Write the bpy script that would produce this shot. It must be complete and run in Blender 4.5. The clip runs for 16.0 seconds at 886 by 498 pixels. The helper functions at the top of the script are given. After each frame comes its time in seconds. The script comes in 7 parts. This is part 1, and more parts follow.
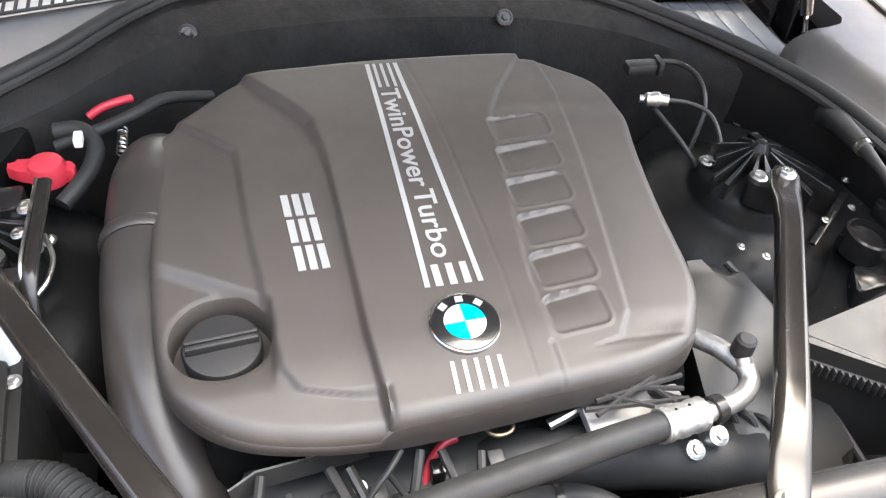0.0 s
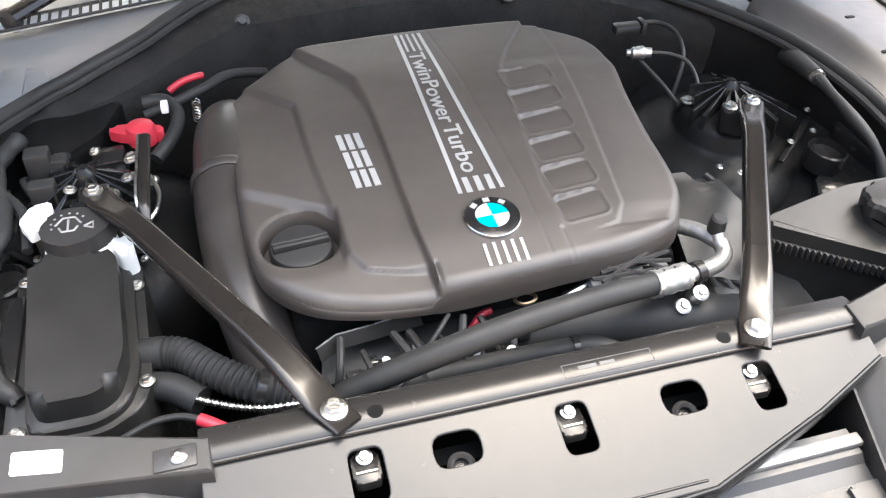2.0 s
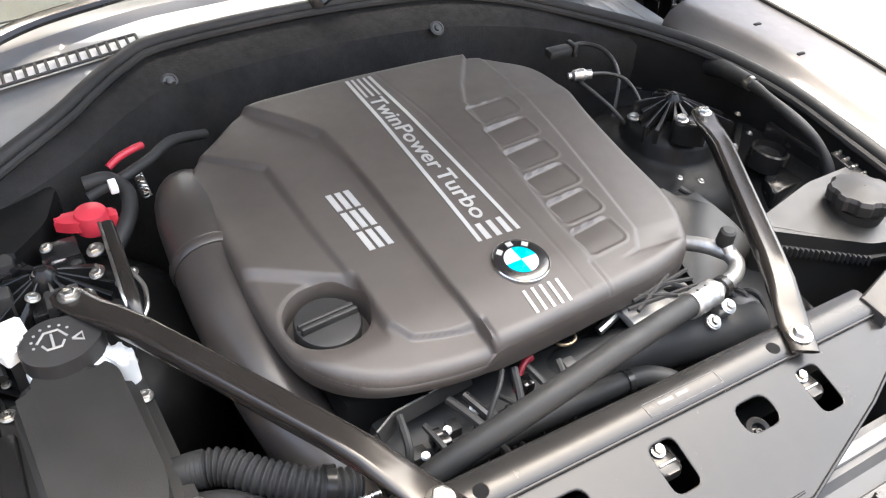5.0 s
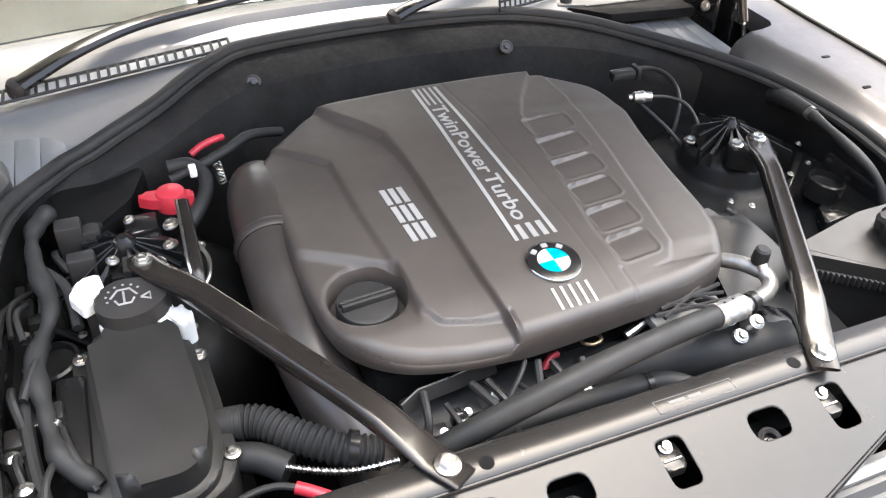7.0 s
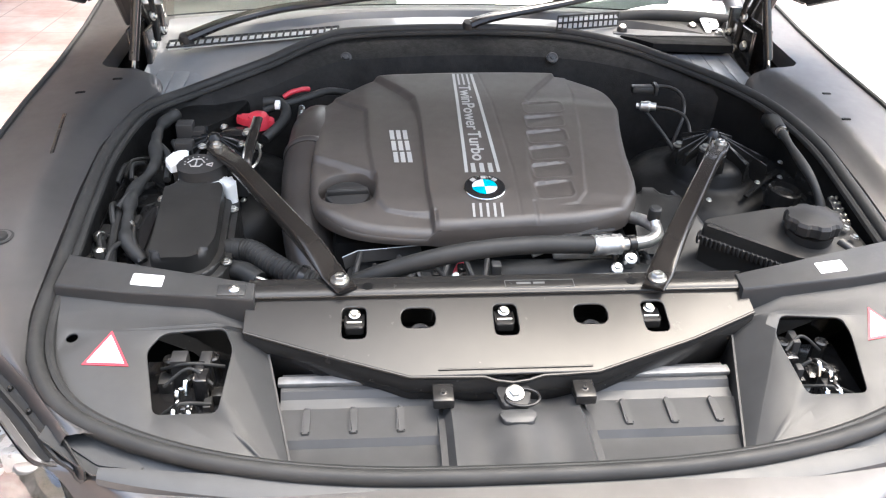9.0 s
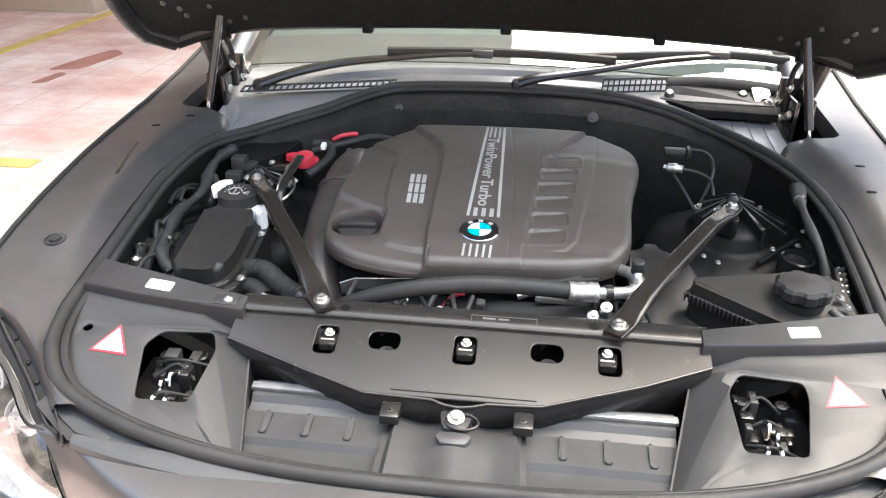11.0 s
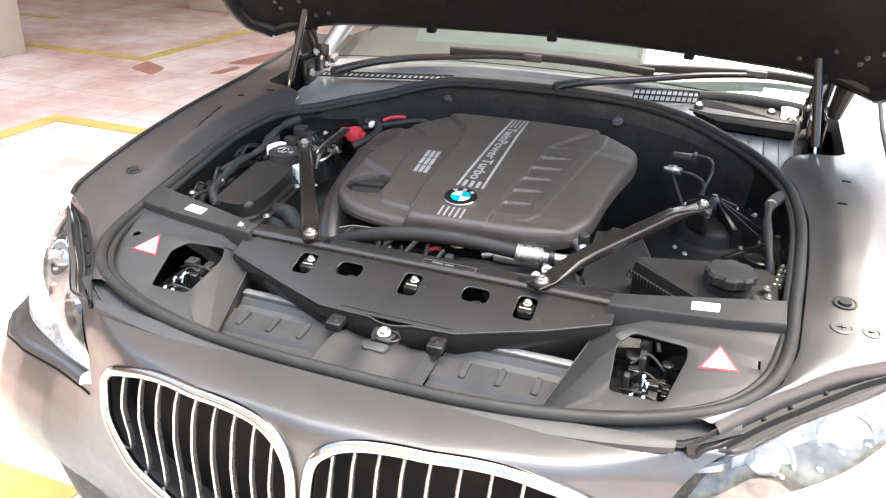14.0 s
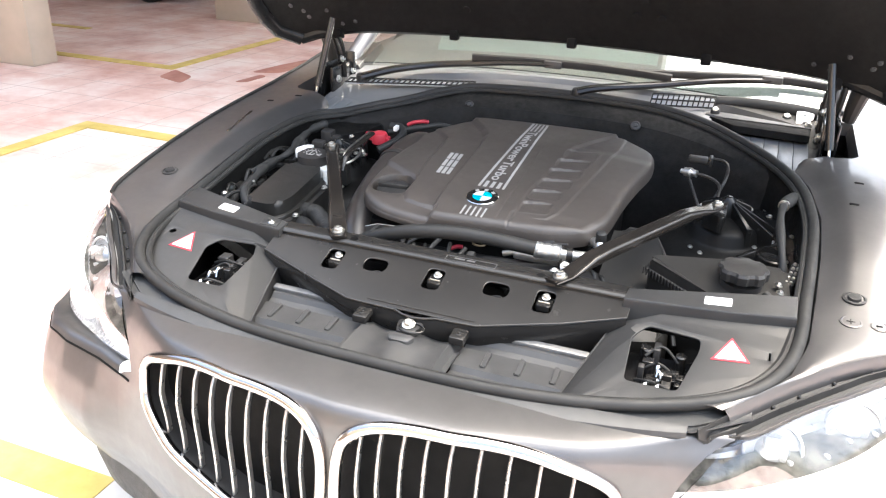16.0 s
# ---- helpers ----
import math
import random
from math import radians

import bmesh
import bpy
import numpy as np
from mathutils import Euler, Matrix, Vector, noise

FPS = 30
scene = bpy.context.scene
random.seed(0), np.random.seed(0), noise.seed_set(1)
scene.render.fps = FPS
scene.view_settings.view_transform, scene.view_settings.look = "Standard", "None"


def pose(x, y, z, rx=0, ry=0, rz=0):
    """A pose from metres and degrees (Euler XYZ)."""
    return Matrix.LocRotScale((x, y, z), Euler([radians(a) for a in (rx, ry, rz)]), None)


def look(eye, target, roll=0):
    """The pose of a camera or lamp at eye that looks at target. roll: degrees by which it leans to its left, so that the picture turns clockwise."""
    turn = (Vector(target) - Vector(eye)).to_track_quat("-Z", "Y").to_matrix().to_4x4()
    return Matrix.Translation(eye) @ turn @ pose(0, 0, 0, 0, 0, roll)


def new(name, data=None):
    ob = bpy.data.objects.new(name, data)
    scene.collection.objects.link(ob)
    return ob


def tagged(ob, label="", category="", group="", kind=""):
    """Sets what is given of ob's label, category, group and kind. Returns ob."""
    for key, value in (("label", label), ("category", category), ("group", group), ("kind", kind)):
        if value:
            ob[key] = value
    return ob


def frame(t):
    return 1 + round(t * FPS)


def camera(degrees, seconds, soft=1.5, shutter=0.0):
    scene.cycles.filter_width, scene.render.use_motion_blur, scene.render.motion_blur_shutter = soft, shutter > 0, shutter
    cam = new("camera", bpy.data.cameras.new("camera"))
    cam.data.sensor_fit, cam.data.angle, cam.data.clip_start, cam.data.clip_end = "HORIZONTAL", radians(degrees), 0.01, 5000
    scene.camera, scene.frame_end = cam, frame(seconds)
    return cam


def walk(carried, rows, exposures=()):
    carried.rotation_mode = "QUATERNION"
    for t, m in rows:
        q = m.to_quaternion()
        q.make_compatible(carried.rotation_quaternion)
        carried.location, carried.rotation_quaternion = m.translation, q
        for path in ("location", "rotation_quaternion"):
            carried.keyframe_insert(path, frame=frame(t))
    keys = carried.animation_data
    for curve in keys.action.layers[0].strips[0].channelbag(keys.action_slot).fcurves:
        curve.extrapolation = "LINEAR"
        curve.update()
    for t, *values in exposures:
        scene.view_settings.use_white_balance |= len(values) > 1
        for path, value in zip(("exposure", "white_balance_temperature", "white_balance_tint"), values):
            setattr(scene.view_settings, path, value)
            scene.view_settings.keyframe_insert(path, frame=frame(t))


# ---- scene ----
cam = camera(58.5, 16.0, soft=1.2)
PATH = [
    (0, (-0.196, -0.273, 1.49), (0.253, 1.198, 0.212), 4.4),
    (0.5, (-0.2, -0.294, 1.496), (0.239, 1.164, 0.199), 3.7),
    (1, (-0.219, -0.32, 1.496), (0.246, 1.15, 0.222), 3.9),
    (1.5, (-0.239, -0.415, 1.502), (0.214, 1.113, 0.292), 2.3),
    (1.7, (-0.249, -0.455, 1.508), (0.195, 1.066, 0.288), 1.6),
    (2, (-0.284, -0.509, 1.511), (0.139, 1.006, 0.276), 0.1),
    (2.2, (-0.313, -0.501, 1.53), (0.214, 1.009, 0.329), 1.9),
    (2.5, (-0.399, -0.45, 1.517), (0.262, 1.031, 0.346), 1.3),
    (2.7, (-0.437, -0.407, 1.521), (0.245, 1.042, 0.324), 0.1),
    (3, (-0.478, -0.367, 1.519), (0.279, 1.04, 0.315), 0.8),
    (3.5, (-0.475, -0.353, 1.512), (0.313, 1.017, 0.287), 1.6),
    (4, (-0.47, -0.355, 1.515), (0.352, 1.016, 0.312), 1.1),
    (4.2, (-0.473, -0.351, 1.514), (0.34, 1.02, 0.307), 1.0),
    (6.3, (-0.5, -0.365, 1.519), (0.341, 1.025, 0.353), 1.6),
    (6.5, (-0.502, -0.371, 1.521), (0.327, 1.027, 0.356), 1.8),
    (7, (-0.466, -0.453, 1.519), (0.177, 1.061, 0.38), 0.9),
    (7.2, (-0.421, -0.514, 1.522), (0.129, 1.049, 0.401), 1.4),
    (7.5, (-0.365, -0.611, 1.511), (0.096, 1.022, 0.453), 3.0),
    (7.8, (-0.326, -0.68, 1.529), (0.042, 1.009, 0.525), 1.8),
    (8, (-0.307, -0.757, 1.528), (-0.004, 0.967, 0.559), 0.8),
    (8.3, (-0.297, -0.847, 1.521), (-0.022, 0.853, 0.504), 2.1),
    (8.5, (-0.281, -0.905, 1.53), (-0.062, 0.784, 0.482), 1.7),
    (8.7, (-0.249, -0.944, 1.535), (-0.065, 0.761, 0.505), 1.0),
    (9, (-0.175, -0.978, 1.529), (-0.033, 0.74, 0.514), 1.4),
    (9.2, (-0.119, -0.987, 1.529), (-0.019, 0.735, 0.518), 2.6),
    (11.3, (0.108, -1.129, 1.543), (-0.137, 0.649, 0.661), 1.9),
    (11.5, (0.135, -1.177, 1.539), (-0.136, 0.59, 0.641), 3.0),
    (11.7, (0.177, -1.223, 1.541), (-0.087, 0.55, 0.653), 4.3),
    (12, (0.247, -1.281, 1.552), (-0.098, 0.47, 0.649), 3.3),
    (12.3, (0.297, -1.302, 1.539), (-0.058, 0.454, 0.651), 3.3),
    (12.5, (0.353, -1.291, 1.539), (-0.085, 0.45, 0.656), 3.7),
    (13, (0.463, -1.257, 1.536), (-0.098, 0.452, 0.663), 2.6),
    (13.5, (0.497, -1.26, 1.533), (-0.075, 0.462, 0.693), 2.2),
    (14, (0.505, -1.266, 1.541), (-0.099, 0.444, 0.697), 2.2),
    (14.5, (0.498, -1.267, 1.538), (-0.091, 0.439, 0.677), 2.4),
    (15, (0.492, -1.258, 1.538), (-0.074, 0.457, 0.679), 2.2),
    (15.5, (0.493, -1.268, 1.546), (-0.107, 0.439, 0.694), 2.0),
    (15.7, (0.498, -1.286, 1.545), (-0.12, 0.423, 0.709), 2.1),
    (16, (0.526, -1.333, 1.546), (-0.13, 0.367, 0.721), 1.8),
]
walk(cam, [(t, look(eye, target, roll)) for t, eye, target, roll in PATH], [(0.0, 3.32, 6600, 6), (1.0, 3.33, 6580, 6), (1.6, 3.25, 6500, 6), (2.2, 3.04, 6450, 6), (4.2, 3.07, 6550, 6), (7.0, 3.02, 6520, 6), (7.6, 2.99, 6400, 6), (8.3, 2.99, 6330, 6), (9.0, 2.70, 6220, 6), (11.7, 2.71, 6330, 5), (13.0, 2.69, 6330, 5), (16.0, 2.73, 6330, 5)])

# ---------- world, sun and surroundings' light ----------
world = bpy.data.worlds.new("sky")
scene.world = world
world.use_nodes = True
wn = world.node_tree.nodes
sky = wn.new("ShaderNodeTexSky")
sky.sky_type = "NISHITA"
sky.sun_disc = False
sky.dust_density, sky.air_density, sky.ozone_density = 8.0, 1.0, 0.6
sky.sun_elevation, sky.sun_rotation = radians(65), radians(46)
wn["Background"].inputs[1].default_value = 0.15
world.node_tree.links.new(sky.outputs[0], wn["Background"].inputs[0])
sun = new("sun", bpy.data.lights.new("sun", "SUN"))
sun.data.energy, sun.data.angle, sun.data.color = 0.95, radians(110), (0.98, 0.985, 1.0)
sun.matrix_world = look((2.75, 2.65, 8.3), (0, 0, 0))

# ---------- materials ----------


def ramp(nt, fac, stops):
    node = nt.nodes.new("ShaderNodeValToRGB")
    while len(node.color_ramp.elements) < len(stops):
        node.color_ramp.elements.new(0.5)
    for e, (p, c) in zip(node.color_ramp.elements, stops):
        e.position, e.color = p, (*c, 1)
    nt.links.new(fac, node.inputs[0])
    return node.outputs[0]


def grain(nt, scale, detail=4.0, rough=0.6):
    co = nt.nodes.new("ShaderNodeNewGeometry")
    node = nt.nodes.new("ShaderNodeTexNoise")
    node.inputs["Scale"].default_value, node.inputs["Detail"].default_value, node.inputs["Roughness"].default_value = scale, detail, rough
    nt.links.new(co.outputs["Position"], node.inputs["Vector"])
    return node.outputs["Fac"]


def material(name, low, high, rough=(0.4, 0.55), metal=0.0, coarse=9.0, fine=420.0, bump=0.15, coat=0.0, spec=0.5, gloss=0.06):
    """A surface that varies between two colours at a coarse scale, with fine relief and uneven gloss."""
    m = bpy.data.materials.new(name)
    m.use_nodes = True
    nt = m.node_tree
    b = nt.nodes["Principled BSDF"]
    big, small = grain(nt, coarse), grain(nt, fine, 2.0)
    nt.links.new(ramp(nt, big, ((0.35, low), (0.65, high))), b.inputs["Base Color"])
    r = nt.nodes.new("ShaderNodeMapRange")
    r.inputs["To Min"].default_value, r.inputs["To Max"].default_value = rough
    r.inputs["From Min"].default_value, r.inputs["From Max"].default_value = 0.3, 0.7
    nt.links.new(grain(nt, coarse * 5), r.inputs["Value"])
    nt.links.new(r.outputs[0], b.inputs["Roughness"])
    b.inputs["Metallic"].default_value = metal
    b.inputs["Coat Weight"].default_value = coat
    b.inputs["Coat Roughness"].default_value = gloss
    b.inputs["Specular IOR Level"].default_value = spec
    if bump:
        bp = nt.nodes.new("ShaderNodeBump")
        bp.inputs["Strength"].default_value, bp.inputs["Distance"].default_value = bump, 0.002
        nt.links.new(small, bp.inputs["Height"])
        nt.links.new(bp.outputs[0], b.inputs["Normal"])
    return m


COVER = material("moulded_plastic", (0.043, 0.0358, 0.0307), (0.053, 0.0444, 0.0382), (0.47, 0.54), fine=900, bump=0.10, spec=0.65)
PLASTIC = material("black_plastic", (0.022, 0.021, 0.020), (0.032, 0.030, 0.0285), (0.42, 0.55), fine=700, bump=0.12, spec=0.36)
GREYPL = material("grey_plastic", (0.036, 0.0355, 0.035), (0.050, 0.049, 0.048), (0.4, 0.5), fine=700, bump=0.08)
RUBBER = material("rubber", (0.016, 0.016, 0.0155), (0.026, 0.0255, 0.0245), (0.5, 0.65), fine=500, bump=0.1, spec=0.32)
GLOSSBLACK = material("gloss_black_paint", (0.010, 0.010, 0.010), (0.016, 0.015, 0.015), (0.16, 0.28), bump=0.03, coat=0.4)
SATIN = material("satin_black_metal", (0.017, 0.016, 0.015), (0.022, 0.0205, 0.019), (0.25, 0.275), fine=300, bump=0.0, spec=0.38)
PAINT = material("metallic_grey_paint", (0.094, 0.091, 0.091), (0.108, 0.1045, 0.1045), (0.42, 0.48), metal=0.75, fine=1500, bump=0.0, coat=0.5, gloss=0.12)
FELT = material("bulkhead_felt", (0.009, 0.0087, 0.0083), (0.018, 0.0172, 0.0164), (0.55, 0.8), coarse=16, fine=350, bump=0.5, spec=0.2)
# near-black, also standing in for shade under the cover and in recesses
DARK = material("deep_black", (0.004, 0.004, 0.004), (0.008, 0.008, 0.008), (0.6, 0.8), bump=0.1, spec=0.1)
CHROME = material("chrome", (0.75, 0.74, 0.72), (0.85, 0.84, 0.82), (0.10, 0.16), metal=1.0, bump=0.0)
STEEL = material("zinc_steel", (0.5, 0.49, 0.46), (0.68, 0.66, 0.62), (0.25, 0.4), metal=1.0, fine=300, bump=0.1)
ALU = material("cast_aluminium", (0.45, 0.45, 0.44), (0.62, 0.61, 0.59), (0.32, 0.5), metal=0.9, coarse=60, bump=0.25)
SILVER = material("silver_print", (0.34, 0.335, 0.325), (0.42, 0.415, 0.40), (0.38, 0.48), metal=0.35, bump=0.0)
FADED = material("faded_print", (0.10, 0.098, 0.094), (0.15, 0.147, 0.142), (0.4, 0.5), bump=0.0)
DULLSTRIP = material("dull_strip", (0.20, 0.195, 0.19), (0.28, 0.275, 0.265), (0.4, 0.5), metal=0.5, coarse=30, bump=0.1)
WHITE = material("white_plastic", (0.68, 0.68, 0.66), (0.80, 0.80, 0.78), (0.4, 0.5), bump=0.05)
LABEL = material("white_label", (0.78, 0.77, 0.75), (0.84, 0.83, 0.81), (0.45, 0.5), bump=0.0)
RED = material("red_plastic", (0.40, 0.022, 0.038), (0.48, 0.032, 0.050), (0.35, 0.5), bump=0.1)
CYAN = material("cyan_enamel", (0.0, 0.50, 0.60), (0.0, 0.56, 0.66), (0.2, 0.3), bump=0.0)
WHITEGLOSS = material("white_enamel", (0.78, 0.78, 0.78), (0.84, 0.84, 0.84), (0.2, 0.3), bump=0.0)
BRASS = material("dull_brass", (0.20, 0.15, 0.09), (0.30, 0.24, 0.16), (0.35, 0.5), metal=0.8, coarse=60, bump=0.1)
BROWNDUCT = material("duct_plastic", (0.034, 0.029, 0.026), (0.044, 0.038, 0.034), (0.30, 0.40), fine=600, bump=0.06)
COWL = material("cowl_plastic", (0.15, 0.153, 0.158), (0.18, 0.184, 0.19), (0.28, 0.31), fine=600, bump=0.0, coat=0.6)
CONCRETE = material("beige_render", (0.40, 0.345, 0.27), (0.50, 0.43, 0.34), (0.8, 0.9), coarse=1.4, fine=90, bump=0.3)
YELLOW = material("yellow_line_paint", (0.50, 0.38, 0.10), (0.66, 0.52, 0.17), (0.6, 0.8), coarse=5, fine=140, bump=0.3)
DASH = material("dash_plastic", (0.10, 0.10, 0.10), (0.13, 0.13, 0.13), (0.6, 0.7), bump=0.2)
COWLPALE = material("cowl_pale", (0.50, 0.51, 0.52), (0.60, 0.61, 0.62), (0.5, 0.6), bump=0.1)
TYRE = material("tyre_rubber", (0.015, 0.015, 0.015), (0.026, 0.025, 0.024), (0.7, 0.85), bump=0.2)


def clear(name, tint=(1, 1, 1), rough=0.0, ior=1.45):
    m = bpy.data.materials.new(name)
    m.use_nodes = True
    b = m.node_tree.nodes["Principled BSDF"]
    b.inputs["Base Color"].default_value = (*tint, 1)
    b.inputs["Transmission Weight"].default_value = 1.0
    b.inputs["Roughness"].default_value = rough
    b.inputs["IOR"].default_value = ior
    return m


GLASS = clear("windscreen_glass", (0.62, 0.70, 0.68), ior=1.9)
LENS = clear("headlamp_lens", (0.97, 0.98, 1.0), ior=1.6)
PANEL = material("panel_plastic", (0.024, 0.0238, 0.0234), (0.033, 0.0326, 0.032), (0.44, 0.54), fine=700, bump=0.10)
BRACE = material("brace_paint", (0.015, 0.013, 0.0115), (0.020, 0.0175, 0.0155), (0.17, 0.22), bump=0.0, coat=0.0, spec=0.4)
BOXBLACK = material("box_plastic", (0.017, 0.0162, 0.015), (0.024, 0.0228, 0.021), (0.36, 0.46), fine=700, bump=0.12, spec=0.35)
BAYBLACK = material("bay_black_paint", (0.009, 0.009, 0.0087), (0.016, 0.0155, 0.015), (0.16, 0.28), coarse=14, fine=40, bump=0.2, spec=0.25)
LINER = material("bonnet_liner", (0.0035, 0.0034, 0.0033), (0.006, 0.0058, 0.0056), (0.7, 0.9), fine=350, bump=0.4, spec=0.25)
BAYWALL = material("bay_side_paint", (0.006, 0.006, 0.0058), (0.010, 0.0097, 0.0093), (0.35, 0.55), coarse=14, fine=60, bump=0.2, spec=0.14)
RIBBED = material("ribbed_plastic", (0.13, 0.135, 0.14), (0.17, 0.175, 0.18), (0.35, 0.45), fine=600, bump=0.05)

# ---------- mesh helpers ----------
SLOPE, LEVEL = 0.115, 0.8485  # the bay's rim lies on one plane that rises to the rear
BASES = {}


def up(x, y, h):
    """A point of the bay: h metres above the plane of its rim."""
    return Vector((x, y, LEVEL + SLOPE * y + h))


def raised(bm):
    for v in bm.verts:
        v.co = up(*v.co)
    return bm


def thing(name, at, label, category, group="", kind=""):
    ob = new(name)
    ob.location = at
    BASES[ob] = Vector(at)
    return tagged(ob, label, category, group, kind)


def part(name, bm, mat, parent=None, label="", smooth=True, split=35):
    """Links a bmesh, given in world places, as one mesh object under a thing or a part."""
    me = bpy.data.meshes.new(name)
    base = BASES[parent] if parent else Vector((0, 0, 0))
    if parent:
        bmesh.ops.translate(bm, vec=-base, verts=bm.verts)
    bmesh.ops.recalc_face_normals(bm, faces=bm.faces)
    bm.to_mesh(me)
    bm.free()
    for p in me.polygons:
        p.use_smooth = smooth
    if smooth:
        me.set_sharp_from_angle(angle=radians(split))
    me.materials.append(mat)
    ob = new(name, me)
    ob.parent = parent
    BASES[ob] = base
    return tagged(ob, label) if label else ob


def spline(pts, steps=8, closed=False):
    """A smooth run of points through the given ones."""
    p = [Vector(q) for q in pts]
    n = len(p)
    out = []
    for i in range(n if closed else n - 1):
        a, b, c, d = (p[(i + k) % n] if closed else p[min(max(i + k, 0), n - 1)] for k in (-1, 0, 1, 2))
        for s in range(steps):
            t = s / steps
            out.append(0.5 * (2 * b + (c - a) * t + (2 * a - 5 * b + 4 * c - d) * t * t + (3 * b - a - 3 * c + d) * t**3))
    if not closed:
        out.append(p[-1])
    return out


def tube(pts, radius, seg=12, steps=8, closed=False, flat=1.0, caps=True, smooth=True):
    """A round pipe along pts. radius: a number, or a function of the way along it (0 to 1)."""
    path = spline(pts, steps, closed) if smooth else [Vector(q) for q in pts]
    bm = bmesh.new()
    rings, n = [], len(path)
    normal = None
    for i, p in enumerate(path):
        t = (path[(i + 1) % n] - path[i - 1]) if closed else path[min(i + 1, n - 1)] - path[max(i - 1, 0)]
        t.normalize()
        if normal is None:
            normal = Vector((0, 0, 1)) if abs(t.z) < 0.9 else Vector((1, 0, 0))
        normal = (normal - t * normal.dot(t)).normalized()
        side = t.cross(normal)
        r = radius(i / (n - 1)) if callable(radius) else radius
        rings.append([bm.verts.new(p + r * (math.cos(a) * side + flat * math.sin(a) * normal)) for a in (2 * math.pi * k / seg for k in range(seg))])
    for i in range(n if closed else n - 1):
        a, b = rings[i], rings[(i + 1) % n]
        for k in range(seg):
            bm.faces.new((a[k], a[(k + 1) % seg], b[(k + 1) % seg], b[k]))
    if caps and not closed:
        bm.faces.new(rings[0][::-1])
        bm.faces.new(rings[-1])
    return bm


def lathe(profile, at, axis=(0, 0, 1), seg=32, start=(1, 0, 0)):
    """A turned body: (radius, height) pairs round an axis."""
    axis = Vector(axis).normalized()
    if abs(axis.dot(Vector(start))) > 0.95:
        start = (0, 0, 1)
    u = (Vector(start) - axis * axis.dot(Vector(start))).normalized()
    w = axis.cross(u)
    bm = bmesh.new()
    rings = []
    for r, h in profile:
        rings.append([bm.verts.new(Vector(at) + axis * h + max(r, 1e-5) * (math.cos(a) * u + math.sin(a) * w)) for a in (2 * math.pi * k / seg for k in range(seg))])
    for a, b in zip(rings, rings[1:]):
        for k in range(seg):
            bm.faces.new((a[k], a[(k + 1) % seg], b[(k + 1) % seg], b[k]))
    bm.faces.new(rings[0][::-1])
    bm.faces.new(rings[-1])
    return bm


def prism(outline, low, high, bevel=0.004, seg=2):
    """An outline in x, y pulled up from low to high, with rounded edges."""
    bm = bmesh.new()
    a = [bm.verts.new((x, y, low)) for x, y in outline]
    b = [bm.verts.new((x, y, high)) for x, y in outline]
    n = len(a)
    bm.faces.new(a[::-1])
    top = bm.faces.new(b)
    for k in range(n):
        bm.faces.new((a[k], a[(k + 1) % n], b[(k + 1) % n], b[k]))
    if bevel:
        bmesh.ops.bevel(bm, geom=list(top.edges), offset=bevel, segments=seg, affect="EDGES", profile=0.5)
    return bm


def block(x0, x1, y0, y1, z0, z1, bevel=0.004, seg=2):
    bm = bmesh.new()
    bmesh.ops.create_cube(bm, size=1.0, matrix=Matrix.Translation(((x0 + x1) / 2, (y0 + y1) / 2, (z0 + z1) / 2)) @ Matrix.Diagonal((x1 - x0, y1 - y0, z1 - z0, 1)))
    if bevel:
        bmesh.ops.bevel(bm, geom=list(bm.edges), offset=bevel, segments=seg, affect="EDGES", profile=0.5)
    return bm


def sheet(rows, thick=0.0, closed=False):
    """A skin through rows of points; thick gives it a back."""
    bm = bmesh.new()
    v = [[bm.verts.new(p) for p in row] for row in rows]
    for a, b in zip(v, v[1:]):
        for k in range(len(a) if closed else len(a) - 1):
            bm.faces.new((a[k], a[(k + 1) % len(a)], b[(k + 1) % len(a)], b[k]))
    if thick:
        bmesh.ops.recalc_face_normals(bm, faces=bm.faces)
        bmesh.ops.solidify(bm, geom=list(bm.faces), thickness=thick)
    return bm


def plate(outer, holes, thick, bevel=0.0015):
    """A flat plate with openings through it, in x and y, its top at z = 0."""
    cu = bpy.data.curves.new("outline", "CURVE")
    cu.dimensions, cu.fill_mode = "2D", "BOTH"
    cu.extrude, cu.bevel_depth, cu.bevel_resolution = thick / 2 - bevel, bevel, 1
    for ring in (outer, *holes):
        sp = cu.splines.new("POLY")
        sp.points.add(len(ring) - 1)
        for q, (x, y) in zip(sp.points, ring):
            q.co = (x, y, 0, 1)
        sp.use_cyclic_u = True
    ob = bpy.data.objects.new("outline", cu)
    me = ob.to_mesh()
    bm = bmesh.new()
    bm.from_mesh(me)
    ob.to_mesh_clear()
    bpy.data.objects.remove(ob)
    bpy.data.curves.remove(cu)
    bmesh.ops.remove_doubles(bm, verts=bm.verts, dist=1e-5)
    bmesh.ops.translate(bm, vec=(0, 0, -thick / 2), verts=bm.verts)
    return bm


def rounded(pts, radius, seg=4):
    """An outline with its corners rounded."""
    out, n = [], len(pts)
    for i in range(n):
        a, b, c = (Vector((*pts[(i + k) % n], 0)) for k in (-1, 0, 1))
        r = min(radius, (a - b).length * 0.45, (c - b).length * 0.45)
        p, q = b + (a - b).normalized() * r, b + (c - b).normalized() * r
        for s in range(seg + 1):
            t = s / seg
            w = p * (1 - t) ** 2 + 2 * b * t * (1 - t) + q * t * t
            out.append((w.x, w.y))
    return out


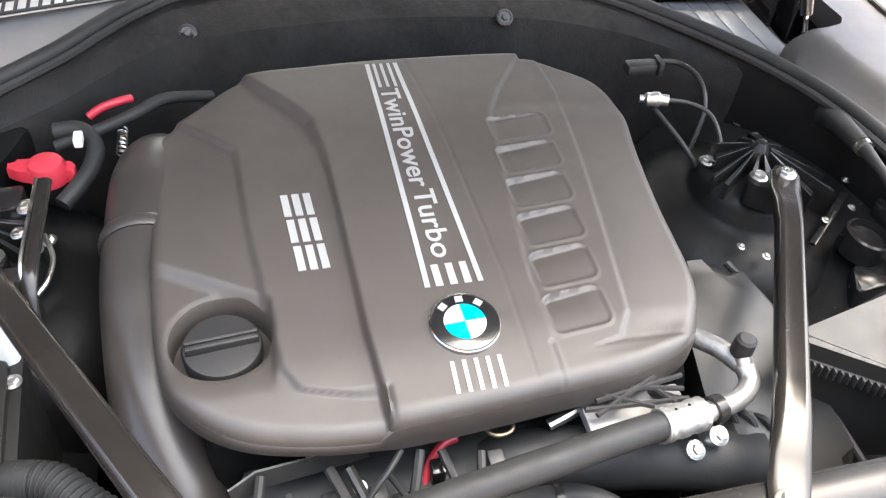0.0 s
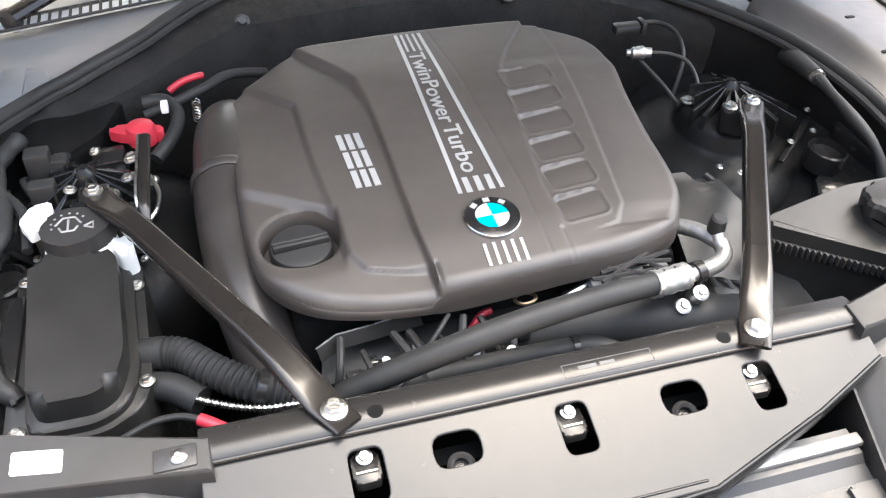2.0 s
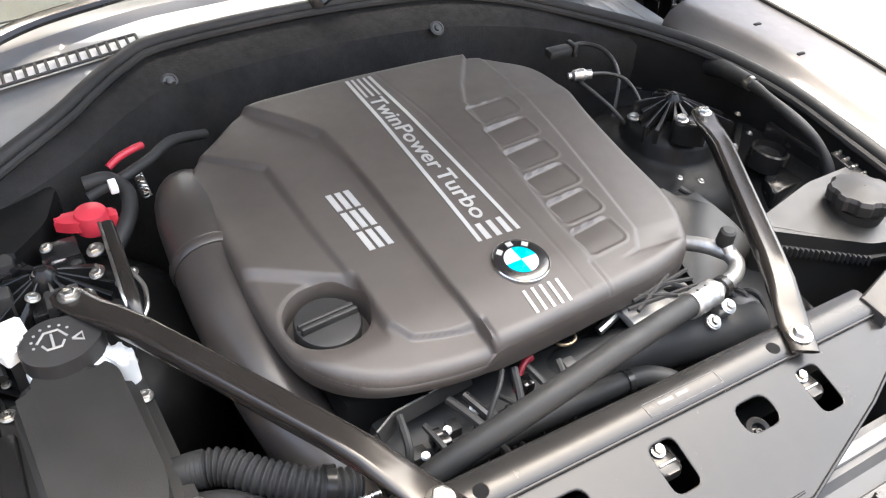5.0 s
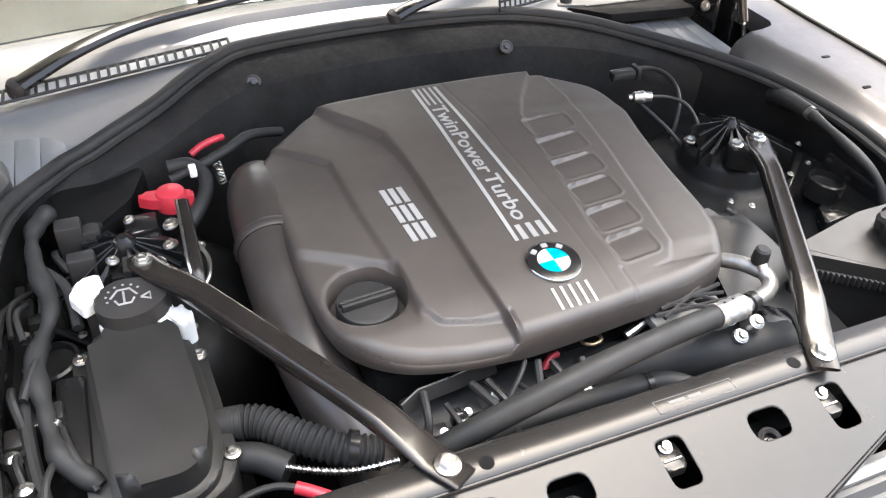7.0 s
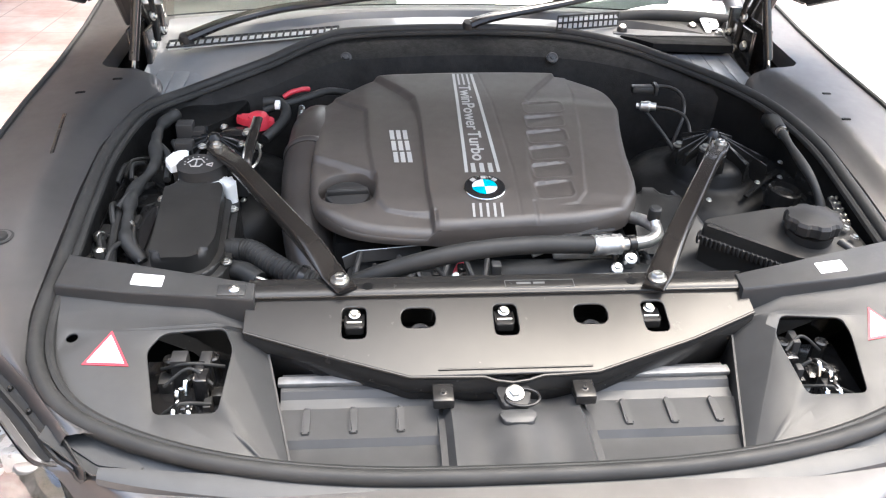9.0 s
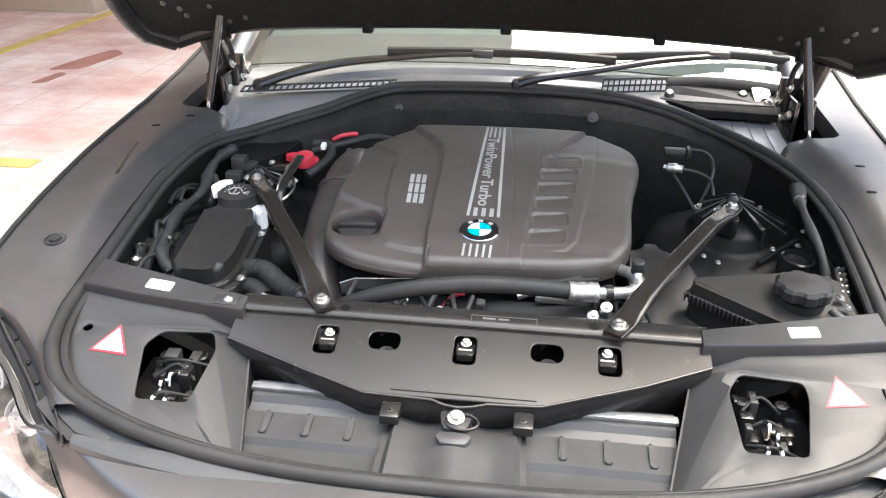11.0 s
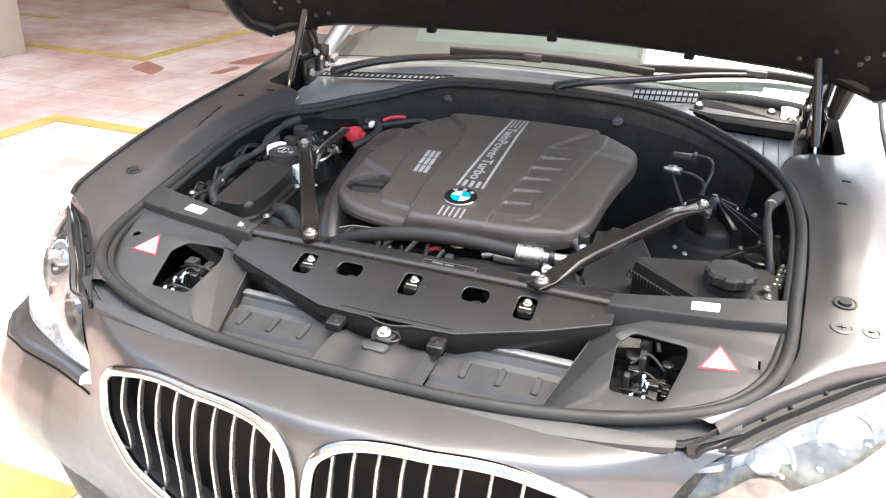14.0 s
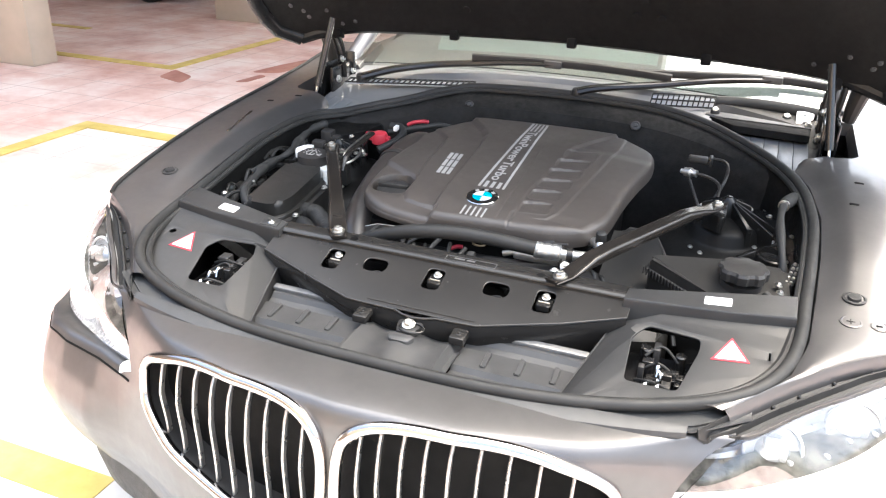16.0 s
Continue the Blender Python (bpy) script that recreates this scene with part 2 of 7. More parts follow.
def hexbolt(at, size=0.008, axis=(0, 0, 1), washer=1.45):
    """A bolt head with a flange, as one bmesh."""
    axis = Vector(axis).normalized()
    bm = lathe([(size * washer, 0), (size * washer, size * 0.25), (size * 1.1, size * 0.35)], at, axis, 20)
    head = lathe([(size, 0.2 * size), (size, size * 0.85), (size * 0.85, size), (size * 0.5, size), (size * 0.45, size * 0.85)], at, axis, 6)
    return joined(bm, head)


def joined(*bms):
    """One bmesh out of several."""
    out = bms[0]
    for b in bms[1:]:
        me = bpy.data.meshes.new("piece")
        b.to_mesh(me)
        b.free()
        out.from_mesh(me)
        bpy.data.meshes.remove(me)
    return out


def mirrored(pts):
    return [(-p[0], *p[1:]) for p in pts]


def along(table, v):
    """The value at v of a table of pairs."""
    return float(np.interp(v, [a for a, _ in table], [b for _, b in table]))

# ---------- ground and building ----------


def paving():
    """Red concrete paving with pale wear, joints and dust, and pale cement by the car."""
    m = bpy.data.materials.new("red_paving")
    m.use_nodes = True
    nt = m.node_tree
    b = nt.nodes["Principled BSDF"]
    big = ramp(nt, grain(nt, 1.3, 6.0, 0.65), ((0.34, (0.53, 0.32, 0.27)), (0.48, (0.66, 0.48, 0.425)), (0.62, (0.76, 0.67, 0.62))))
    co = nt.nodes.new("ShaderNodeNewGeometry")
    tiles = nt.nodes.new("ShaderNodeTexBrick")
    tiles.offset = 0.0
    tiles.inputs["Scale"].default_value = 1.0
    tiles.inputs["Brick Width"].default_value = tiles.inputs["Row Height"].default_value = 0.42
    tiles.inputs["Mortar Size"].default_value, tiles.inputs["Mortar Smooth"].default_value = 0.006, 0.6
    nt.links.new(co.outputs["Position"], tiles.inputs["Vector"])
    mix = nt.nodes.new("ShaderNodeMixRGB")
    mix.inputs[2].default_value = (0.48, 0.36, 0.32, 1)
    nt.links.new(tiles.outputs["Fac"], mix.inputs[0])
    nt.links.new(big, mix.inputs[1])
    nt.links.new(mix.outputs[0], b.inputs["Base Color"])
    b.inputs["Roughness"].default_value = 0.72
    bp = nt.nodes.new("ShaderNodeBump")
    bp.inputs["Strength"].default_value, bp.inputs["Distance"].default_value = 0.4, 0.003
    nt.links.new(grain(nt, 60), bp.inputs["Height"])
    nt.links.new(bp.outputs[0], b.inputs["Normal"])
    return m


PAVING = paving()
bm = bmesh.new()
bmesh.ops.create_grid(bm, x_segments=8, y_segments=8, size=400)
tagged(part("ground", bm, PAVING), "worn red paved parking ground with pale dusty patches", "ground", kind="structure")
for x0, x1, y0, y1 in ((-4.50, -4.38, 4.44, 12.0), (-9.0, -4.50, 4.44, 4.56), (-3.76, -3.64, 1.2, 2.66), (-3.76, -2.6, 2.66, 2.78), (-9.5, -6.6, 5.7, 5.8), (-2.2, -0.95, -0.14, -0.02)):
    tagged(part("parking_line", block(x0, x1, y0, y1, 0.001, 0.008, 0.0), YELLOW), "worn yellow painted parking line on paving", "road marking", "parking lines", "structure")
for x0, x1, y0, y1 in ((-6.25, -5.49, 3.94, 4.22), (-5.86, -4.6, 7.08, 7.5)):
    tagged(part("pillar", block(x0, x1, y0, y1, 0, 4.585, 0.012), CONCRETE), "square beige rendered pillar of the parking deck", "pillar", "deck pillars", "structure")
PALE = material("pale_cement", (0.56, 0.54, 0.50), (0.68, 0.66, 0.62), (0.7, 0.85), coarse=2.2, fine=120, bump=0.3)
tagged(part("pavement", block(-1.73, 2.4, -8.0, 14.0, -0.05, 0.0045, 0.0), PALE), "pale cement strip under the car", "pavement", kind="structure")
STAIN = material("red_wear", (0.34, 0.15, 0.11), (0.44, 0.22, 0.17), (0.7, 0.85), coarse=5, fine=90, bump=0.3)
for pts in (((-3.72, 4.70), (-3.48, 4.78), (-3.40, 5.35), (-3.56, 5.50), (-3.66, 5.10)), ((-3.62, 4.30), (-3.52, 4.34), (-3.50, 4.62), (-3.58, 4.66)), ((-4.36, 4.46), (-4.05, 4.30), (-3.98, 4.05), (-4.30, 4.16))):
    tagged(part("ground_patch", prism(rounded(list(pts), 0.06), 0.0, 0.003, 0.0), STAIN), "worn dark red patch on the paving", "ground patch", "worn patches", "structure")
BROWNDECK = material("brown_soffit", (0.36, 0.335, 0.29), (0.44, 0.41, 0.36), (0.8, 0.9), coarse=1.4, fine=90, bump=0.3)
GREENBAND = material("green_soffit", (0.48, 0.62, 0.56), (0.56, 0.70, 0.63), (0.6, 0.8), coarse=2, fine=80, bump=0.1)
tagged(part("ceiling", block(-30, -0.095, 1.45, 30, 4.6, 4.95, 0.0), BROWNDECK), "beige rendered deck above the parking bays", "ceiling", kind="structure")
tagged(part("ceiling_panel", block(-2.0, -0.13, 2.05, 4.6, 4.588, 4.598, 0.0), GREENBAND), "pale green painted part of the soffit", "ceiling", kind="structure")
# unseen rear walls, added to dim the horizon that the paint reflects
tagged(part("unseen_wall_rear", block(-30, 0.0, 16, 16.3, 0, 4.59, 0.0), CONCRETE), "unseen plain beige wall added behind the parking bays", "wall", kind="structure")
PALEWALL = material("pale_wall", (0.58, 0.62, 0.66), (0.66, 0.70, 0.74), (0.8, 0.9), coarse=1.0, fine=60, bump=0.2)
tagged(part("unseen_wall_far", block(0.0, 7.5, 16, 16.3, 0, 4.2, 0.0), PALEWALL), "unseen plain pale wall added behind the car", "wall", kind="structure")
# unseen wall added to hold back light from the front left
tagged(part("unseen_wall_front", block(-26, 1.0, -9.4, -9.2, 0, 8.5, 0.0), CONCRETE), "unseen plain beige wall added opposite the car", "wall", kind="structure")

# unseen brown walls added as the dark reflection below the headlamp
BROWNWALL = material("brown_render", (0.085, 0.07, 0.057), (0.125, 0.103, 0.084), (0.8, 0.9), coarse=1.2, fine=70, bump=0.2)
tagged(part("unseen_wall_side", block(-11.3, -11.0, -9.2, 16, 0, 5.2, 0.0), BROWNWALL), "unseen plain brown wall added at the side of the yard", "wall", kind="structure")
tagged(part("unseen_wall_low", block(-5.6, -5.4, -9.2, 0.6, 0, 2.7, 0.0), BROWNWALL), "unseen low brown wall added for the bumper to reflect", "wall", kind="structure")
# unseen wall added to tone down the sky's reflection in the right wing
RENDER = material("white_render", (0.74, 0.78, 0.82), (0.78, 0.82, 0.86), (0.8, 0.9), coarse=1.0, fine=60, bump=0.2)
tagged(part("unseen_wall_tall", block(7.6, 8.0, 3.5, 30.0, 0, 15.5, 0.0), RENDER), "unseen tall white wall added for the right wing to reflect", "wall", kind="structure")

# ---------- the car ----------
car = thing("car", (0, 0.5, 0.0), "dark grey metallic saloon with its bonnet raised", "car")

RIM = [(0, -0.303, -0.004), (0.20, -0.298, -0.004), (0.36, -0.275, -0.004), (0.49, -0.235, -0.003), (0.59, -0.18, 0), (0.65, -0.10, 0), (0.678, 0.0, 0), (0.689, 0.15, 0.002),
       (0.697, 0.30, 0.009), (0.697, 0.45, 0.018), (0.673, 0.61, 0.016), (0.612, 0.75, 0.012), (0.50, 0.88, 0.016), (0.40, 0.945, 0.026), (0.25, 0.99, 0.035), (0, 1.0, 0.038)]
# the rear corner on the washer side is cut off more sharply
CORNER = [(0.60, 0.732, 0.002), (0.553, 0.757, 0.010), (0.512, 0.785, 0.016), (0.473, 0.815, 0.019), (0.43, 0.850, 0.023), (0.39, 0.886, 0.029), (0.33, 0.938, 0.034), (0.25, 0.980, 0.036)]
RING = RIM + mirrored((RIM[:11] + CORNER)[:0:-1])
RIMLINE = spline([Vector(p) for p in RING], 6, True)
SIDE = [(-0.30, 0.30), (-0.275, 0.36), (-0.235, 0.49), (-0.18, 0.59), (-0.10, 0.65), (0.0, 0.678), (0.15, 0.689), (0.30, 0.697), (0.45, 0.697), (0.61, 0.673), (0.75, 0.612), (0.88, 0.50), (0.945, 0.40), (1.3, 0.40)]
CROWN = [(-0.30, 0.515), (-0.20, 0.592), (-0.12, 0.663), (-0.05, 0.735), (0.00, 0.800), (0.03, 0.852), (0.05, 0.870), (0.10, 0.884), (0.2, 0.893), (0.4, 0.899), (0.6, 0.900), (0.8, 0.894), (1.0, 0.897), (1.3, 0.915)]
FOOT = [(-0.3, 0.002), (0.0, 0.004), (0.15, 0.008), (0.30, 0.016), (0.45, 0.025), (0.61, 0.022), (1.3, 0.020)]
SWELL = [(-0.3, 0.0), (-0.1, 0.002), (0.03, 0.006), (0.1, 0.009), (0.2, 0.017), (0.3, 0.025), (0.5, 0.032), (1.3, 0.030)]

part("seal_lip", tube([up(p.x * 0.978, 0.35 + (p.y - 0.35) * 0.978, p.z - 0.006) for p in RIMLINE], 0.007, 8, closed=True, smooth=False), RUBBER, car, "inner lip of the rubber seal")
part("rim_seal", tube([up(*p) for p in RIMLINE], 0.0115, 12, closed=True, smooth=False), RUBBER, car, "black rubber seal round the engine bay")
walls = [[up(p.x * k, 0.35 + (p.y - 0.35) * k, p.z + d) for p in RIMLINE] for k, d in ((1.0, -0.004), (0.985, -0.02), (0.975, -0.12), (0.96, -0.52))]
part("bay_wall", sheet(walls, closed=True), BAYWALL, car, "black painted wall of the engine bay")
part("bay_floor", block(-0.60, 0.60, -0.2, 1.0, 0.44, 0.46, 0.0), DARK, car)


def wing_inner(y):
    return along(SIDE, y) + 0.020


def wing_h(x, y):
    """How high the top of a front wing stands over the plane of the bay's rim."""
    xi, xo = wing_inner(y), along(CROWN, y)
    k = max(0.0, min(1.0, (abs(x) - xi) / (xo - xi)))
    rise = min(1.0, k / 0.30)
    low = along(FOOT, y)
    tilt = 0.012 * (1 - k) * max(0.0, min(1.0, (y - 0.05) / 0.25))
    return low + 0.004 * math.sin(math.pi * k) + (along(SWELL, y) - low + tilt) * rise * rise * (3 - 2 * rise)


def fender(side):
    """The top of a front wing with its crown and flank."""
    rows = []
    for y in [-0.223 + 0.026 * i for i in range(37)] + [0.742, 0.752, 0.757, 0.762, 0.768, 0.776, 0.79, 0.83, 0.88, 0.94, 0.99, 1.02, 1.03, 1.04, 1.07, 1.12, 1.2, 1.3]:
        xi, xo = along(SIDE, y) + 0.012, along(CROWN, y)
        if y > 0.70:
            xi = max(xi, along([(0.70, 0.655), (0.745, 0.66), (0.752, 0.70), (0.757, 0.735), (0.768, 0.768), (0.785, 0.786), (1.02, 0.782), (1.04, 0.70), (1.3, 0.74)], y))
        row = [(xi, y, along(FOOT, y) - 0.018), (xi + 0.004, y, along(FOOT, y) - 0.002)]
        row += [(x, y, wing_h(x, y)) for x in (xi + 0.008 + (xo - xi - 0.008) * k for k in (0.03, 0.08, 0.14, 0.20, 0.26, 0.32, 0.50, 0.70, 0.90))]
        lift = along(SWELL, y)
        row += [(xo, y, 0.002 + lift), (xo + 0.008, y, lift - 0.010), (xo + 0.015, y, lift - 0.035)]
        row = [up(x, yy, h) for x, yy, h in row]
        if y > 0.04:
            row += [Vector((xo + 0.028, y, 0.76)), Vector((xo + 0.040, y, 0.66)), Vector((xo + 0.042, y, 0.50))]
        else:
            row += [Vector((xo + 0.006, y, LEVEL + SLOPE * y - d)) for d in (0.045, 0.05, 0.055)]
        rows.append([Vector((side * q.x, q.y, q.z)) for q in row])
    return sheet(rows)


for s in (-1, 1):
    part("fender", fender(s), PAINT, car, "dark grey metallic front wing")
    # black line laid along the outer edge of each wing
    part("wing_edge_line", tube([up(s * (along(CROWN, y) + 0.001), y, 0.004 + along(SWELL, y)) for y in np.linspace(0.04, 1.3, 48)], 0.0055, 8, smooth=False), RUBBER, car, "thin black line along the outer edge of the wing")

# nose: the painted front round the grilles, from the bonnet lip down
NOSE = [(0.0, -0.447), (0.20, -0.432), (0.36, -0.390), (0.45, -0.355), (0.54, -0.318), (0.64, -0.285), (0.74, -0.256), (0.82, -0.217), (0.874, -0.158), (0.904, -0.073), (0.917, 0.03), (0.923, 0.20), (0.925, 0.26)]
BULGE = [(0.24, 0.03), (0.30, 0.012), (0.38, 0.010), (0.45, -0.012), (0.52, -0.020), (0.58, -0.016), (0.63, -0.010), (0.68, -0.004), (0.72, 0.0), (0.90, 0.0)]
BROW = [(0.0, 0.664), (0.556, 0.664), (0.62, 0.667), (0.70, 0.664), (0.78, 0.660), (0.845, 0.653), (0.890, 0.652), (0.904, 0.662), (0.912, 0.700), (0.917, 0.770), (0.93, 0.800)]
KIDNEY = [(0.016, 0.722), (0.036, 0.766), (0.088, 0.789), (0.19, 0.794), (0.30, 0.786), (0.385, 0.762), (0.435, 0.728), (0.446, 0.690), (0.432, 0.635), (0.365, 0.588), (0.26, 0.562), (0.15, 0.548), (0.06, 0.544), (0.024, 0.565), (0.013, 0.64)]
KIDNEY_LINE = [(p.x, p.y) for p in spline([(x, z, 0) for x, z in KIDNEY], 6, True)]
NOSELINE = [(p.x, p.y) for p in spline([(x, y, 0) for x, y in NOSE], 8)]


def nose_y(x, z):
    a = min(abs(x) / 0.53, 1.0)
    y = along(NOSE, abs(x)) + along(BULGE, z)
    y += 0.038 * max(0.0, min(1.0, (abs(x) - 0.38) / 0.17)) ** 1.4 * max(0.0, min(1.0, (z - 0.65) / 0.14))
    top = 0.803 - 0.012 * a * a
    back = max(0.0, min(1.0, (z - (top - 0.065)) / 0.065))
    return y + 0.020 * back**2.6


def nose_point(x, z):
    """A point of the painted nose; its corners swell below the headlamps."""
    ax = abs(x)
    lift = max(0.0, min(1.0, (ax - 0.46) / 0.18)) ** 2 * along([(0.36, 0.012), (0.44, 0.026), (0.50, 0.036), (0.54, 0.034), (0.59, 0.024), (0.63, 0.011), (0.655, 0.003), (0.67, 0.0)], z)
    dx = 0.01
    nx, ny = along(NOSE, ax + dx) - along(NOSE, max(ax - dx, 0)), -2 * dx
    size = math.hypot(nx, ny)
    return Vector((math.copysign(ax + lift * nx / size, x), nose_y(x, z) + lift * ny / size, z))


def within(x, z, line):
    odd = False
    for (ax, ay), (bx, by) in zip(line, line[1:] + line[:1]):
        if (ay > z) != (by > z) and x < (bx - ax) * (z - ay) / (by - ay) + ax:
            odd = not odd
    return odd


CHEEK = [(0.36, 0.55), (0.654, 0.55), (0.667, 0.505), (0.69, 0.514), (0.71, 0.522), (0.732, 0.532), (0.759, 0.550), (0.78, 0.574), (0.79, 0.596)]


def cheek(x, z):
    """Draws the sides of the nose out to the curved inner end of the headlamps."""
    ax = abs(x)
    if ax <= 0.45:
        return x
    return math.copysign(0.45 + (ax - 0.45) * (along(CHEEK, z) - 0.45) / 0.10, x)


def nose():
    """The painted nose with both grille openings cut through it."""
    xs = [0.55 * k / 46 for k in range(47)] + [0.5494] + [x for x, _ in NOSELINE if x > 0.56]
    xs = [-x for x in xs[:0:-1]] + xs
    bm = bmesh.new()
    cols = []
    for x in xs:
        ax = abs(x)
        a = min(ax / 0.53, 1.0)
        ztop, ty = 0.803 - 0.012 * a * a, -0.318 + 0.048 * a * a
        col = []
        full_height = ax <= 0.55 and ax != 0.5494
        if full_height:
            wx = cheek(x, ztop)
            front = nose_y(wx, ztop - 0.004)
            ty = max(ty, front + 0.014)
            col += [Vector((wx, ty + (front - ty) * k, ztop + 0.005 - 0.005 * k**1.5 - 0.003 * k**6)) for k in (0.0, 0.2, 0.4, 0.6, 0.78, 0.91)]
            top = ztop - 0.004
        else:
            top = along(BROW, ax)
            y0 = nose_y(x, top)
            col += [Vector((x, y0 + d, top + e)) for d, e in ((0.075, -0.012), (0.035, -0.004), (0.020, 0.001), (0.008, 0.003), (0.004, 0.002), (0.002, 0.001))]
        for k in range(37):
            low = 0.36 + 0.07 * max(0.0, min(1.0, (ax - 0.5) / 0.4))
            z = top + (low - top) * (k / 36)
            col.append(nose_point(cheek(x, z) if full_height else x, z))
        cols.append([bm.verts.new(p) for p in col])
    for a, b, xa, xb in zip(cols, cols[1:], xs, xs[1:]):
        if abs(abs(xa) - abs(xb)) < 0.001:
            continue
        for k in range(len(a) - 1):
            f = (a[k], a[k + 1], b[k + 1], b[k])
            cx, cz = sum(v.co.x for v in f) / 4, sum(v.co.z for v in f) / 4
            if k > 4 and within(abs(cx), cz, KIDNEY_LINE):
                continue
            bm.faces.new(f)
    return bm


for s in (-1, 1):
    part("lamp_gap", tube([nose_point(s * x, along(BROW, x) - 0.014) for x in np.linspace(0.512, 0.895, 30)], 0.0024, 6, smooth=False), DARK, car, "dark gap below the headlamp")
part("front_bumper", nose(), PAINT, car, "dark grey metallic painted nose and bumper", split=50)
lip = [p for p in NOSELINE if p[0] < 0.905]
apron = [(-x, y) for x, y in lip[:0:-1]] + lip
part("lower_apron", sheet([[Vector((x * 0.96, y + 0.035 + d, z)) for d, z in ((0.012, 0.46), (-0.002, 0.40), (-0.02, 0.30), (0.0, 0.22), (0.06, 0.17))] for x, y in apron]), PLASTIC, car, "black plastic lower apron")

# ---------- engine cover ----------
COVER_OUT = [(-0.190, 0.749), (-0.10, 0.760), (0.02, 0.766), (0.206, 0.762), (0.27, 0.733), (0.316, 0.694), (0.326, 0.62), (0.308, 0.52), (0.294, 0.42), (0.285, 0.31), (0.265, 0.255),
             (0.232, 0.217), (0.17, 0.197), (0.085, 0.189), (0.0, 0.182), (-0.092, 0.178), (-0.17, 0.185), (-0.235, 0.203), (-0.280, 0.237), (-0.304, 0.285), (-0.313, 0.38), (-0.313, 0.50), (-0.318, 0.62), (-0.297, 0.67), (-0.258, 0.702)]
COVER_LINE = [(p.x, p.y) for p in spline([(x, y, 0) for x, y in COVER_OUT], 6, True)]
LEFT_EDGE = [(-0.185, 0.765), (-0.186, 0.742), (-0.130, 0.665), (-0.108, 0.625), (-0.102, 0.57), (-0.100, 0.46), (-0.098, 0.28), (-0.090, 0.17)]
RIGHT_EDGE = [(0.212, 0.77), (0.206, 0.755), (0.150, 0.67), (0.122, 0.615), (0.098, 0.45), (0.082, 0.317), (0.083, 0.17)]
INNER_LEFT = [(-0.29, 0.690), (-0.210, 0.592), (-0.204, 0.45), (-0.186, 0.262), (-0.170, 0.234), (-0.094, 0.212)]
RIB_FRAME = [(0.236, 0.66), (0.226, 0.600), (0.215, 0.50), (0.178, 0.262), (0.158, 0.232), (0.088, 0.218)]


def gap(x, y, line, closed=False):
    """The distance from the points x, y to a line of straight pieces."""
    best = np.full(x.shape, 9.0)
    ends = line[1:] + [line[0]] if closed else line[1:]
    for (ax, ay), (bx, by) in zip(line, ends):
        dx, dy = bx - ax, by - ay
        t = np.clip(((x - ax) * dx + (y - ay) * dy) / (dx * dx + dy * dy + 1e-12), 0, 1)
        best = np.minimum(best, np.hypot(x - ax - t * dx, y - ay - t * dy))
    return best


def inside(x, y, line):
    odd = np.zeros(x.shape, bool)
    for (ax, ay), (bx, by) in zip(line, line[1:] + [line[0]]):
        odd ^= ((ay > y) != (by > y)) & (x < (bx - ax) * (y - ay) / (by - ay + 1e-15) + ax)
    return odd


def edge_x(y, line):
    p = sorted((b, a) for a, b in line)
    return np.interp(y, [a for a, _ in p], [b for _, b in p])


def soft(v, a, b):
    t = np.clip((v - a) / (b - a), 0, 1)
    return t * t * (3 - 2 * t)


OIL = (-0.244, 0.315)
RING_R = 0.0525


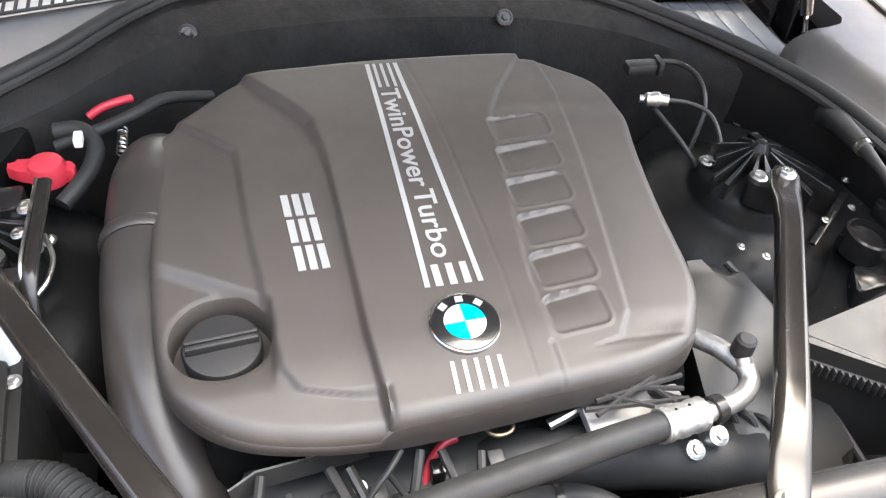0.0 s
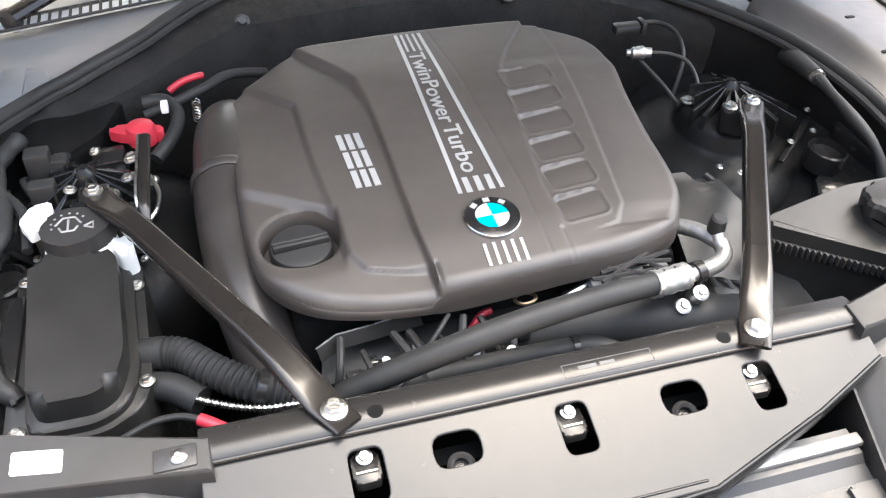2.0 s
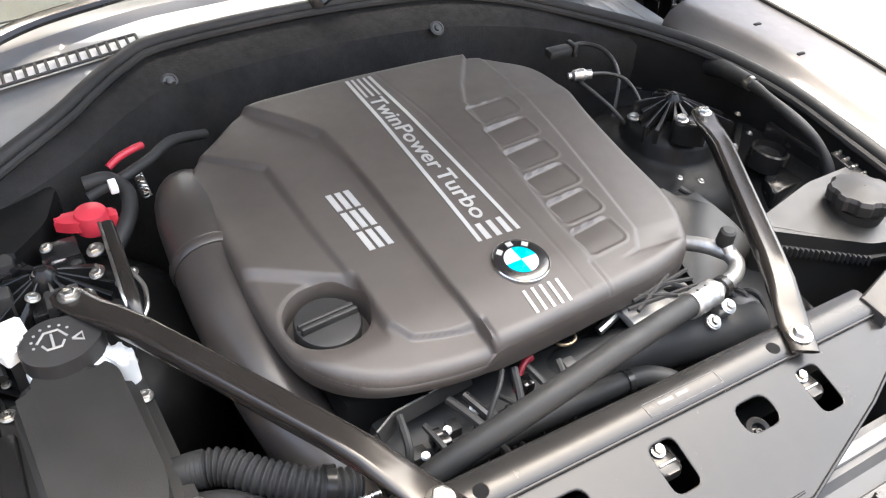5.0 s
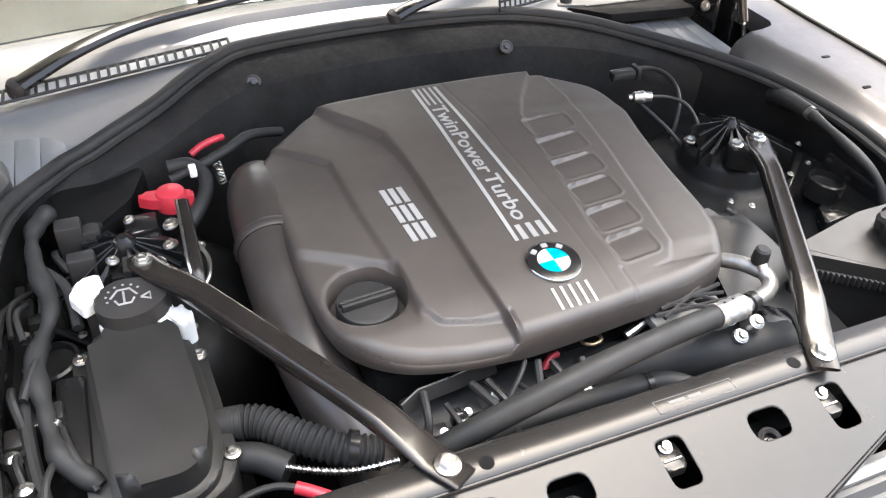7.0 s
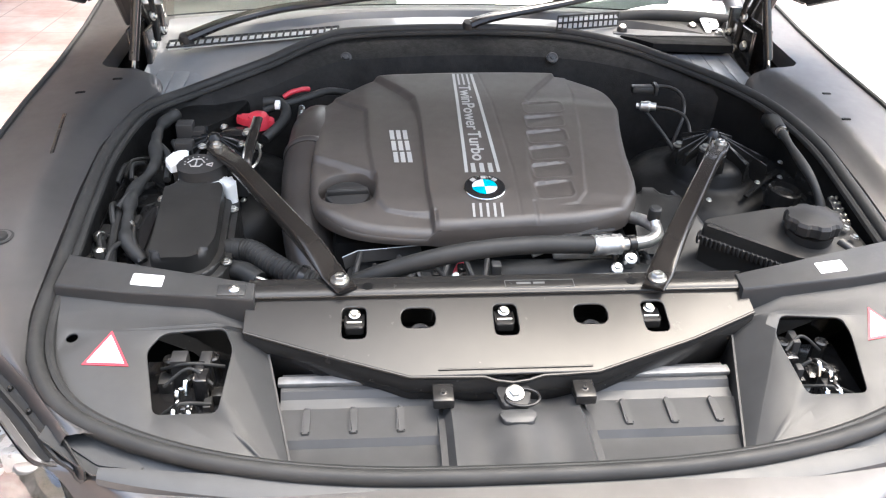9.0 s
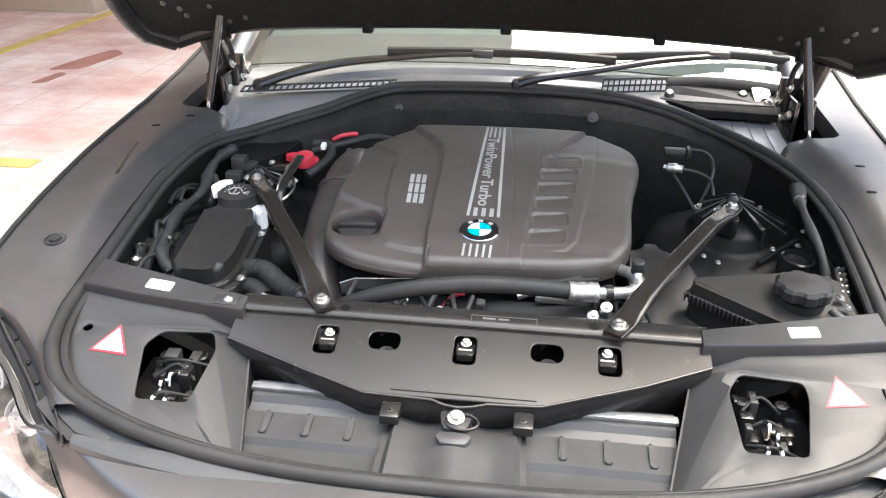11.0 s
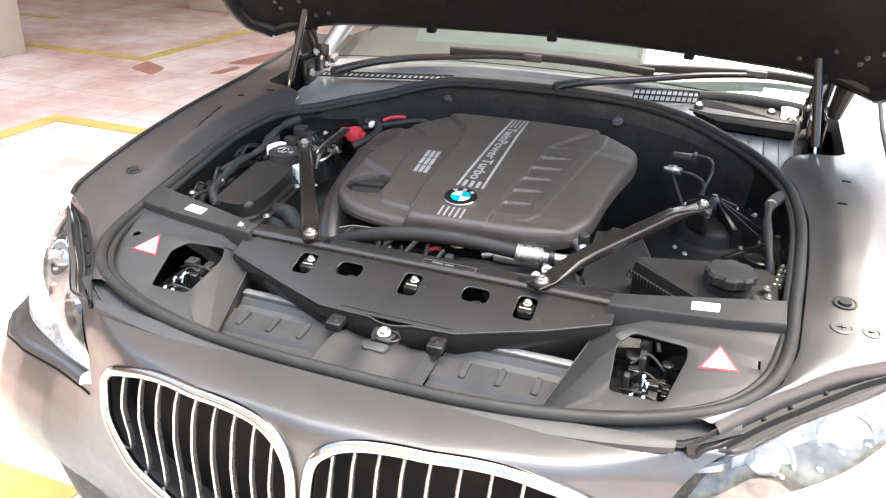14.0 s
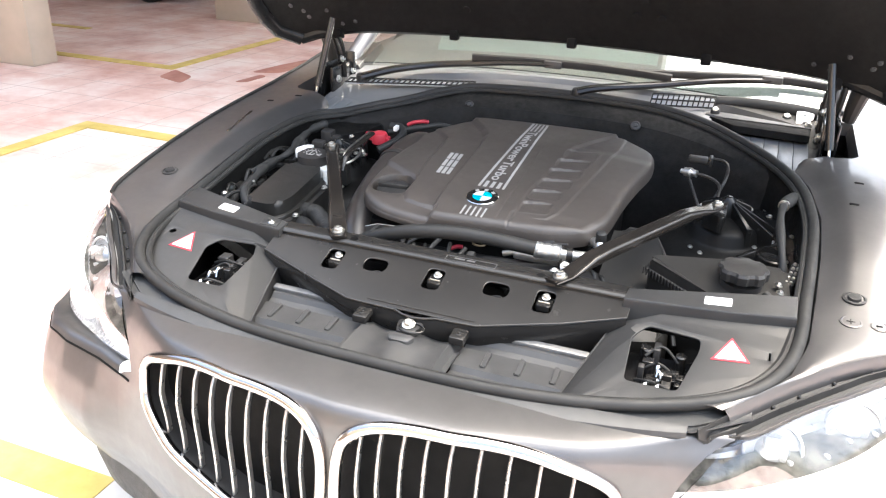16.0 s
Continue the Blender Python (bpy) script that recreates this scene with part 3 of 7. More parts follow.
def cover_height(x, y):
    """How high the moulded cover stands over the plane of the bay's rim."""
    d = gap(x, y, COVER_LINE, True)
    h = 0.034 + 0.004 * soft(y, 0.2, 0.45) - 0.006 * soft(y, 0.6, 0.76)
    h = h - 0.016 * (1 - soft(y, 0.16, 0.27)) * 0.6
    left = soft(edge_x(y, LEFT_EDGE) - x, 0.0, 0.007 + 0.010 * soft(y, 0.52, 0.62))
    right = soft(x - edge_x(y, RIGHT_EDGE), 0.0, 0.009)
    h = h - 0.011 * left - (0.0025 + 0.0065 * soft(y, 0.585, 0.64)) * right
    far = soft(edge_x(y, [(-0.31, 0.76)] + INNER_LEFT + [(-0.094, 0.15)]) - x, -0.002, 0.009)
    in_left = far * (y > 0.21) + (y <= 0.225) * left * soft(0.222 - y, -0.004, 0.008)
    h = h - 0.006 * np.clip(in_left, 0, 1)
    h = h - 0.016 * soft(-0.19 - x, 0.0, 0.12) * soft(y, 0.38, 0.6)
    h = h - 0.008 * soft(x - edge_x(y, RIB_FRAME), 0.0, 0.10) * soft(y, 0.21, 0.25)
    # ribs: six shallow round-cornered pockets, deepest at their inner end, and the step round them
    for k in range(6):
        cy = 0.573 - k * 0.0612
        x0, x1 = 0.086 + 0.075 * (cy - 0.235), 0.156 + 0.125 * (cy - 0.235)
        lean = y - cy - 0.10 * (x - x0)
        qx, qy = np.abs(x - (x0 + x1) / 2) - (x1 - x0) / 2 + 0.012, np.abs(lean) - 0.0245 + 0.010
        sd = np.hypot(np.maximum(qx, 0), np.maximum(qy, 0)) + np.minimum(np.maximum(qx, qy), 0) - 0.011
        run = np.clip((x - x0) / (x1 - x0), 0, 1)
        ramp_up = np.clip((lean + 0.0245) / 0.049, 0, 1)
        deep = (0.0068 if k else 0.003) * (1 - run) ** 0.7 * ramp_up**2.2
        h = h - (deep + 0.0007) * soft(-sd, -0.0010, 0.0040)
        h = h + 0.0013 * np.exp(-(sd / 0.0018) ** 2)
    h = h - 0.0024 * soft(x - edge_x(y, RIB_FRAME), -0.002, 0.005) * soft(y, 0.222, 0.232)
    h = h - 0.0009 * np.exp(-(gap(x, y, [(-0.034, 0.752), (0.036, 0.752), (0.050, 0.60), (0.058, 0.33), (0.056, 0.20)]) / 0.0016) ** 2)
    # oil filler pocket
    r = np.hypot(x - OIL[0], y - OIL[1])
    pocket = soft(0.415 - y - 0.60 * (x + 0.29), 0.0, 0.020) * soft(-0.190 - x + 0.04 * (y - 0.3), 0.0, 0.008) * soft(y, 0.235, 0.29)
    h = h - 0.009 * pocket
    h = h - 0.0015 * soft(0.0575 - r, 0.0, 0.004)
    # crisp front joints
    h = h - 0.0032 * np.exp(-(gap(x, y, [(-0.0905, 0.215), (-0.090, 0.15)]) / 0.0022) ** 2)
    h = h - 0.003 * np.exp(-(gap(x, y, [(0.083, 0.235), (0.083, 0.15)]) / 0.0022) ** 2)
    big = 0.016
    return h - (big - np.sqrt(np.maximum(big**2 - np.clip(big - d, 0, big) ** 2, 0))) * 0.8


def cover_mesh():
    step = 0.0023
    gx, gy = np.meshgrid(np.arange(-0.33, 0.34, step), np.arange(0.166, 0.772, step), indexing="ij")
    keep = inside(gx, gy, COVER_LINE)
    near = keep.copy()
    for a in (-1, 0, 1):
        for b in (-1, 0, 1):
            near |= np.roll(np.roll(keep, a, 0), b, 1)
    px, py = gx.copy(), gy.copy()
    line = np.array(spline([(x, y, 0) for x, y in COVER_LINE], 3, True))[:, :2]
    for i, j in np.argwhere(near & ~keep):
        k = np.argmin((line[:, 0] - gx[i, j]) ** 2 + (line[:, 1] - gy[i, j]) ** 2)
        px[i, j], py[i, j] = line[k]
    r = np.hypot(px - OIL[0], py - OIL[1])
    snap = np.abs(r - RING_R) < 0.75 * step
    px = np.where(snap, OIL[0] + (px - OIL[0]) * RING_R / np.maximum(r, 1e-6), px)
    py = np.where(snap, OIL[1] + (py - OIL[1]) * RING_R / np.maximum(r, 1e-6), py)
    cut = (r < RING_R) | snap
    h = cover_height(px, py)
    bm = bmesh.new()
    ids = {}
    for i, j in np.argwhere(near):
        ids[i, j] = bm.verts.new(up(px[i, j], py[i, j], h[i, j]))
    for i, j in np.argwhere(keep | near):
        q = [(i, j), (i + 1, j), (i + 1, j + 1), (i, j + 1)]
        if all(c in ids for c in q) and any(keep[c] for c in q) and not all(cut[c] for c in q):
            bm.faces.new([ids[c] for c in q])
    bmesh.ops.remove_doubles(bm, verts=bm.verts, dist=0.0004)
    return bm


cover = thing("engine_cover", up(0, 0.46, -0.05), "dark brown-black moulded plastic engine cover with silver markings", "engine cover")
part("top_shell", cover_mesh(), COVER, cover, split=60)
line = np.array(COVER_LINE)
hh = cover_height(line[:, 0], line[:, 1])
cx, cy = 0.0, 0.46
skirt = []
foot = float(np.median(hh[(line[:, 1] < 0.25) & (line[:, 0] > -0.08)])) - 0.030
for k, d in ((0.987, 0.003), (1.0, 0.0005), (1.004, -0.006), (1.006, -0.016), (1.004, -0.030), (0.97, -0.033)):
    skirt.append([up(cx + (x - cx) * k, cy + (y - cy) * k, z + d if d > -0.006 else z + d * max(0.10, min(1.0, (z - foot - 0.003) / 0.027))) for (x, y), z in zip(COVER_LINE, hh)])
part("skirt", sheet(skirt, closed=True), COVER, cover)


def on_cover(x, y, lift=0.0006):
    return up(x, y, float(cover_height(np.array([x]), np.array([y]))[0]) + lift)


def mark(name, corners, parent, mat=SILVER, lift=0.0008, label="", thick=0.0006, n=10):
    """A thin four-cornered print that follows the cover."""
    a, b, c, d = (Vector((*q, 0)) for q in corners)
    rows = []
    for i in range(n + 1):
        p, q = a.lerp(b, i / n), d.lerp(c, i / n)
        rows.append([on_cover(*(p.lerp(q, j / 2)).xy, lift) for j in range(3)])
    return part(name, sheet(rows, thick), mat, parent, label, smooth=False)


# stripes either side of the writing, and the short lines above and below it
for x0, x1, w in ((-0.019, -0.028, 0.0030), (0.021, 0.031, 0.0030)):
    mark("stripe", ((x0 - w, 0.745), (x1 - w, 0.322), (x1 + w, 0.322), (x0 + w, 0.745)), cover)
for x0, x1 in ((-0.0095, -0.0105), (0.0005, 0.0003), (0.0108, 0.0113)):
    mark("stripe", ((x0 - 0.0021, 0.745), (x1 - 0.0021, 0.685), (x1 + 0.0021, 0.685), (x0 + 0.0021, 0.745)), cover)
for x0 in (-0.0145, 0.0015, 0.0172):
    mark("stripe", ((x0 - 0.0040, 0.352), (x0 - 0.0042, 0.322), (x0 + 0.0042, 0.322), (x0 + 0.0040, 0.352)), cover)
# the writing between the stripes, read from the rear of the bay towards its front


def lettering(words, start, end, low, height, parent, mat=SILVER, lift=0.0009, thick=0.0006, bold=0.012):
    """Raised letters that follow the cover, running from y = start down to y = end, their feet at x = low."""
    cu = bpy.data.curves.new("letters", "FONT")
    cu.body, cu.resolution_u, cu.offset, cu.space_word = words, 3, bold, 0.45
    ob = bpy.data.objects.new("letters", cu)
    me = ob.to_mesh()
    bm = bmesh.new()
    bm.from_mesh(me)
    ob.to_mesh_clear()
    bpy.data.objects.remove(ob)
    bpy.data.curves.remove(cu)
    bmesh.ops.remove_doubles(bm, verts=bm.verts, dist=1e-5)
    x0, x1 = min(v.co.x for v in bm.verts), max(v.co.x for v in bm.verts)
    for v in bm.verts:
        y = start + (end - start) * (v.co.x - x0) / (x1 - x0)
        v.co = on_cover(low + height * v.co.y / 0.70, y, lift)
    bmesh.ops.recalc_face_normals(bm, faces=bm.faces)
    bmesh.ops.solidify(bm, geom=list(bm.faces), thickness=thick)
    return part("lettering", bm, mat, parent, "silver printed lettering", smooth=False)


lettering("TwinPower Turbo", 0.680, 0.361, -0.0125, 0.0250, cover)
# three plain silver blocks in place of the maker's lettering
for k in range(3):
    for m, (x0, x1) in enumerate(((0.0, 0.0085), (0.0130, 0.0215), (0.0260, 0.0345))):
        y0 = 0.496 - k * 0.042
        sh = -0.166 + 0.003 * k
        mark("badge_block", ((sh + x0, y0), (sh + x0 + 0.002, y0 - 0.036), (sh + x1 + 0.002, y0 - 0.036), (sh + x1, y0)), cover, lift=0.0012, thick=0.0012, n=4)
for k in range(5):
    x0 = -0.025 + k * 0.0122
    mark("short_line", ((x0 - 0.0020, 0.229), (x0 - 0.0030, 0.195), (x0 + 0.0012, 0.195), (x0 + 0.0022, 0.229)), cover, n=4)

n = (on_cover(0.03, 0.27) - on_cover(-0.03, 0.27)).cross(on_cover(0, 0.30) - on_cover(0, 0.24)).normalized()
c = on_cover(-0.001, 0.270, 0.0)
roundel = part("roundel", lathe([(0.0365, 0), (0.0365, 0.0025), (0.034, 0.0038), (0.0, 0.0042)], c, n, 48), GLOSSBLACK, cover, "round badge with cyan and white quarters")
part("roundel_rim", lathe([(0.0372, 0), (0.0372, 0.003), (0.0362, 0.004), (0.0350, 0.0038), (0.0352, 0.002)], c, n, 48), CHROME, roundel, "chrome rim")
for k in range(4):
    bm = bmesh.new()
    u = Vector((1, 0, 0)) - n * n.x
    u.normalize()
    w = n.cross(u)
    turn = k * math.pi / 2 + 0.05
    ctr = c + n * 0.0048
    ring = [bm.verts.new(ctr)] + [bm.verts.new(ctr - n * 0.0004 + 0.0222 * (math.cos(a) * u + math.sin(a) * w)) for a in (turn + i * math.pi / 16 for i in range(9))]
    for i in range(1, 9):
        bm.faces.new((ring[0], ring[i], ring[i + 1]))
    bmesh.ops.solidify(bm, geom=list(bm.faces), thickness=0.0006)
    part("quarter", bm, CYAN if k % 2 == 0 else WHITEGLOSS, roundel, smooth=False)

for deg in (132, 90, 48):
    a = radians(deg)
    p = c + n * 0.0043 + 0.0285 * (math.cos(a) * u + math.sin(a) * w)
    tip, wide = math.cos(a) * u + math.sin(a) * w, -math.sin(a) * u + math.cos(a) * w
    bm = block(-0.0042, 0.0042, -0.0036, 0.0036, -0.0004, 0.0006, 0.0)
    bm.transform(Matrix.Translation(p) @ Matrix((wide, tip, n)).transposed().to_4x4())
    part("ring_mark", bm, SILVER, roundel, "small plain silver mark", smooth=False)

turns = np.linspace(0, 2 * math.pi, 65)[:-1]
well = []
for rr, dd in ((RING_R + 0.0012, 0.0002), (RING_R, -0.0002), (RING_R - 0.0012, -0.003), (RING_R - 0.002, -0.024), (0.030, -0.028)):
    hx, hy = OIL[0] + RING_R * np.cos(turns), OIL[1] + RING_R * np.sin(turns)
    top = cover_height(hx, hy)
    well.append([up(OIL[0] + rr * math.cos(a), OIL[1] + rr * math.sin(a), (hh + dd) if dd > -0.02 else -0.022) for a, hh in zip(turns, top)])
part("filler_well", sheet(well, closed=True), COVER, cover, "round recess of the oil filler")
cap = part("oil_cap", lathe([(0.040, -0.02), (0.041, 0.004), (0.039, 0.008), (0.034, 0.0095), (0, 0.010)], up(*OIL, -0.007), (0, -SLOPE, 1), 40), PLASTIC, cover, "black round oil filler cap")
ax = Vector((0, -SLOPE, 1)).normalized()
g = up(*OIL, 0.003)
t = Vector((1.0, 0.10, 0.0)).normalized()
sd = ax.cross(t)
bm = joined(block(-0.037, 0.037, -0.0085, -0.0015, -0.004, 0.009, 0.0025), block(-0.037, 0.037, 0.0015, 0.0085, -0.004, 0.006, 0.0025))
bm.transform(Matrix.Translation(g) @ Matrix((t, sd, ax)).transposed().to_4x4())
part("grip", bm, PLASTIC, cap)

# engine beneath the cover
engine = thing("engine", up(0, 0.45, -0.35), "dark engine block with pipes below the cover", "engine")
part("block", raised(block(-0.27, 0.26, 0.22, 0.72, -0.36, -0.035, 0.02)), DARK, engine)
part("head", raised(block(-0.24, 0.22, 0.165, 0.23, -0.30, -0.075, 0.012)), RUBBER, engine, "dark plastic cylinder head trim")

# ---------- radiator crossmember with slots and bolts ----------
xmember = thing("crossmember", up(0, 0.0, -0.05), "satin black steel crossmember with slots", "crossmember")
W, F = 0.385, 0.145


def slot(cx, cy, w, h, r, lean=0.0):
    return [(x + lean * (y - cy), y) for x, y in rounded([(cx - w / 2, cy - h / 2), (cx + w / 2, cy - h / 2), (cx + w / 2, cy + h / 2), (cx - w / 2, cy + h / 2)], r)]


holes = [slot(x, -0.021, 0.039, 0.056, 0.012) for x in (-0.225, 0.001, 0.229)] + [slot(x, -0.015, 0.054, 0.037, 0.017) for x in (-0.130, 0.131)]
bm = plate([(-W, 0.020), (-W, -0.032), (-0.245, -0.079), (-F, -0.109), (F - 0.02, -0.108), (0.28, -0.060), (W, -0.018), (W, 0.020)], holes, 0.003)
for v in bm.verts:
    v.co = up(v.co.x, v.co.y, v.co.z + 0.004 + 0.24 * (v.co.y - 0.02))
part("slotted_plate", bm, SATIN, xmember, split=18)
part("top_flange", sheet([[up(x, yy, h) for x in np.linspace(-W, W, 25)] for yy, h in ((0.0195, 0.003), (0.021, 0.010), (0.026, 0.0135), (0.055, 0.0135), (0.062, 0.010), (0.066, -0.002), (0.067, -0.05))], 0.002), SATIN, xmember)
part("fold_edge", tube([up(x, 0.0205, 0.0085) for x in np.linspace(-W, W, 9)], 0.0024, 8, smooth=False), SATIN, xmember, "rounded shiny fold")
for s in (-1, 1):
    part("hole_rim", lathe([(0.0085, 0), (0.0085, 0.0006), (0.0, 0.0006)], up(s * 0.205, 0.036, 0.0135), (0, -SLOPE, 1), 16), DARK, xmember, "small dark hole")
lipline = [(-W, -0.032), (-0.245, -0.079), (-F, -0.110), (-0.08, -0.1115), (-0.04, -0.1125), (-0.022, -0.119), (0, -0.122), (0.022, -0.119), (0.045, -0.1125), (0.08, -0.1115), (F - 0.02, -0.109), (0.28, -0.060), (W, -0.018)]
part("folded_lip", sheet([[up(x, y + dy, 0.004 + 0.24 * (y - 0.02) + d) for x, y in lipline] for d, dy in ((0.0, 0), (-0.006, -0.003), (-0.03, 0.0), (-0.09, 0.02))], 0.002), SATIN, xmember)
part("lip_edge", tube([up(x, y - 0.001, 0.003 + 0.24 * (y - 0.02)) for x, y in lipline], 0.0026, 8, smooth=False), SATIN, xmember, "rolled shiny front edge")
part("crease", tube([up(x, -0.1015, 0.0045 + 0.24 * -0.1215) for x in (-0.105, -0.05, 0.05, 0.118)], 0.0016, 8, smooth=False), SATIN, xmember, "pressed crease behind the front edge")
for x in (-0.225, 0.001, 0.227):
    part("bolt_tab", raised(prism(rounded([(x - 0.015, -0.024), (x + 0.015, -0.024), (x + 0.015, 0.014), (x - 0.015, 0.014)], 0.008), -0.026, -0.0145, 0.003)), SATIN, xmember)
    part("tab_edge", tube([up(x - 0.011, -0.012, -0.0135), up(x + 0.011, -0.012, -0.0135)], 0.0016, 8, smooth=False), STEEL, xmember, "bright edge of the bolt tab")
    part("bolt", hexbolt(up(x, 0.004, -0.012), 0.0066, (0, -0.35, 1), 1.35), STEEL, xmember, "zinc hexagon bolt")
for x in (-0.130, 0.131):
    part("grommet", lathe([(0.014, -0.05), (0.015, -0.012), (0.0155, -0.006), (0.012, -0.003), (0.0085, -0.006), (0.0085, -0.014), (0, -0.014)], up(x + 0.003, -0.024, -0.019), (0, -0.35, 1), 22), PLASTIC, xmember, "black rubber grommet in the slot")
    part("nut", hexbolt(up(x + 0.003, -0.022, -0.033), 0.006, (0, -0.35, 1)), SATIN, xmember)
# rating plate: plain bars in place of its writing
PL = [(0.006, 0.043), (0.113, 0.043), (0.113, 0.026), (0.006, 0.026)]
for a, b in zip(PL, PL[1:] + PL[:1]):
    part("plate_line", tube([up(*a, 0.0138), up(*b, 0.0136)], 0.0005, 6, smooth=False), FADED, xmember)
for x0, x1 in ((0.024, 0.046), (0.050, 0.068)):
    part("writing_bar", raised(block(x0, x1, 0.034, 0.0385, 0.0132, 0.0139, 0)), FADED, xmember)

# ---------- lamp service panels ----------


def service_panel(side):
    ob = thing("lamp_panel", up(side * 0.5, -0.05, -0.06), "black plastic headlamp service panel with an open access hole", "panel", "lamp panels")
    out = [(0.372, 0.030), (0.672, 0.078), (0.672, 0.02), (0.645, -0.075), (0.590, -0.160), (0.49, -0.218), (0.36, -0.258), (0.295, -0.268), (0.360, -0.010)]
    hole = rounded([(0.425, -0.022), (0.520, -0.030), (0.522, -0.06), (0.498, -0.168), (0.408, -0.168), (0.402, -0.06)], 0.012)
    if side < 0:
        hole = rounded([(0.412, -0.022), (0.500, -0.028), (0.518, -0.06), (0.488, -0.168), (0.402, -0.168), (0.395, -0.06)], 0.012)
    slit = slot(0.634, -0.040, 0.006, 0.022, 0.0025) if side > 0 else [(0.626 + 0.0095 * math.cos(a), -0.034 + 0.0095 * math.sin(a)) for a in np.linspace(0, 2 * math.pi, 17)[:-1]]
    bm = plate(out, [hole, slit], 0.004)
    bmesh.ops.triangulate(bm, faces=bm.faces)
    bmesh.ops.subdivide_edges(bm, edges=[e for e in bm.edges if e.calc_length() > 0.06], cuts=3)
    for v in bm.verts:
        x, y, z = v.co
        h = -0.002 + 0.12 * (y - 0.03)
        inner = 0.360 + 0.25 * (y + 0.01)
        h -= 0.030 * max(0.0, 1 - (x - inner) / 0.045)
        v.co = up(side * x, y, z + h)
    part("panel", bm, PANEL, ob, split=25)
    inner = [(0.372, 0.030, 0.0), (0.360, -0.010, -0.034), (0.295, -0.268, -0.064)]
    part("side_wall", sheet([[up(side * x, y, h + d) for x, y, h in inner] for d in (-0.002, -0.16)], 0.003), PLASTIC, ob)
    part("rear_rail", raised(prism([(side * x, y) for x, y in ((0.372, 0.004), (0.568, 0.030), (0.672, 0.048), (0.672, 0.126), (0.576, 0.097), (0.374, 0.045))][::side], -0.03, 0.018, 0.004)), PANEL, ob, "raised rear strip of the panel")
    if side < 0:
        part("fixing", raised(block(min(side * 0.386, side * 0.428), max(side * 0.386, side * 0.428), 0.014, 0.040, 0.016, 0.0205, 0.002)), PANEL, ob)
        part("fixing_screw", lathe([(0.0085, 0), (0.0085, 0.002), (0.006, 0.004), (0.003, 0.0045), (0, 0.003)], up(side * 0.403, 0.026, 0.0205), (0, -SLOPE, 1), 20), STEEL, ob, "small bright screw")
    part("sticker", raised(prism(rounded([(side * 0.536 + sx * 0.024, 0.055 + sy * 0.013 + 0.16 * sx * 0.024 * side) for sx, sy in ((-1, -1), (1, -1), (1, 1), (-1, 1))], 0.003), 0.018, 0.0188, 0)), LABEL, ob, "blank white sticker")
    a, b, c = (side * 0.572, -0.024), (side * 0.600, -0.083), (side * 0.535, -0.088)
    if side > 0:
        a, b, c = (0.570, -0.013), (0.604, -0.067), (0.540, -0.077)

    def tri(k, d0, d1, name, mat):
        mx, my = (a[0] + b[0] + c[0]) / 3, (a[1] + b[1] + c[1]) / 3
        bm = bmesh.new()
        rows = [[bm.verts.new(up(mx + (x - mx) * k, my + (y - my) * k, 0.12 * (my + (y - my) * k - 0.03) - 0.002 + d)) for x, y in (a, b, c)] for d in (d0, d1)]
        bm.faces.new(rows[0])
        bm.faces.new(rows[1])
        for i in range(3):
            bm.faces.new((rows[0][i], rows[0][(i + 1) % 3], rows[1][(i + 1) % 3], rows[1][i]))
        return part(name, bm, mat, ob, "red-edged white warning triangle" if k == 1 else "", smooth=False)

    tri(1.0, 0.0004, 0.0012, "warning_triangle", RED)
    tri(0.80, 0.0013, 0.0018, "triangle_field", LABEL)
    # lamp housing seen through the access hole
    part("lamp_housing", raised(block(min(side * 0.38, side * 0.54), max(side * 0.38, side * 0.54), -0.19, 0.0, -0.16, -0.085, 0.004)), GLOSSBLACK, ob, "black lamp housing inside the hole")
    rnd = random.Random(5 + side)
    for x, y in ((0.432, -0.040), (0.492, -0.042), (0.424, -0.158), (0.482, -0.160)):
        part("lamp_boss", lathe([(0.010, -0.07), (0.010, 0.0), (0.007, 0.002), (0.005, -0.003), (0, -0.003)], up(side * x, y, -0.045), (0, -SLOPE, 1), 16), SATIN, ob)
    for k in range(16):
        x, y = side * rnd.uniform(0.412, 0.505), rnd.uniform(-0.160, -0.035)
        w, l = rnd.uniform(0.004, 0.012), rnd.uniform(0.005, 0.014)
        part("connector", raised(block(x - w, x + w, y - l, y + l, -0.10, -0.045 + rnd.uniform(-0.03, 0.012), 0.002)), (GLOSSBLACK, SATIN, GLOSSBLACK, PLASTIC)[k % 4], ob)
    for k in range(3):
        y = -0.055 - 0.036 * k
        part("lamp_wire", tube([up(side * rnd.uniform(0.412, 0.44), y, -0.05), up(side * 0.458, y + rnd.uniform(-0.02, 0.02), -0.036), up(side * rnd.uniform(0.475, 0.505), y + rnd.uniform(-0.02, 0.01), -0.055)], 0.0026, 8), RUBBER, ob)
    for x, y, dx, dy in ((0.452, -0.085, 0.006, -0.016), (0.464, -0.108, 0.002, -0.012), (0.448, -0.140, -0.004, -0.016), (0.462, -0.132, 0.002, -0.022)):
        part("pin", tube([up(side * x, y, -0.040), up(side * (x + dx), y + dy, -0.034), up(side * (x + dx), y + 1.6 * dy, -0.048)], 0.0038, 10), CHROME, ob, "bright metal pin")
    return ob


for s in (-1, 1):
    service_panel(s)

# ---------- struts, hoses and pipes ----------


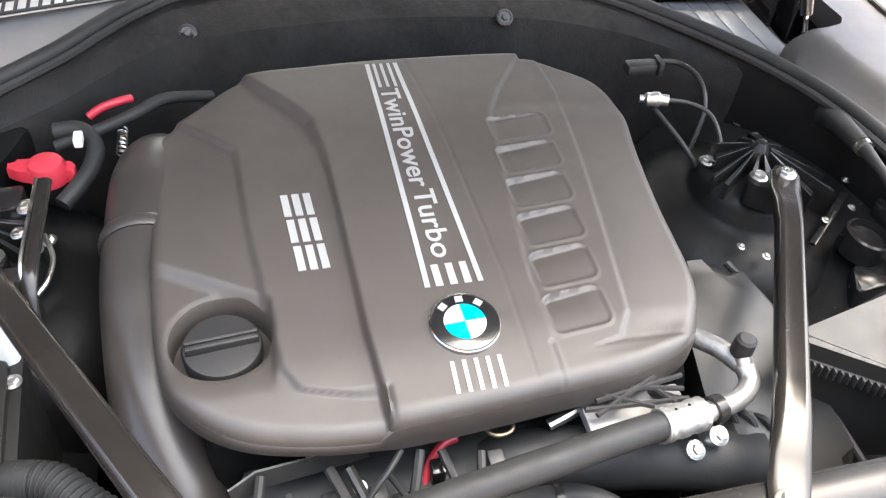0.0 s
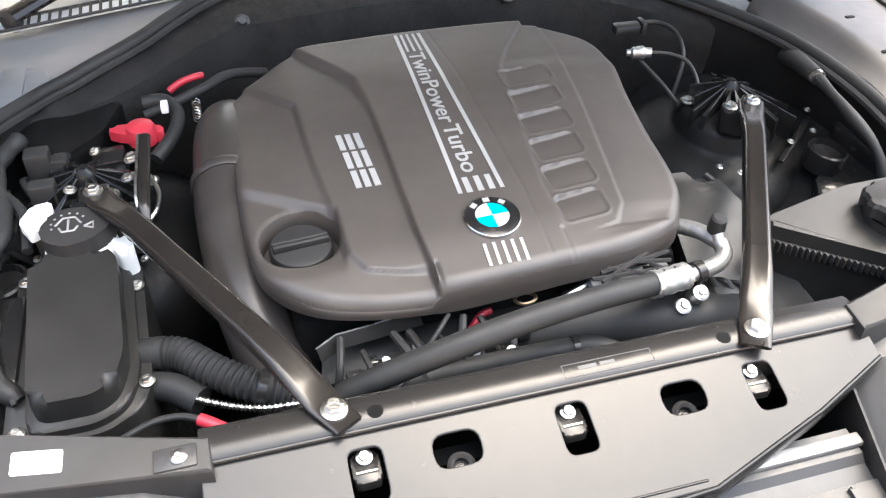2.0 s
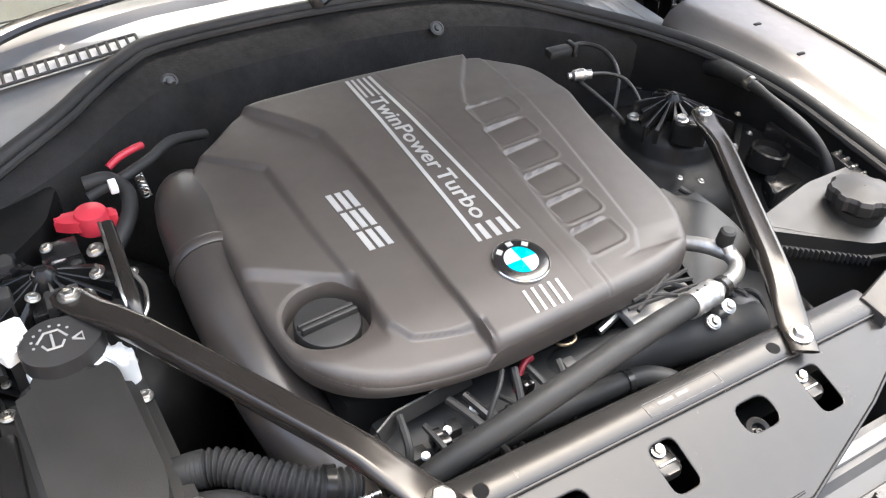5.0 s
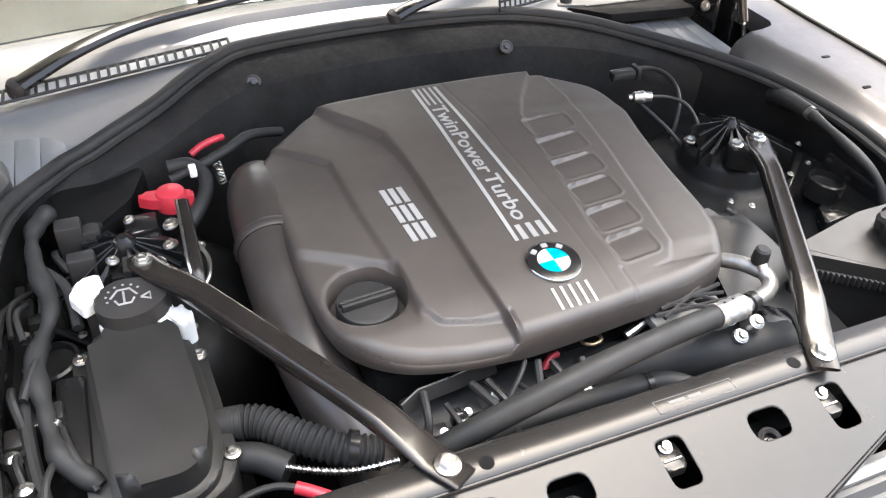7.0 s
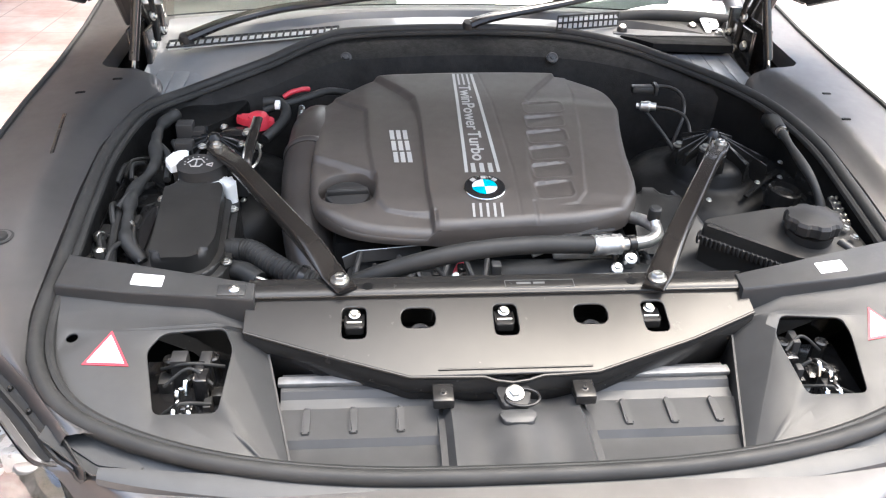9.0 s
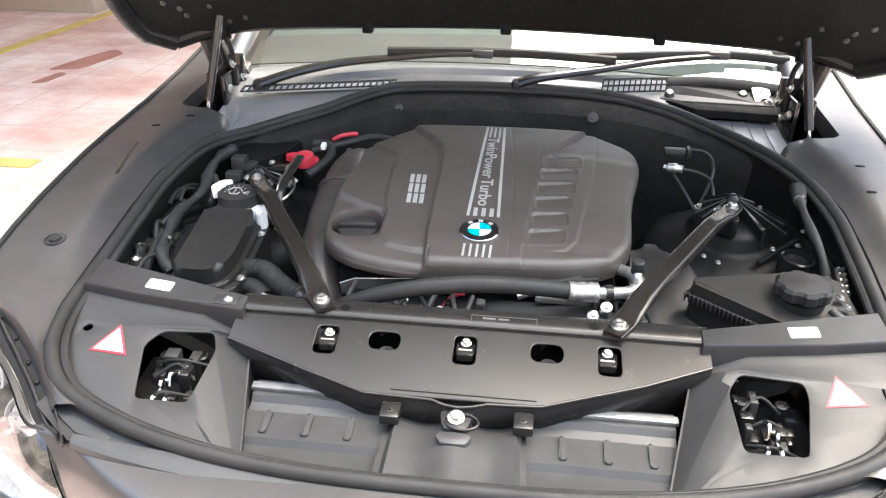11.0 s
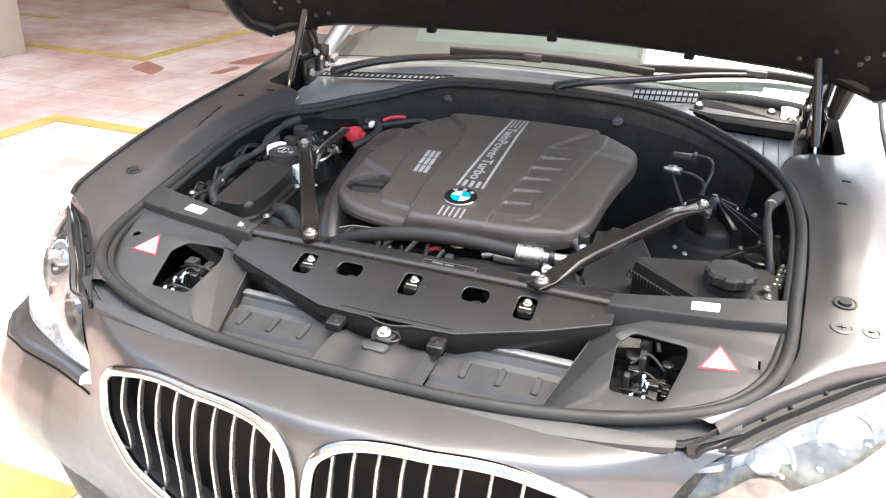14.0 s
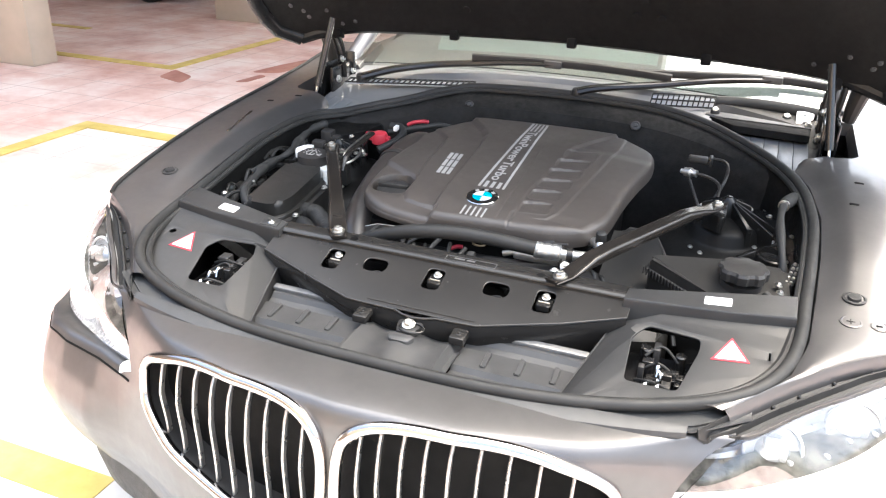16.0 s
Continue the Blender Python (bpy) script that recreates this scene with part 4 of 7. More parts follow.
def brace(foot, head, label):
    ob = thing("strut_brace", foot, label, "brace", "strut braces")
    foot, head = Vector(foot), Vector(head)
    way = (head - foot).normalized()
    sidev = way.cross(Vector((0, 0, 1))).normalized()
    upv = sidev.cross(way)
    bm = bmesh.new()
    rings = []
    total = (head - foot).length
    for d, w, h, lift in ((-0.024, 0.017, 0.003, 0.0), (0.018, 0.020, 0.003, 0.0), (0.045, 0.020, 0.006, 0.004), (0.085, 0.019, 0.013, 0.010), (0.13, 0.0175, 0.0145, 0.012),
                          (total - 0.12, 0.0165, 0.0145, 0.012), (total - 0.07, 0.018, 0.010, 0.008), (total - 0.03, 0.020, 0.0035, 0.002), (total + 0.004, 0.020, 0.003, 0.0), (total + 0.018, 0.013, 0.003, 0.0)):
        p = foot + way * d + upv * lift
        rings.append([bm.verts.new(p + sidev * (w * math.copysign(abs(math.cos(a)) ** 0.6, math.cos(a))) + upv * (h * math.copysign(abs(math.sin(a)) ** 0.8, math.sin(a)) * (1 - 0.30 * math.exp(-(math.cos(a) / 0.3) ** 2) * (h > 0.009)))) for a in (2 * math.pi * k / 20 for k in range(20))])
    for a, b in zip(rings, rings[1:]):
        for k in range(20):
            bm.faces.new((a[k], a[(k + 1) % 20], b[(k + 1) % 20], b[k]))
    bm.faces.new(rings[0][::-1])
    bm.faces.new(rings[-1])
    part("bar", bm, BRACE, ob, split=60)
    part("bolt", hexbolt(foot + upv * 0.003, 0.010, upv), STEEL, ob, "zinc hexagon bolt")
    part("bolt", hexbolt(head + upv * 0.003, 0.009, upv), STEEL, ob, "zinc hexagon bolt")
    return ob


brace(up(0.244, 0.032, 0.018), up(0.498, 0.458, 0.012), "black painted tubular strut brace bolted at both ends")
brace(up(-0.247, 0.042, 0.018), up(-0.500, 0.470, 0.008), "black painted tubular strut brace bolted at both ends")


def pipe(name, pts, r, mat, label, category, **kw):
    return tagged(part(name, tube([up(*p) for p in pts], r, **kw), mat), label, category)


coolant = thing("coolant_hose", up(0, 0.13, -0.06), "thick black rubber coolant hose with aluminium end", "hose")
part("hose", tube([up(*p) for p in ((0.178, 0.139, 0.007), (0.12, 0.126, 0.018), (0.06, 0.111, 0.029), (0.0, 0.100, 0.033), (-0.06, 0.092, 0.030), (-0.12, 0.089, 0.018), (-0.18, 0.093, -0.004), (-0.23, 0.098, -0.030), (-0.275, 0.095, -0.06))], 0.0150, 16), RUBBER, coolant)
part("ferrule", tube([up(0.164, 0.136, 0.009), up(0.176, 0.138, 0.007), up(0.205, 0.143, 0.005), up(0.218, 0.145, 0.004)], lambda t: 0.0172 - 0.003 * (t > 0.92) + 0.0008 * math.sin(t * 30), 20, 6), ALU, coolant, "crimped aluminium ferrule")
for k in range(5):
    for j in range(2):
        a = 0.9 + 0.9 * j
        part("crimp_dot", lathe([(0.0016, -0.001), (0.0016, 0.0004), (0, 0.0004)], up(0.174 + 0.008 * k, 0.1375 + 0.0014 * k - 0.0168 * math.cos(a), 0.0065 - 0.0005 * k + 0.0168 * math.sin(a)), (0, -math.cos(a), math.sin(a)), 8), DARK, coolant)
part("metal_pipe", tube([up(0.215, 0.144, 0.004), up(0.245, 0.150, 0.002), up(0.270, 0.158, 0.000), up(0.287, 0.172, 0.002), up(0.289, 0.192, 0.006)], 0.0110, 14), ALU, coolant, "bent aluminium pipe")
part("clamp", tube([up(0.228, 0.146, 0.003), up(0.240, 0.149, 0.002)], 0.0150, 16), SATIN, coolant)
part("valve_stem", tube([up(0.288, 0.186, 0.006), up(0.287, 0.200, 0.020)], 0.009, 12), ALU, coolant)
part("valve_cap", lathe([(0.011, 0), (0.012, 0.004), (0.011, 0.022), (0.008, 0.025)], up(0.287, 0.200, 0.014), (0, -0.1, 1), 14), RUBBER, coolant, "black ribbed valve cap")
part("branch_pipe", tube([up(0.288, 0.192, 0.004), up(0.277, 0.225, -0.004), up(0.255, 0.262, -0.02), up(0.22, 0.30, -0.04)], 0.0110, 14), ALU, coolant, "bent aluminium pipe")
lower = thing("lower_hose", up(0.0, 0.12, -0.08), "black rubber hose behind the crossmember", "hose")
part("hose", tube([up(*p) for p in ((0.132, 0.086, -0.066), (0.105, 0.104, -0.055), (0.073, 0.116, -0.052), (0.013, 0.120, -0.054), (-0.08, 0.122, -0.057), (-0.15, 0.1215, -0.060), (-0.207, 0.113, -0.062), (-0.26, 0.09, -0.08))], 0.0140, 14), RUBBER, lower)
part("clip", tube([up(0.064, 0.1165, -0.052), up(0.056, 0.117, -0.052)], 0.0155, 14), SATIN, lower, "black hose clip")


# ---------- grilles and headlamps ----------


def kidney(side):
    ob = thing("kidney_grille", (side * 0.23, -0.43, 0.54), "chrome-framed oval grille with upright silver slats", "grille", "front grilles")
    ring = [Vector((side * x, nose_y(x, z) - 0.004, z)) for x, z in KIDNEY_LINE]
    part("chrome_frame", tube(ring, 0.0105, 12, closed=True, smooth=False), FRAMECHROME, ob, "polished chrome surround")
    inner = [(0.23 + (x - 0.23) * 0.965, 0.663 + (z - 0.663) * 0.93) for x, z in KIDNEY_LINE]
    part("shroud", sheet([[Vector((side * x, nose_y(x, z) + d, z)) for x, z in inner] for d in (0.0, 0.055)], closed=True), PLASTIC, ob)
    bm = bmesh.new()
    bm.faces.new([bm.verts.new(Vector((side * x, nose_y(x, z) + 0.055, z))) for x, z in inner])
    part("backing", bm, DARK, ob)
    for x in (0.051, 0.085, 0.123, 0.161, 0.200, 0.243, 0.287, 0.332, 0.381):
        zs = [z for i, (ax, az) in enumerate(inner) for bx, bz in [inner[(i + 1) % len(inner)]] if (ax > x) != (bx > x) for z in [az + (bz - az) * (x - ax) / (bx - ax)]]
        if len(zs) < 2:
            continue
        z0, z1 = min(zs), max(zs)
        rows = []
        for i in range(11):
            z = z0 + (z1 - z0) * i / 10
            xx = x
            y = nose_y(xx, z) - 0.004 + along(((0.0, 0.010), (0.15, 0.007), (0.3, 0.002), (0.45, -0.004), (0.6, -0.008), (0.75, -0.006), (0.9, 0.002), (1.0, 0.008)), i / 10)
            rows.append([Vector((side * (xx + dx), y + dy, z)) for dx, dy in ((-0.0014, 0.012), (-0.0026, 0.005), (-0.0024, 0.001), (0, -0.001), (0.0024, 0.001), (0.0026, 0.005), (0.0014, 0.012))])
        part("slat", sheet(rows), SLAT, ob)
    return ob


FRAMECHROME = material("grille_chrome", (0.46, 0.43, 0.41), (0.56, 0.53, 0.51), (0.14, 0.2), metal=1.0, bump=0.0)
SLAT = material("slat_silver", (0.44, 0.42, 0.39), (0.52, 0.50, 0.47), (0.25, 0.35), metal=0.8, bump=0.0)
for s in (-1, 1):
    kidney(s)

LAMP_TOP = spline([(0.590, -0.238, 0.789), (0.622, -0.236, 0.797), (0.697, -0.156, 0.811), (0.767, -0.090, 0.820), (0.812, -0.045, 0.826), (0.845, -0.008, 0.829), (0.870, 0.018, 0.828), (0.884, 0.036, 0.823)], 6)
LAMP_MID = spline([(0.520, -0.306, 0.709), (0.61, -0.268, 0.714), (0.692, -0.222, 0.728), (0.768, -0.172, 0.750), (0.822, -0.116, 0.770), (0.858, -0.060, 0.780), (0.880, -0.012, 0.790), (0.888, 0.030, 0.806)], 6)
LAMP_LOW = spline([(0.512, -0.312, 0.673), (0.615, -0.277, 0.670), (0.70, -0.240, 0.667), (0.78, -0.199, 0.662), (0.85, -0.150, 0.656), (0.897, -0.095, 0.658), (0.918, -0.035, 0.700), (0.902, 0.034, 0.795)], 6)


def headlamp(side):
    ob = thing("headlamp", (side * 0.7, -0.15, 0.66), "clear headlamp with twin round projectors and silver reflector", "headlamp", "headlamps")

    def flip(p):
        return Vector((side * p.x, p.y, p.z))

    rows = []
    out = Vector((0.45, -0.80, 0.35)).normalized()
    for k in range(9):
        t = k / 8
        rows.append([flip(a.lerp(b, t) + out * 0.012 * math.sin(math.pi * min(t * 1.0, 1)) ** 0.8) for a, b in zip(LAMP_TOP, LAMP_LOW)])
    lens = part("lens", sheet(rows, 0.003), LENS, ob, "clear plastic lens")
    lens.visible_shadow = False
    part("lamp_bowl", sheet([[flip(a.lerp(b, k / 6) - out * (0.012 + 0.05 * math.sin(math.pi * k / 6))) for a, b in zip(LAMP_TOP, LAMP_MID)] for k in range(7)]), BOWL, ob, "pale silver reflector bowl")
    for cx, cy, cz, r in ((0.656, -0.200, 0.750, 0.047), (0.774, -0.120, 0.774, 0.045)):
        mid = Vector((cx, cy + 0.018, cz - 0.004))
        axis = flip(Vector((0.28, -0.90, 0.34)))
        hub = part("projector", lathe([(r * 0.75, -0.05), (r * 0.80, -0.012), (r * 0.62, -0.004), (r * 0.55, 0.006), (r * 0.35, 0.014), (0.0, 0.018)], flip(mid), axis, 36), LENS2, ob, "round projector lens")
        part("light_ring", lathe([(r * 0.90, -0.004), (r * 1.0, -0.002), (r * 1.02, 0.006), (r * 0.93, 0.008), (r * 0.90, 0.0)], flip(mid), axis, 40), RINGWHITE, hub, "pale light ring")
        part("bezel", lathe([(r * 0.80, -0.016), (r * 0.90, -0.006), (r * 0.88, 0.002), (r * 0.82, -0.004)], flip(mid), axis, 40), CHROME, hub)
        w = (flip(mid) + axis.normalized() * 0.012)
        part("reflector_step", block(w.x - r * 0.40, w.x + r * 0.40, w.y - 0.004, w.y + 0.012, w.z - r * 0.30, w.z + r * 0.45, 0.004), BOWL, hub)
    part("lamp_skirt", sheet([[flip(a.lerp(b, 0.50 + 0.5 * k / 5) - out * (0.007 + 0.032 * (1 - k / 5))) for a, b in zip(LAMP_TOP, LAMP_MID)] for k in range(6)], 0.002), DARKLAMP, ob, "dark textured lower lamp cover")
    part("indicator_strip", sheet([[flip(a.lerp(b, k / 4) - out * (0.006 + 0.014 * math.sin(math.pi * k / 4))) for a, b in zip(LAMP_MID, LAMP_LOW)] for k in range(5)], 0.002), STRIP, ob, "broad pale silver indicator strip")
    for k, j in ((12, 0.80), (16, 0.86), (19, 0.78), (23, 0.88), (27, 0.80), (30, 0.88)):
        p = flip(LAMP_TOP[k].lerp(LAMP_MID[k], j) - out * (0.005 + 0.032 * (1 - (j - 0.5) * 2)))
        part("lamp_stud", lathe([(0.0042, -0.006), (0.0042, 0.001), (0.003, 0.003), (0, 0.004)], p, flip(out), 14), BOWL, ob, "small pale stud")
    return ob


STRIP = material("indicator_silver", (0.70, 0.69, 0.67), (0.80, 0.79, 0.77), (0.22, 0.32), metal=0.3, coarse=14, bump=0.0)
RINGWHITE = material("ring_plastic", (0.46, 0.47, 0.47), (0.56, 0.57, 0.57), (0.2, 0.3), bump=0.0)
BOWL = material("lamp_silver", (0.42, 0.42, 0.41), (0.58, 0.58, 0.57), (0.25, 0.4), metal=0.35, coarse=12, bump=0.0)
GUTTER = material("gutter_plastic", (0.020, 0.0196, 0.019), (0.030, 0.029, 0.028), (0.45, 0.6), fine=500, bump=0.1, spec=0.25)
DARKLAMP = material("lamp_grey", (0.030, 0.029, 0.026), (0.13, 0.125, 0.11), (0.5, 0.6), metal=0.0, coarse=38, bump=0.1, spec=0.1)
LEDGE = material("ledge_plastic", (0.028, 0.0285, 0.029), (0.038, 0.0385, 0.039), (0.42, 0.54), fine=600, bump=0.08)
LENS2 = material("projector_glass", (0.36, 0.37, 0.38), (0.50, 0.51, 0.52), (0.08, 0.14), metal=0.6, bump=0.0, coat=1.0)
for s in (-1, 1):
    headlamp(s)
    # channel between wing and headlamp, with its ridge and clips
    outer = [Vector((s * p.x, p.y + 0.003, p.z + 0.003)) for p in LAMP_TOP]
    inner = [up(s * (along(CROWN, y) + 0.004), y, -0.006 + along(SWELL, y)) for y in np.linspace(-0.272, 0.050, len(outer))]
    rows = [[a.lerp(b, k) + Vector((0, 0, d)) for a, b in zip(inner, outer)] for k, d in ((0.0, 0.0), (0.06, -0.016), (0.30, -0.018), (0.36, -0.007), (0.44, -0.006), (0.50, -0.016), (0.72, -0.018), (0.78, -0.004), (0.96, 0.0), (1.0, -0.008))]
    part("gutter", sheet(rows[:8], 0.002), GUTTER, car, "dark grey channel beside the wing", split=25)
    part("lamp_band", sheet(rows[7:], 0.002), PAINT, car, "painted strip above the headlamp", split=25)
    for k in (8, 14, 19, 26, 33):
        part("clip", lathe([(0.0035, -0.01), (0.0035, -0.001), (0.002, 0.001)], inner[k].lerp(outer[k], 0.20) + Vector((0, 0, -0.012)), (0, 0, 1), 10), SATIN, car)

# bonnet lip trim between the seal and the painted nose
TRIM = [(x, -0.318 + 0.048 * min(abs(x) / 0.53, 1.0) ** 2) for x in np.linspace(-0.525, 0.525, 43)]
part("lip_trim", sheet([[up(x, y + d * (1 - 0.55 * (abs(x) / 0.525) ** 6), h) for x, y in TRIM] for d, h in ((0.020, -0.014), (0.012, -0.006), (-0.004, -0.006), (-0.018, -0.010), (-0.022, -0.018))], 0.002), LEDGE, car, "grey plastic trim behind the painted lip")

FRONT = sorted((p.x, p.y) for p in RIMLINE if p.y < -0.12)
ledge = [(x, along(TRIM, max(-0.525, min(0.525, x))) + 0.75 * max(0.0, abs(x) - 0.535), along(FRONT, x)) for x in np.linspace(-0.615, 0.615, 61)]
part("shut_ledge", sheet([[up(x, a + (b - a) * k, h) for x, a, b in ledge] for k, h in ((0.0, -0.012), (0.35, -0.018), (0.7, -0.016), (1.05, -0.010))], 0.002), LEDGE, car, "grey plastic ledge in front of the seal")

for s in (-1, 1):
    part("corner_bracket", raised(prism(rounded([(s * x, y) for x, y in ((0.470, -0.266), (0.530, -0.256), (0.600, -0.206), (0.560, -0.188), (0.500, -0.232))][::s], 0.008), -0.04, -0.014, 0.004)), LEDGE, car, "grey plastic corner bracket")

# wheels in the front arches
for s in (-1, 1):
    wheel = part("wheel", lathe([(0.22, -0.11), (0.31, -0.12), (0.335, -0.09), (0.335, 0.09), (0.31, 0.12), (0.24, 0.115), (0.235, 0.06)], (s * 0.765, 0.42, 0.335), (s, 0, 0), 40), TYRE, car, "black tyre in the front arch")
    part("rim", lathe([(0.235, -0.05), (0.232, 0.10), (0.20, 0.09), (0.06, 0.07), (0.0, 0.075)], (s * 0.765, 0.42, 0.335), (s, 0, 0), 40), ALU, wheel, "silver alloy rim")

# ---------- lower front duct and bonnet catch ----------
duct = thing("air_duct", up(0, -0.2, -0.12), "grey-black plastic radiator air duct with moulded ribs", "air duct")
for s in (-1, 1):
    part("duct_panel", sheet([[up(s * x, y, h) for x in (0.105, 0.16, 0.20, 0.25, 0.33)] for y, h in ((-0.060, -0.065), (-0.092, -0.066), (-0.100, -0.074), (-0.118, -0.078), (-0.122, -0.070), (-0.180, -0.066), (-0.188, -0.074), (-0.215, -0.070), (-0.285, -0.052))], 0.003), GREYPL, duct, split=20)
    for x in (0.16, 0.225, 0.29):
        part("rib", raised(prism(rounded([(s * x - 0.006, -0.172), (s * x + 0.006, -0.172), (s * x + 0.005, -0.126), (s * x - 0.005, -0.126)][::1], 0.003), -0.078, -0.063, 0.004)), GREYPL, duct)
    part("clip_tab", raised(block(s * 0.100 - 0.015, s * 0.100 + 0.015, -0.150, -0.116, -0.050, -0.034, 0.003)), SATIN, duct, "black metal clip")
    part("clip_nut", hexbolt(up(s * 0.100, -0.134, -0.034), 0.004, (0, -0.2, 1)), SATIN, duct)
part("centre_duct", sheet([[up(x, y, h - 0.018 * (abs(x) > 0.09) + 0.006 * math.cos(x * 60)) for x in np.linspace(-0.108, 0.108, 25)] for y, h in ((-0.09, -0.085), (-0.13, -0.062), (-0.16, -0.048), (-0.20, -0.044), (-0.24, -0.043), (-0.29, -0.036))], 0.003), GREYPL, duct)
# black block added as the shade behind the duct
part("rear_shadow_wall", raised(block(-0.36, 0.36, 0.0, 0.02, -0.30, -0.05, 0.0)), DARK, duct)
part("cross_strip", raised(block(-0.335, 0.335, -0.085, -0.070, -0.066, -0.058, 0.002)), DULLSTRIP, duct, "dull bare metal strip")
catch = thing("bonnet_catch", up(0, -0.145, -0.06), "black steel bonnet catch with a zinc bolt", "catch")
part("catch_plate", raised(prism(rounded([(-0.026, -0.12), (-0.018, -0.160), (0.018, -0.160), (0.026, -0.12)], 0.01), -0.05, -0.038, 0.003)), PLASTIC, catch)
part("catch_bolt", hexbolt(up(0, -0.138, -0.036), 0.009, (0, -0.3, 1)), STEEL, catch, "zinc hexagon bolt")
part("catch_ring", tube([up(0.024 * math.cos(a) + 0.010, -0.146 + 0.016 * math.sin(a), -0.036) for a in np.linspace(0, 2 * math.pi, 13)[:-1]], 0.0022, 8, 3, closed=True), SATIN, catch, "thin black loop")
part("catch_tongue", raised(prism(rounded([(-0.028, -0.168), (0.028, -0.168), (0.020, -0.190), (-0.020, -0.190)], 0.008), -0.045, -0.036, 0.003)), GREYPL, catch, "dull grey tongue")

SIDEGLASS = material("tinted_glass", (0.012, 0.014, 0.014), (0.018, 0.020, 0.020), (0.04, 0.08), bump=0.0)
# ---------- bulkhead, cowl, windscreen ----------
half = [(0.0, 1.0, 0.03), (0.25, 0.985, 0.028), (0.40, 0.938, 0.02), (0.50, 0.872, 0.01), (0.62, 0.742, 0.0)]
full = [(-0.63, 0.690, -0.002)] + [(-x, y - 0.008, h - 0.008) for x, y, h in CORNER] + half
run = spline([Vector(p) for p in full], 6)
part("bulkhead", sheet([[up(p.x * k, p.y - d * (1 - (p.x / 0.64) ** 4), p.z + e) for p in run] for k, d, e in ((1.0, 0.006, -0.004), (0.998, 0.045, -0.008), (0.996, 0.085, -0.025), (0.994, 0.10, -0.07), (0.99, 0.105, -0.20), (0.985, 0.11, -0.45))]), FELT, car, "black felt-lined bulkhead")
for x in (-0.264, 0.236):
    clip = lathe([(0.014, -0.004), (0.014, 0.002), (0.0105, 0.004), (0.010, 0.002), (0.006, 0.002), (0.005, 0.006), (0, 0.007)], up(x, 0.897, 0.006), (0, -0.75, 0.66), 24)
    part("bulkhead_clip", clip, GREYPL, car, "round plastic fixing clip")


def rear_y(x):
    if x < -0.1:
        return along([(0.1, 0.995)] + [(a, b) for a, b, _ in CORNER[::-1]] + [(0.66, 0.66), (0.75, 0.64)], -x)
    return along([(0, 1.0), (0.25, 0.99), (0.40, 0.945), (0.50, 0.88), (0.62, 0.76), (0.66, 0.68), (0.75, 0.66)], abs(x))


def glass_foot(x):
    """The foot of the windscreen."""
    return Vector((x, 1.115 - 0.05 * x * x, 1.035 - 0.05 * x * x))


for s in (-1, 1):
    rows = []
    for k in range(31):
        x = s * k * 0.72 / 30
        foot = glass_foot(x)
        y0 = rear_y(x) + 0.013
        h0 = along([(0, 0.034), (0.25, 0.03), (0.4, 0.02), (0.62, 0.0), (0.75, -0.004)], abs(x))
        a = up(x, y0, h0)
        rib = -0.02 * (x > 0.44)
        rows.append([a + Vector((0, 0, -0.012)), a + Vector((0, 0.004, 0)), a.lerp(foot, 0.35) + Vector((0, 0, rib - 0.008)), a.lerp(foot, 0.6) + Vector((0, 0, rib - 0.010)), a.lerp(foot, 0.72) + Vector((0, 0, 0.0)), foot + Vector((0, -0.004, -0.012)), foot + Vector((0, 0.02, -0.015))])
    part("cowl_panel", sheet(rows if s < 0 else rows[:19]), COWL, car, "grey plastic cowl panel with moulded ribs", split=20)
    if s > 0:
        part("cowl_end", sheet(rows[18:]), PLASTIC, car, "black plastic end of the cowl", split=20)
    # lattice of the air intake
    x0, x1 = (-0.675, -0.285)
    a0, a1 = (up(x0, 0.912, 0.040), up(x1, 1.005, 0.040)) if s < 0 else (Vector((0.262, 0.990, 1.034)), Vector((0.433, 1.052, 1.030)))
    wide = Vector((0, -0.034, -0.006)) if s < 0 else Vector((-0.004, -0.016, -0.030))
    nn = 24 if s < 0 else 12
    part("intake_pan", sheet([[a0 + Vector((0, 0.006, -0.008)), a1 + Vector((0, 0.006, -0.008))], [a0 + wide + Vector((0, 0.006, -0.008)), a1 + wide + Vector((0, 0.006, -0.008))]], 0.002), COWLPALE, car, "pale panel below the intake lattice")
    for k in range(nn + 1):
        p = a0.lerp(a1, k / nn)
        part("lattice_bar", tube([p, p + wide], 0.0027 if s < 0 else 0.0021, 6, smooth=False), RUBBER, car)
    for k in ((0, 2) if s < 0 else (0, 1, 2)):
        part("lattice_rail", tube([a0 + wide * (k / 2), a1 + wide * (k / 2)], 0.0026, 6, smooth=False), RUBBER, car)

# shelf above the ribbed panel, with its studs and clips
SHELFGREY = material("shelf_plastic", (0.075, 0.077, 0.08), (0.10, 0.102, 0.106), (0.45, 0.6), fine=600, bump=0.1, spec=0.3)
SHELF = [(0.470, 0.985), (0.688, 0.978), (0.700, 1.085), (0.405, 1.075), (0.412, 1.005)]
part("cowl_shelf", prism(SHELF, 0.972, 0.990, 0.004), SHELFGREY, car, "grey cowl shelf with plastic studs")
part("shelf_front", prism([(0.490, 0.918), (0.686, 0.898), (0.690, 0.980), (0.425, 0.990), (0.452, 0.960)], 0.968, 0.988, 0.004), DARK, car, "black front edge of the cowl shelf")
part("shelf_step", prism([(0.462, 0.975), (0.690, 0.966), (0.690, 0.972), (0.462, 0.981)], 0.984, 0.9915, 0.002), PLASTIC, car)
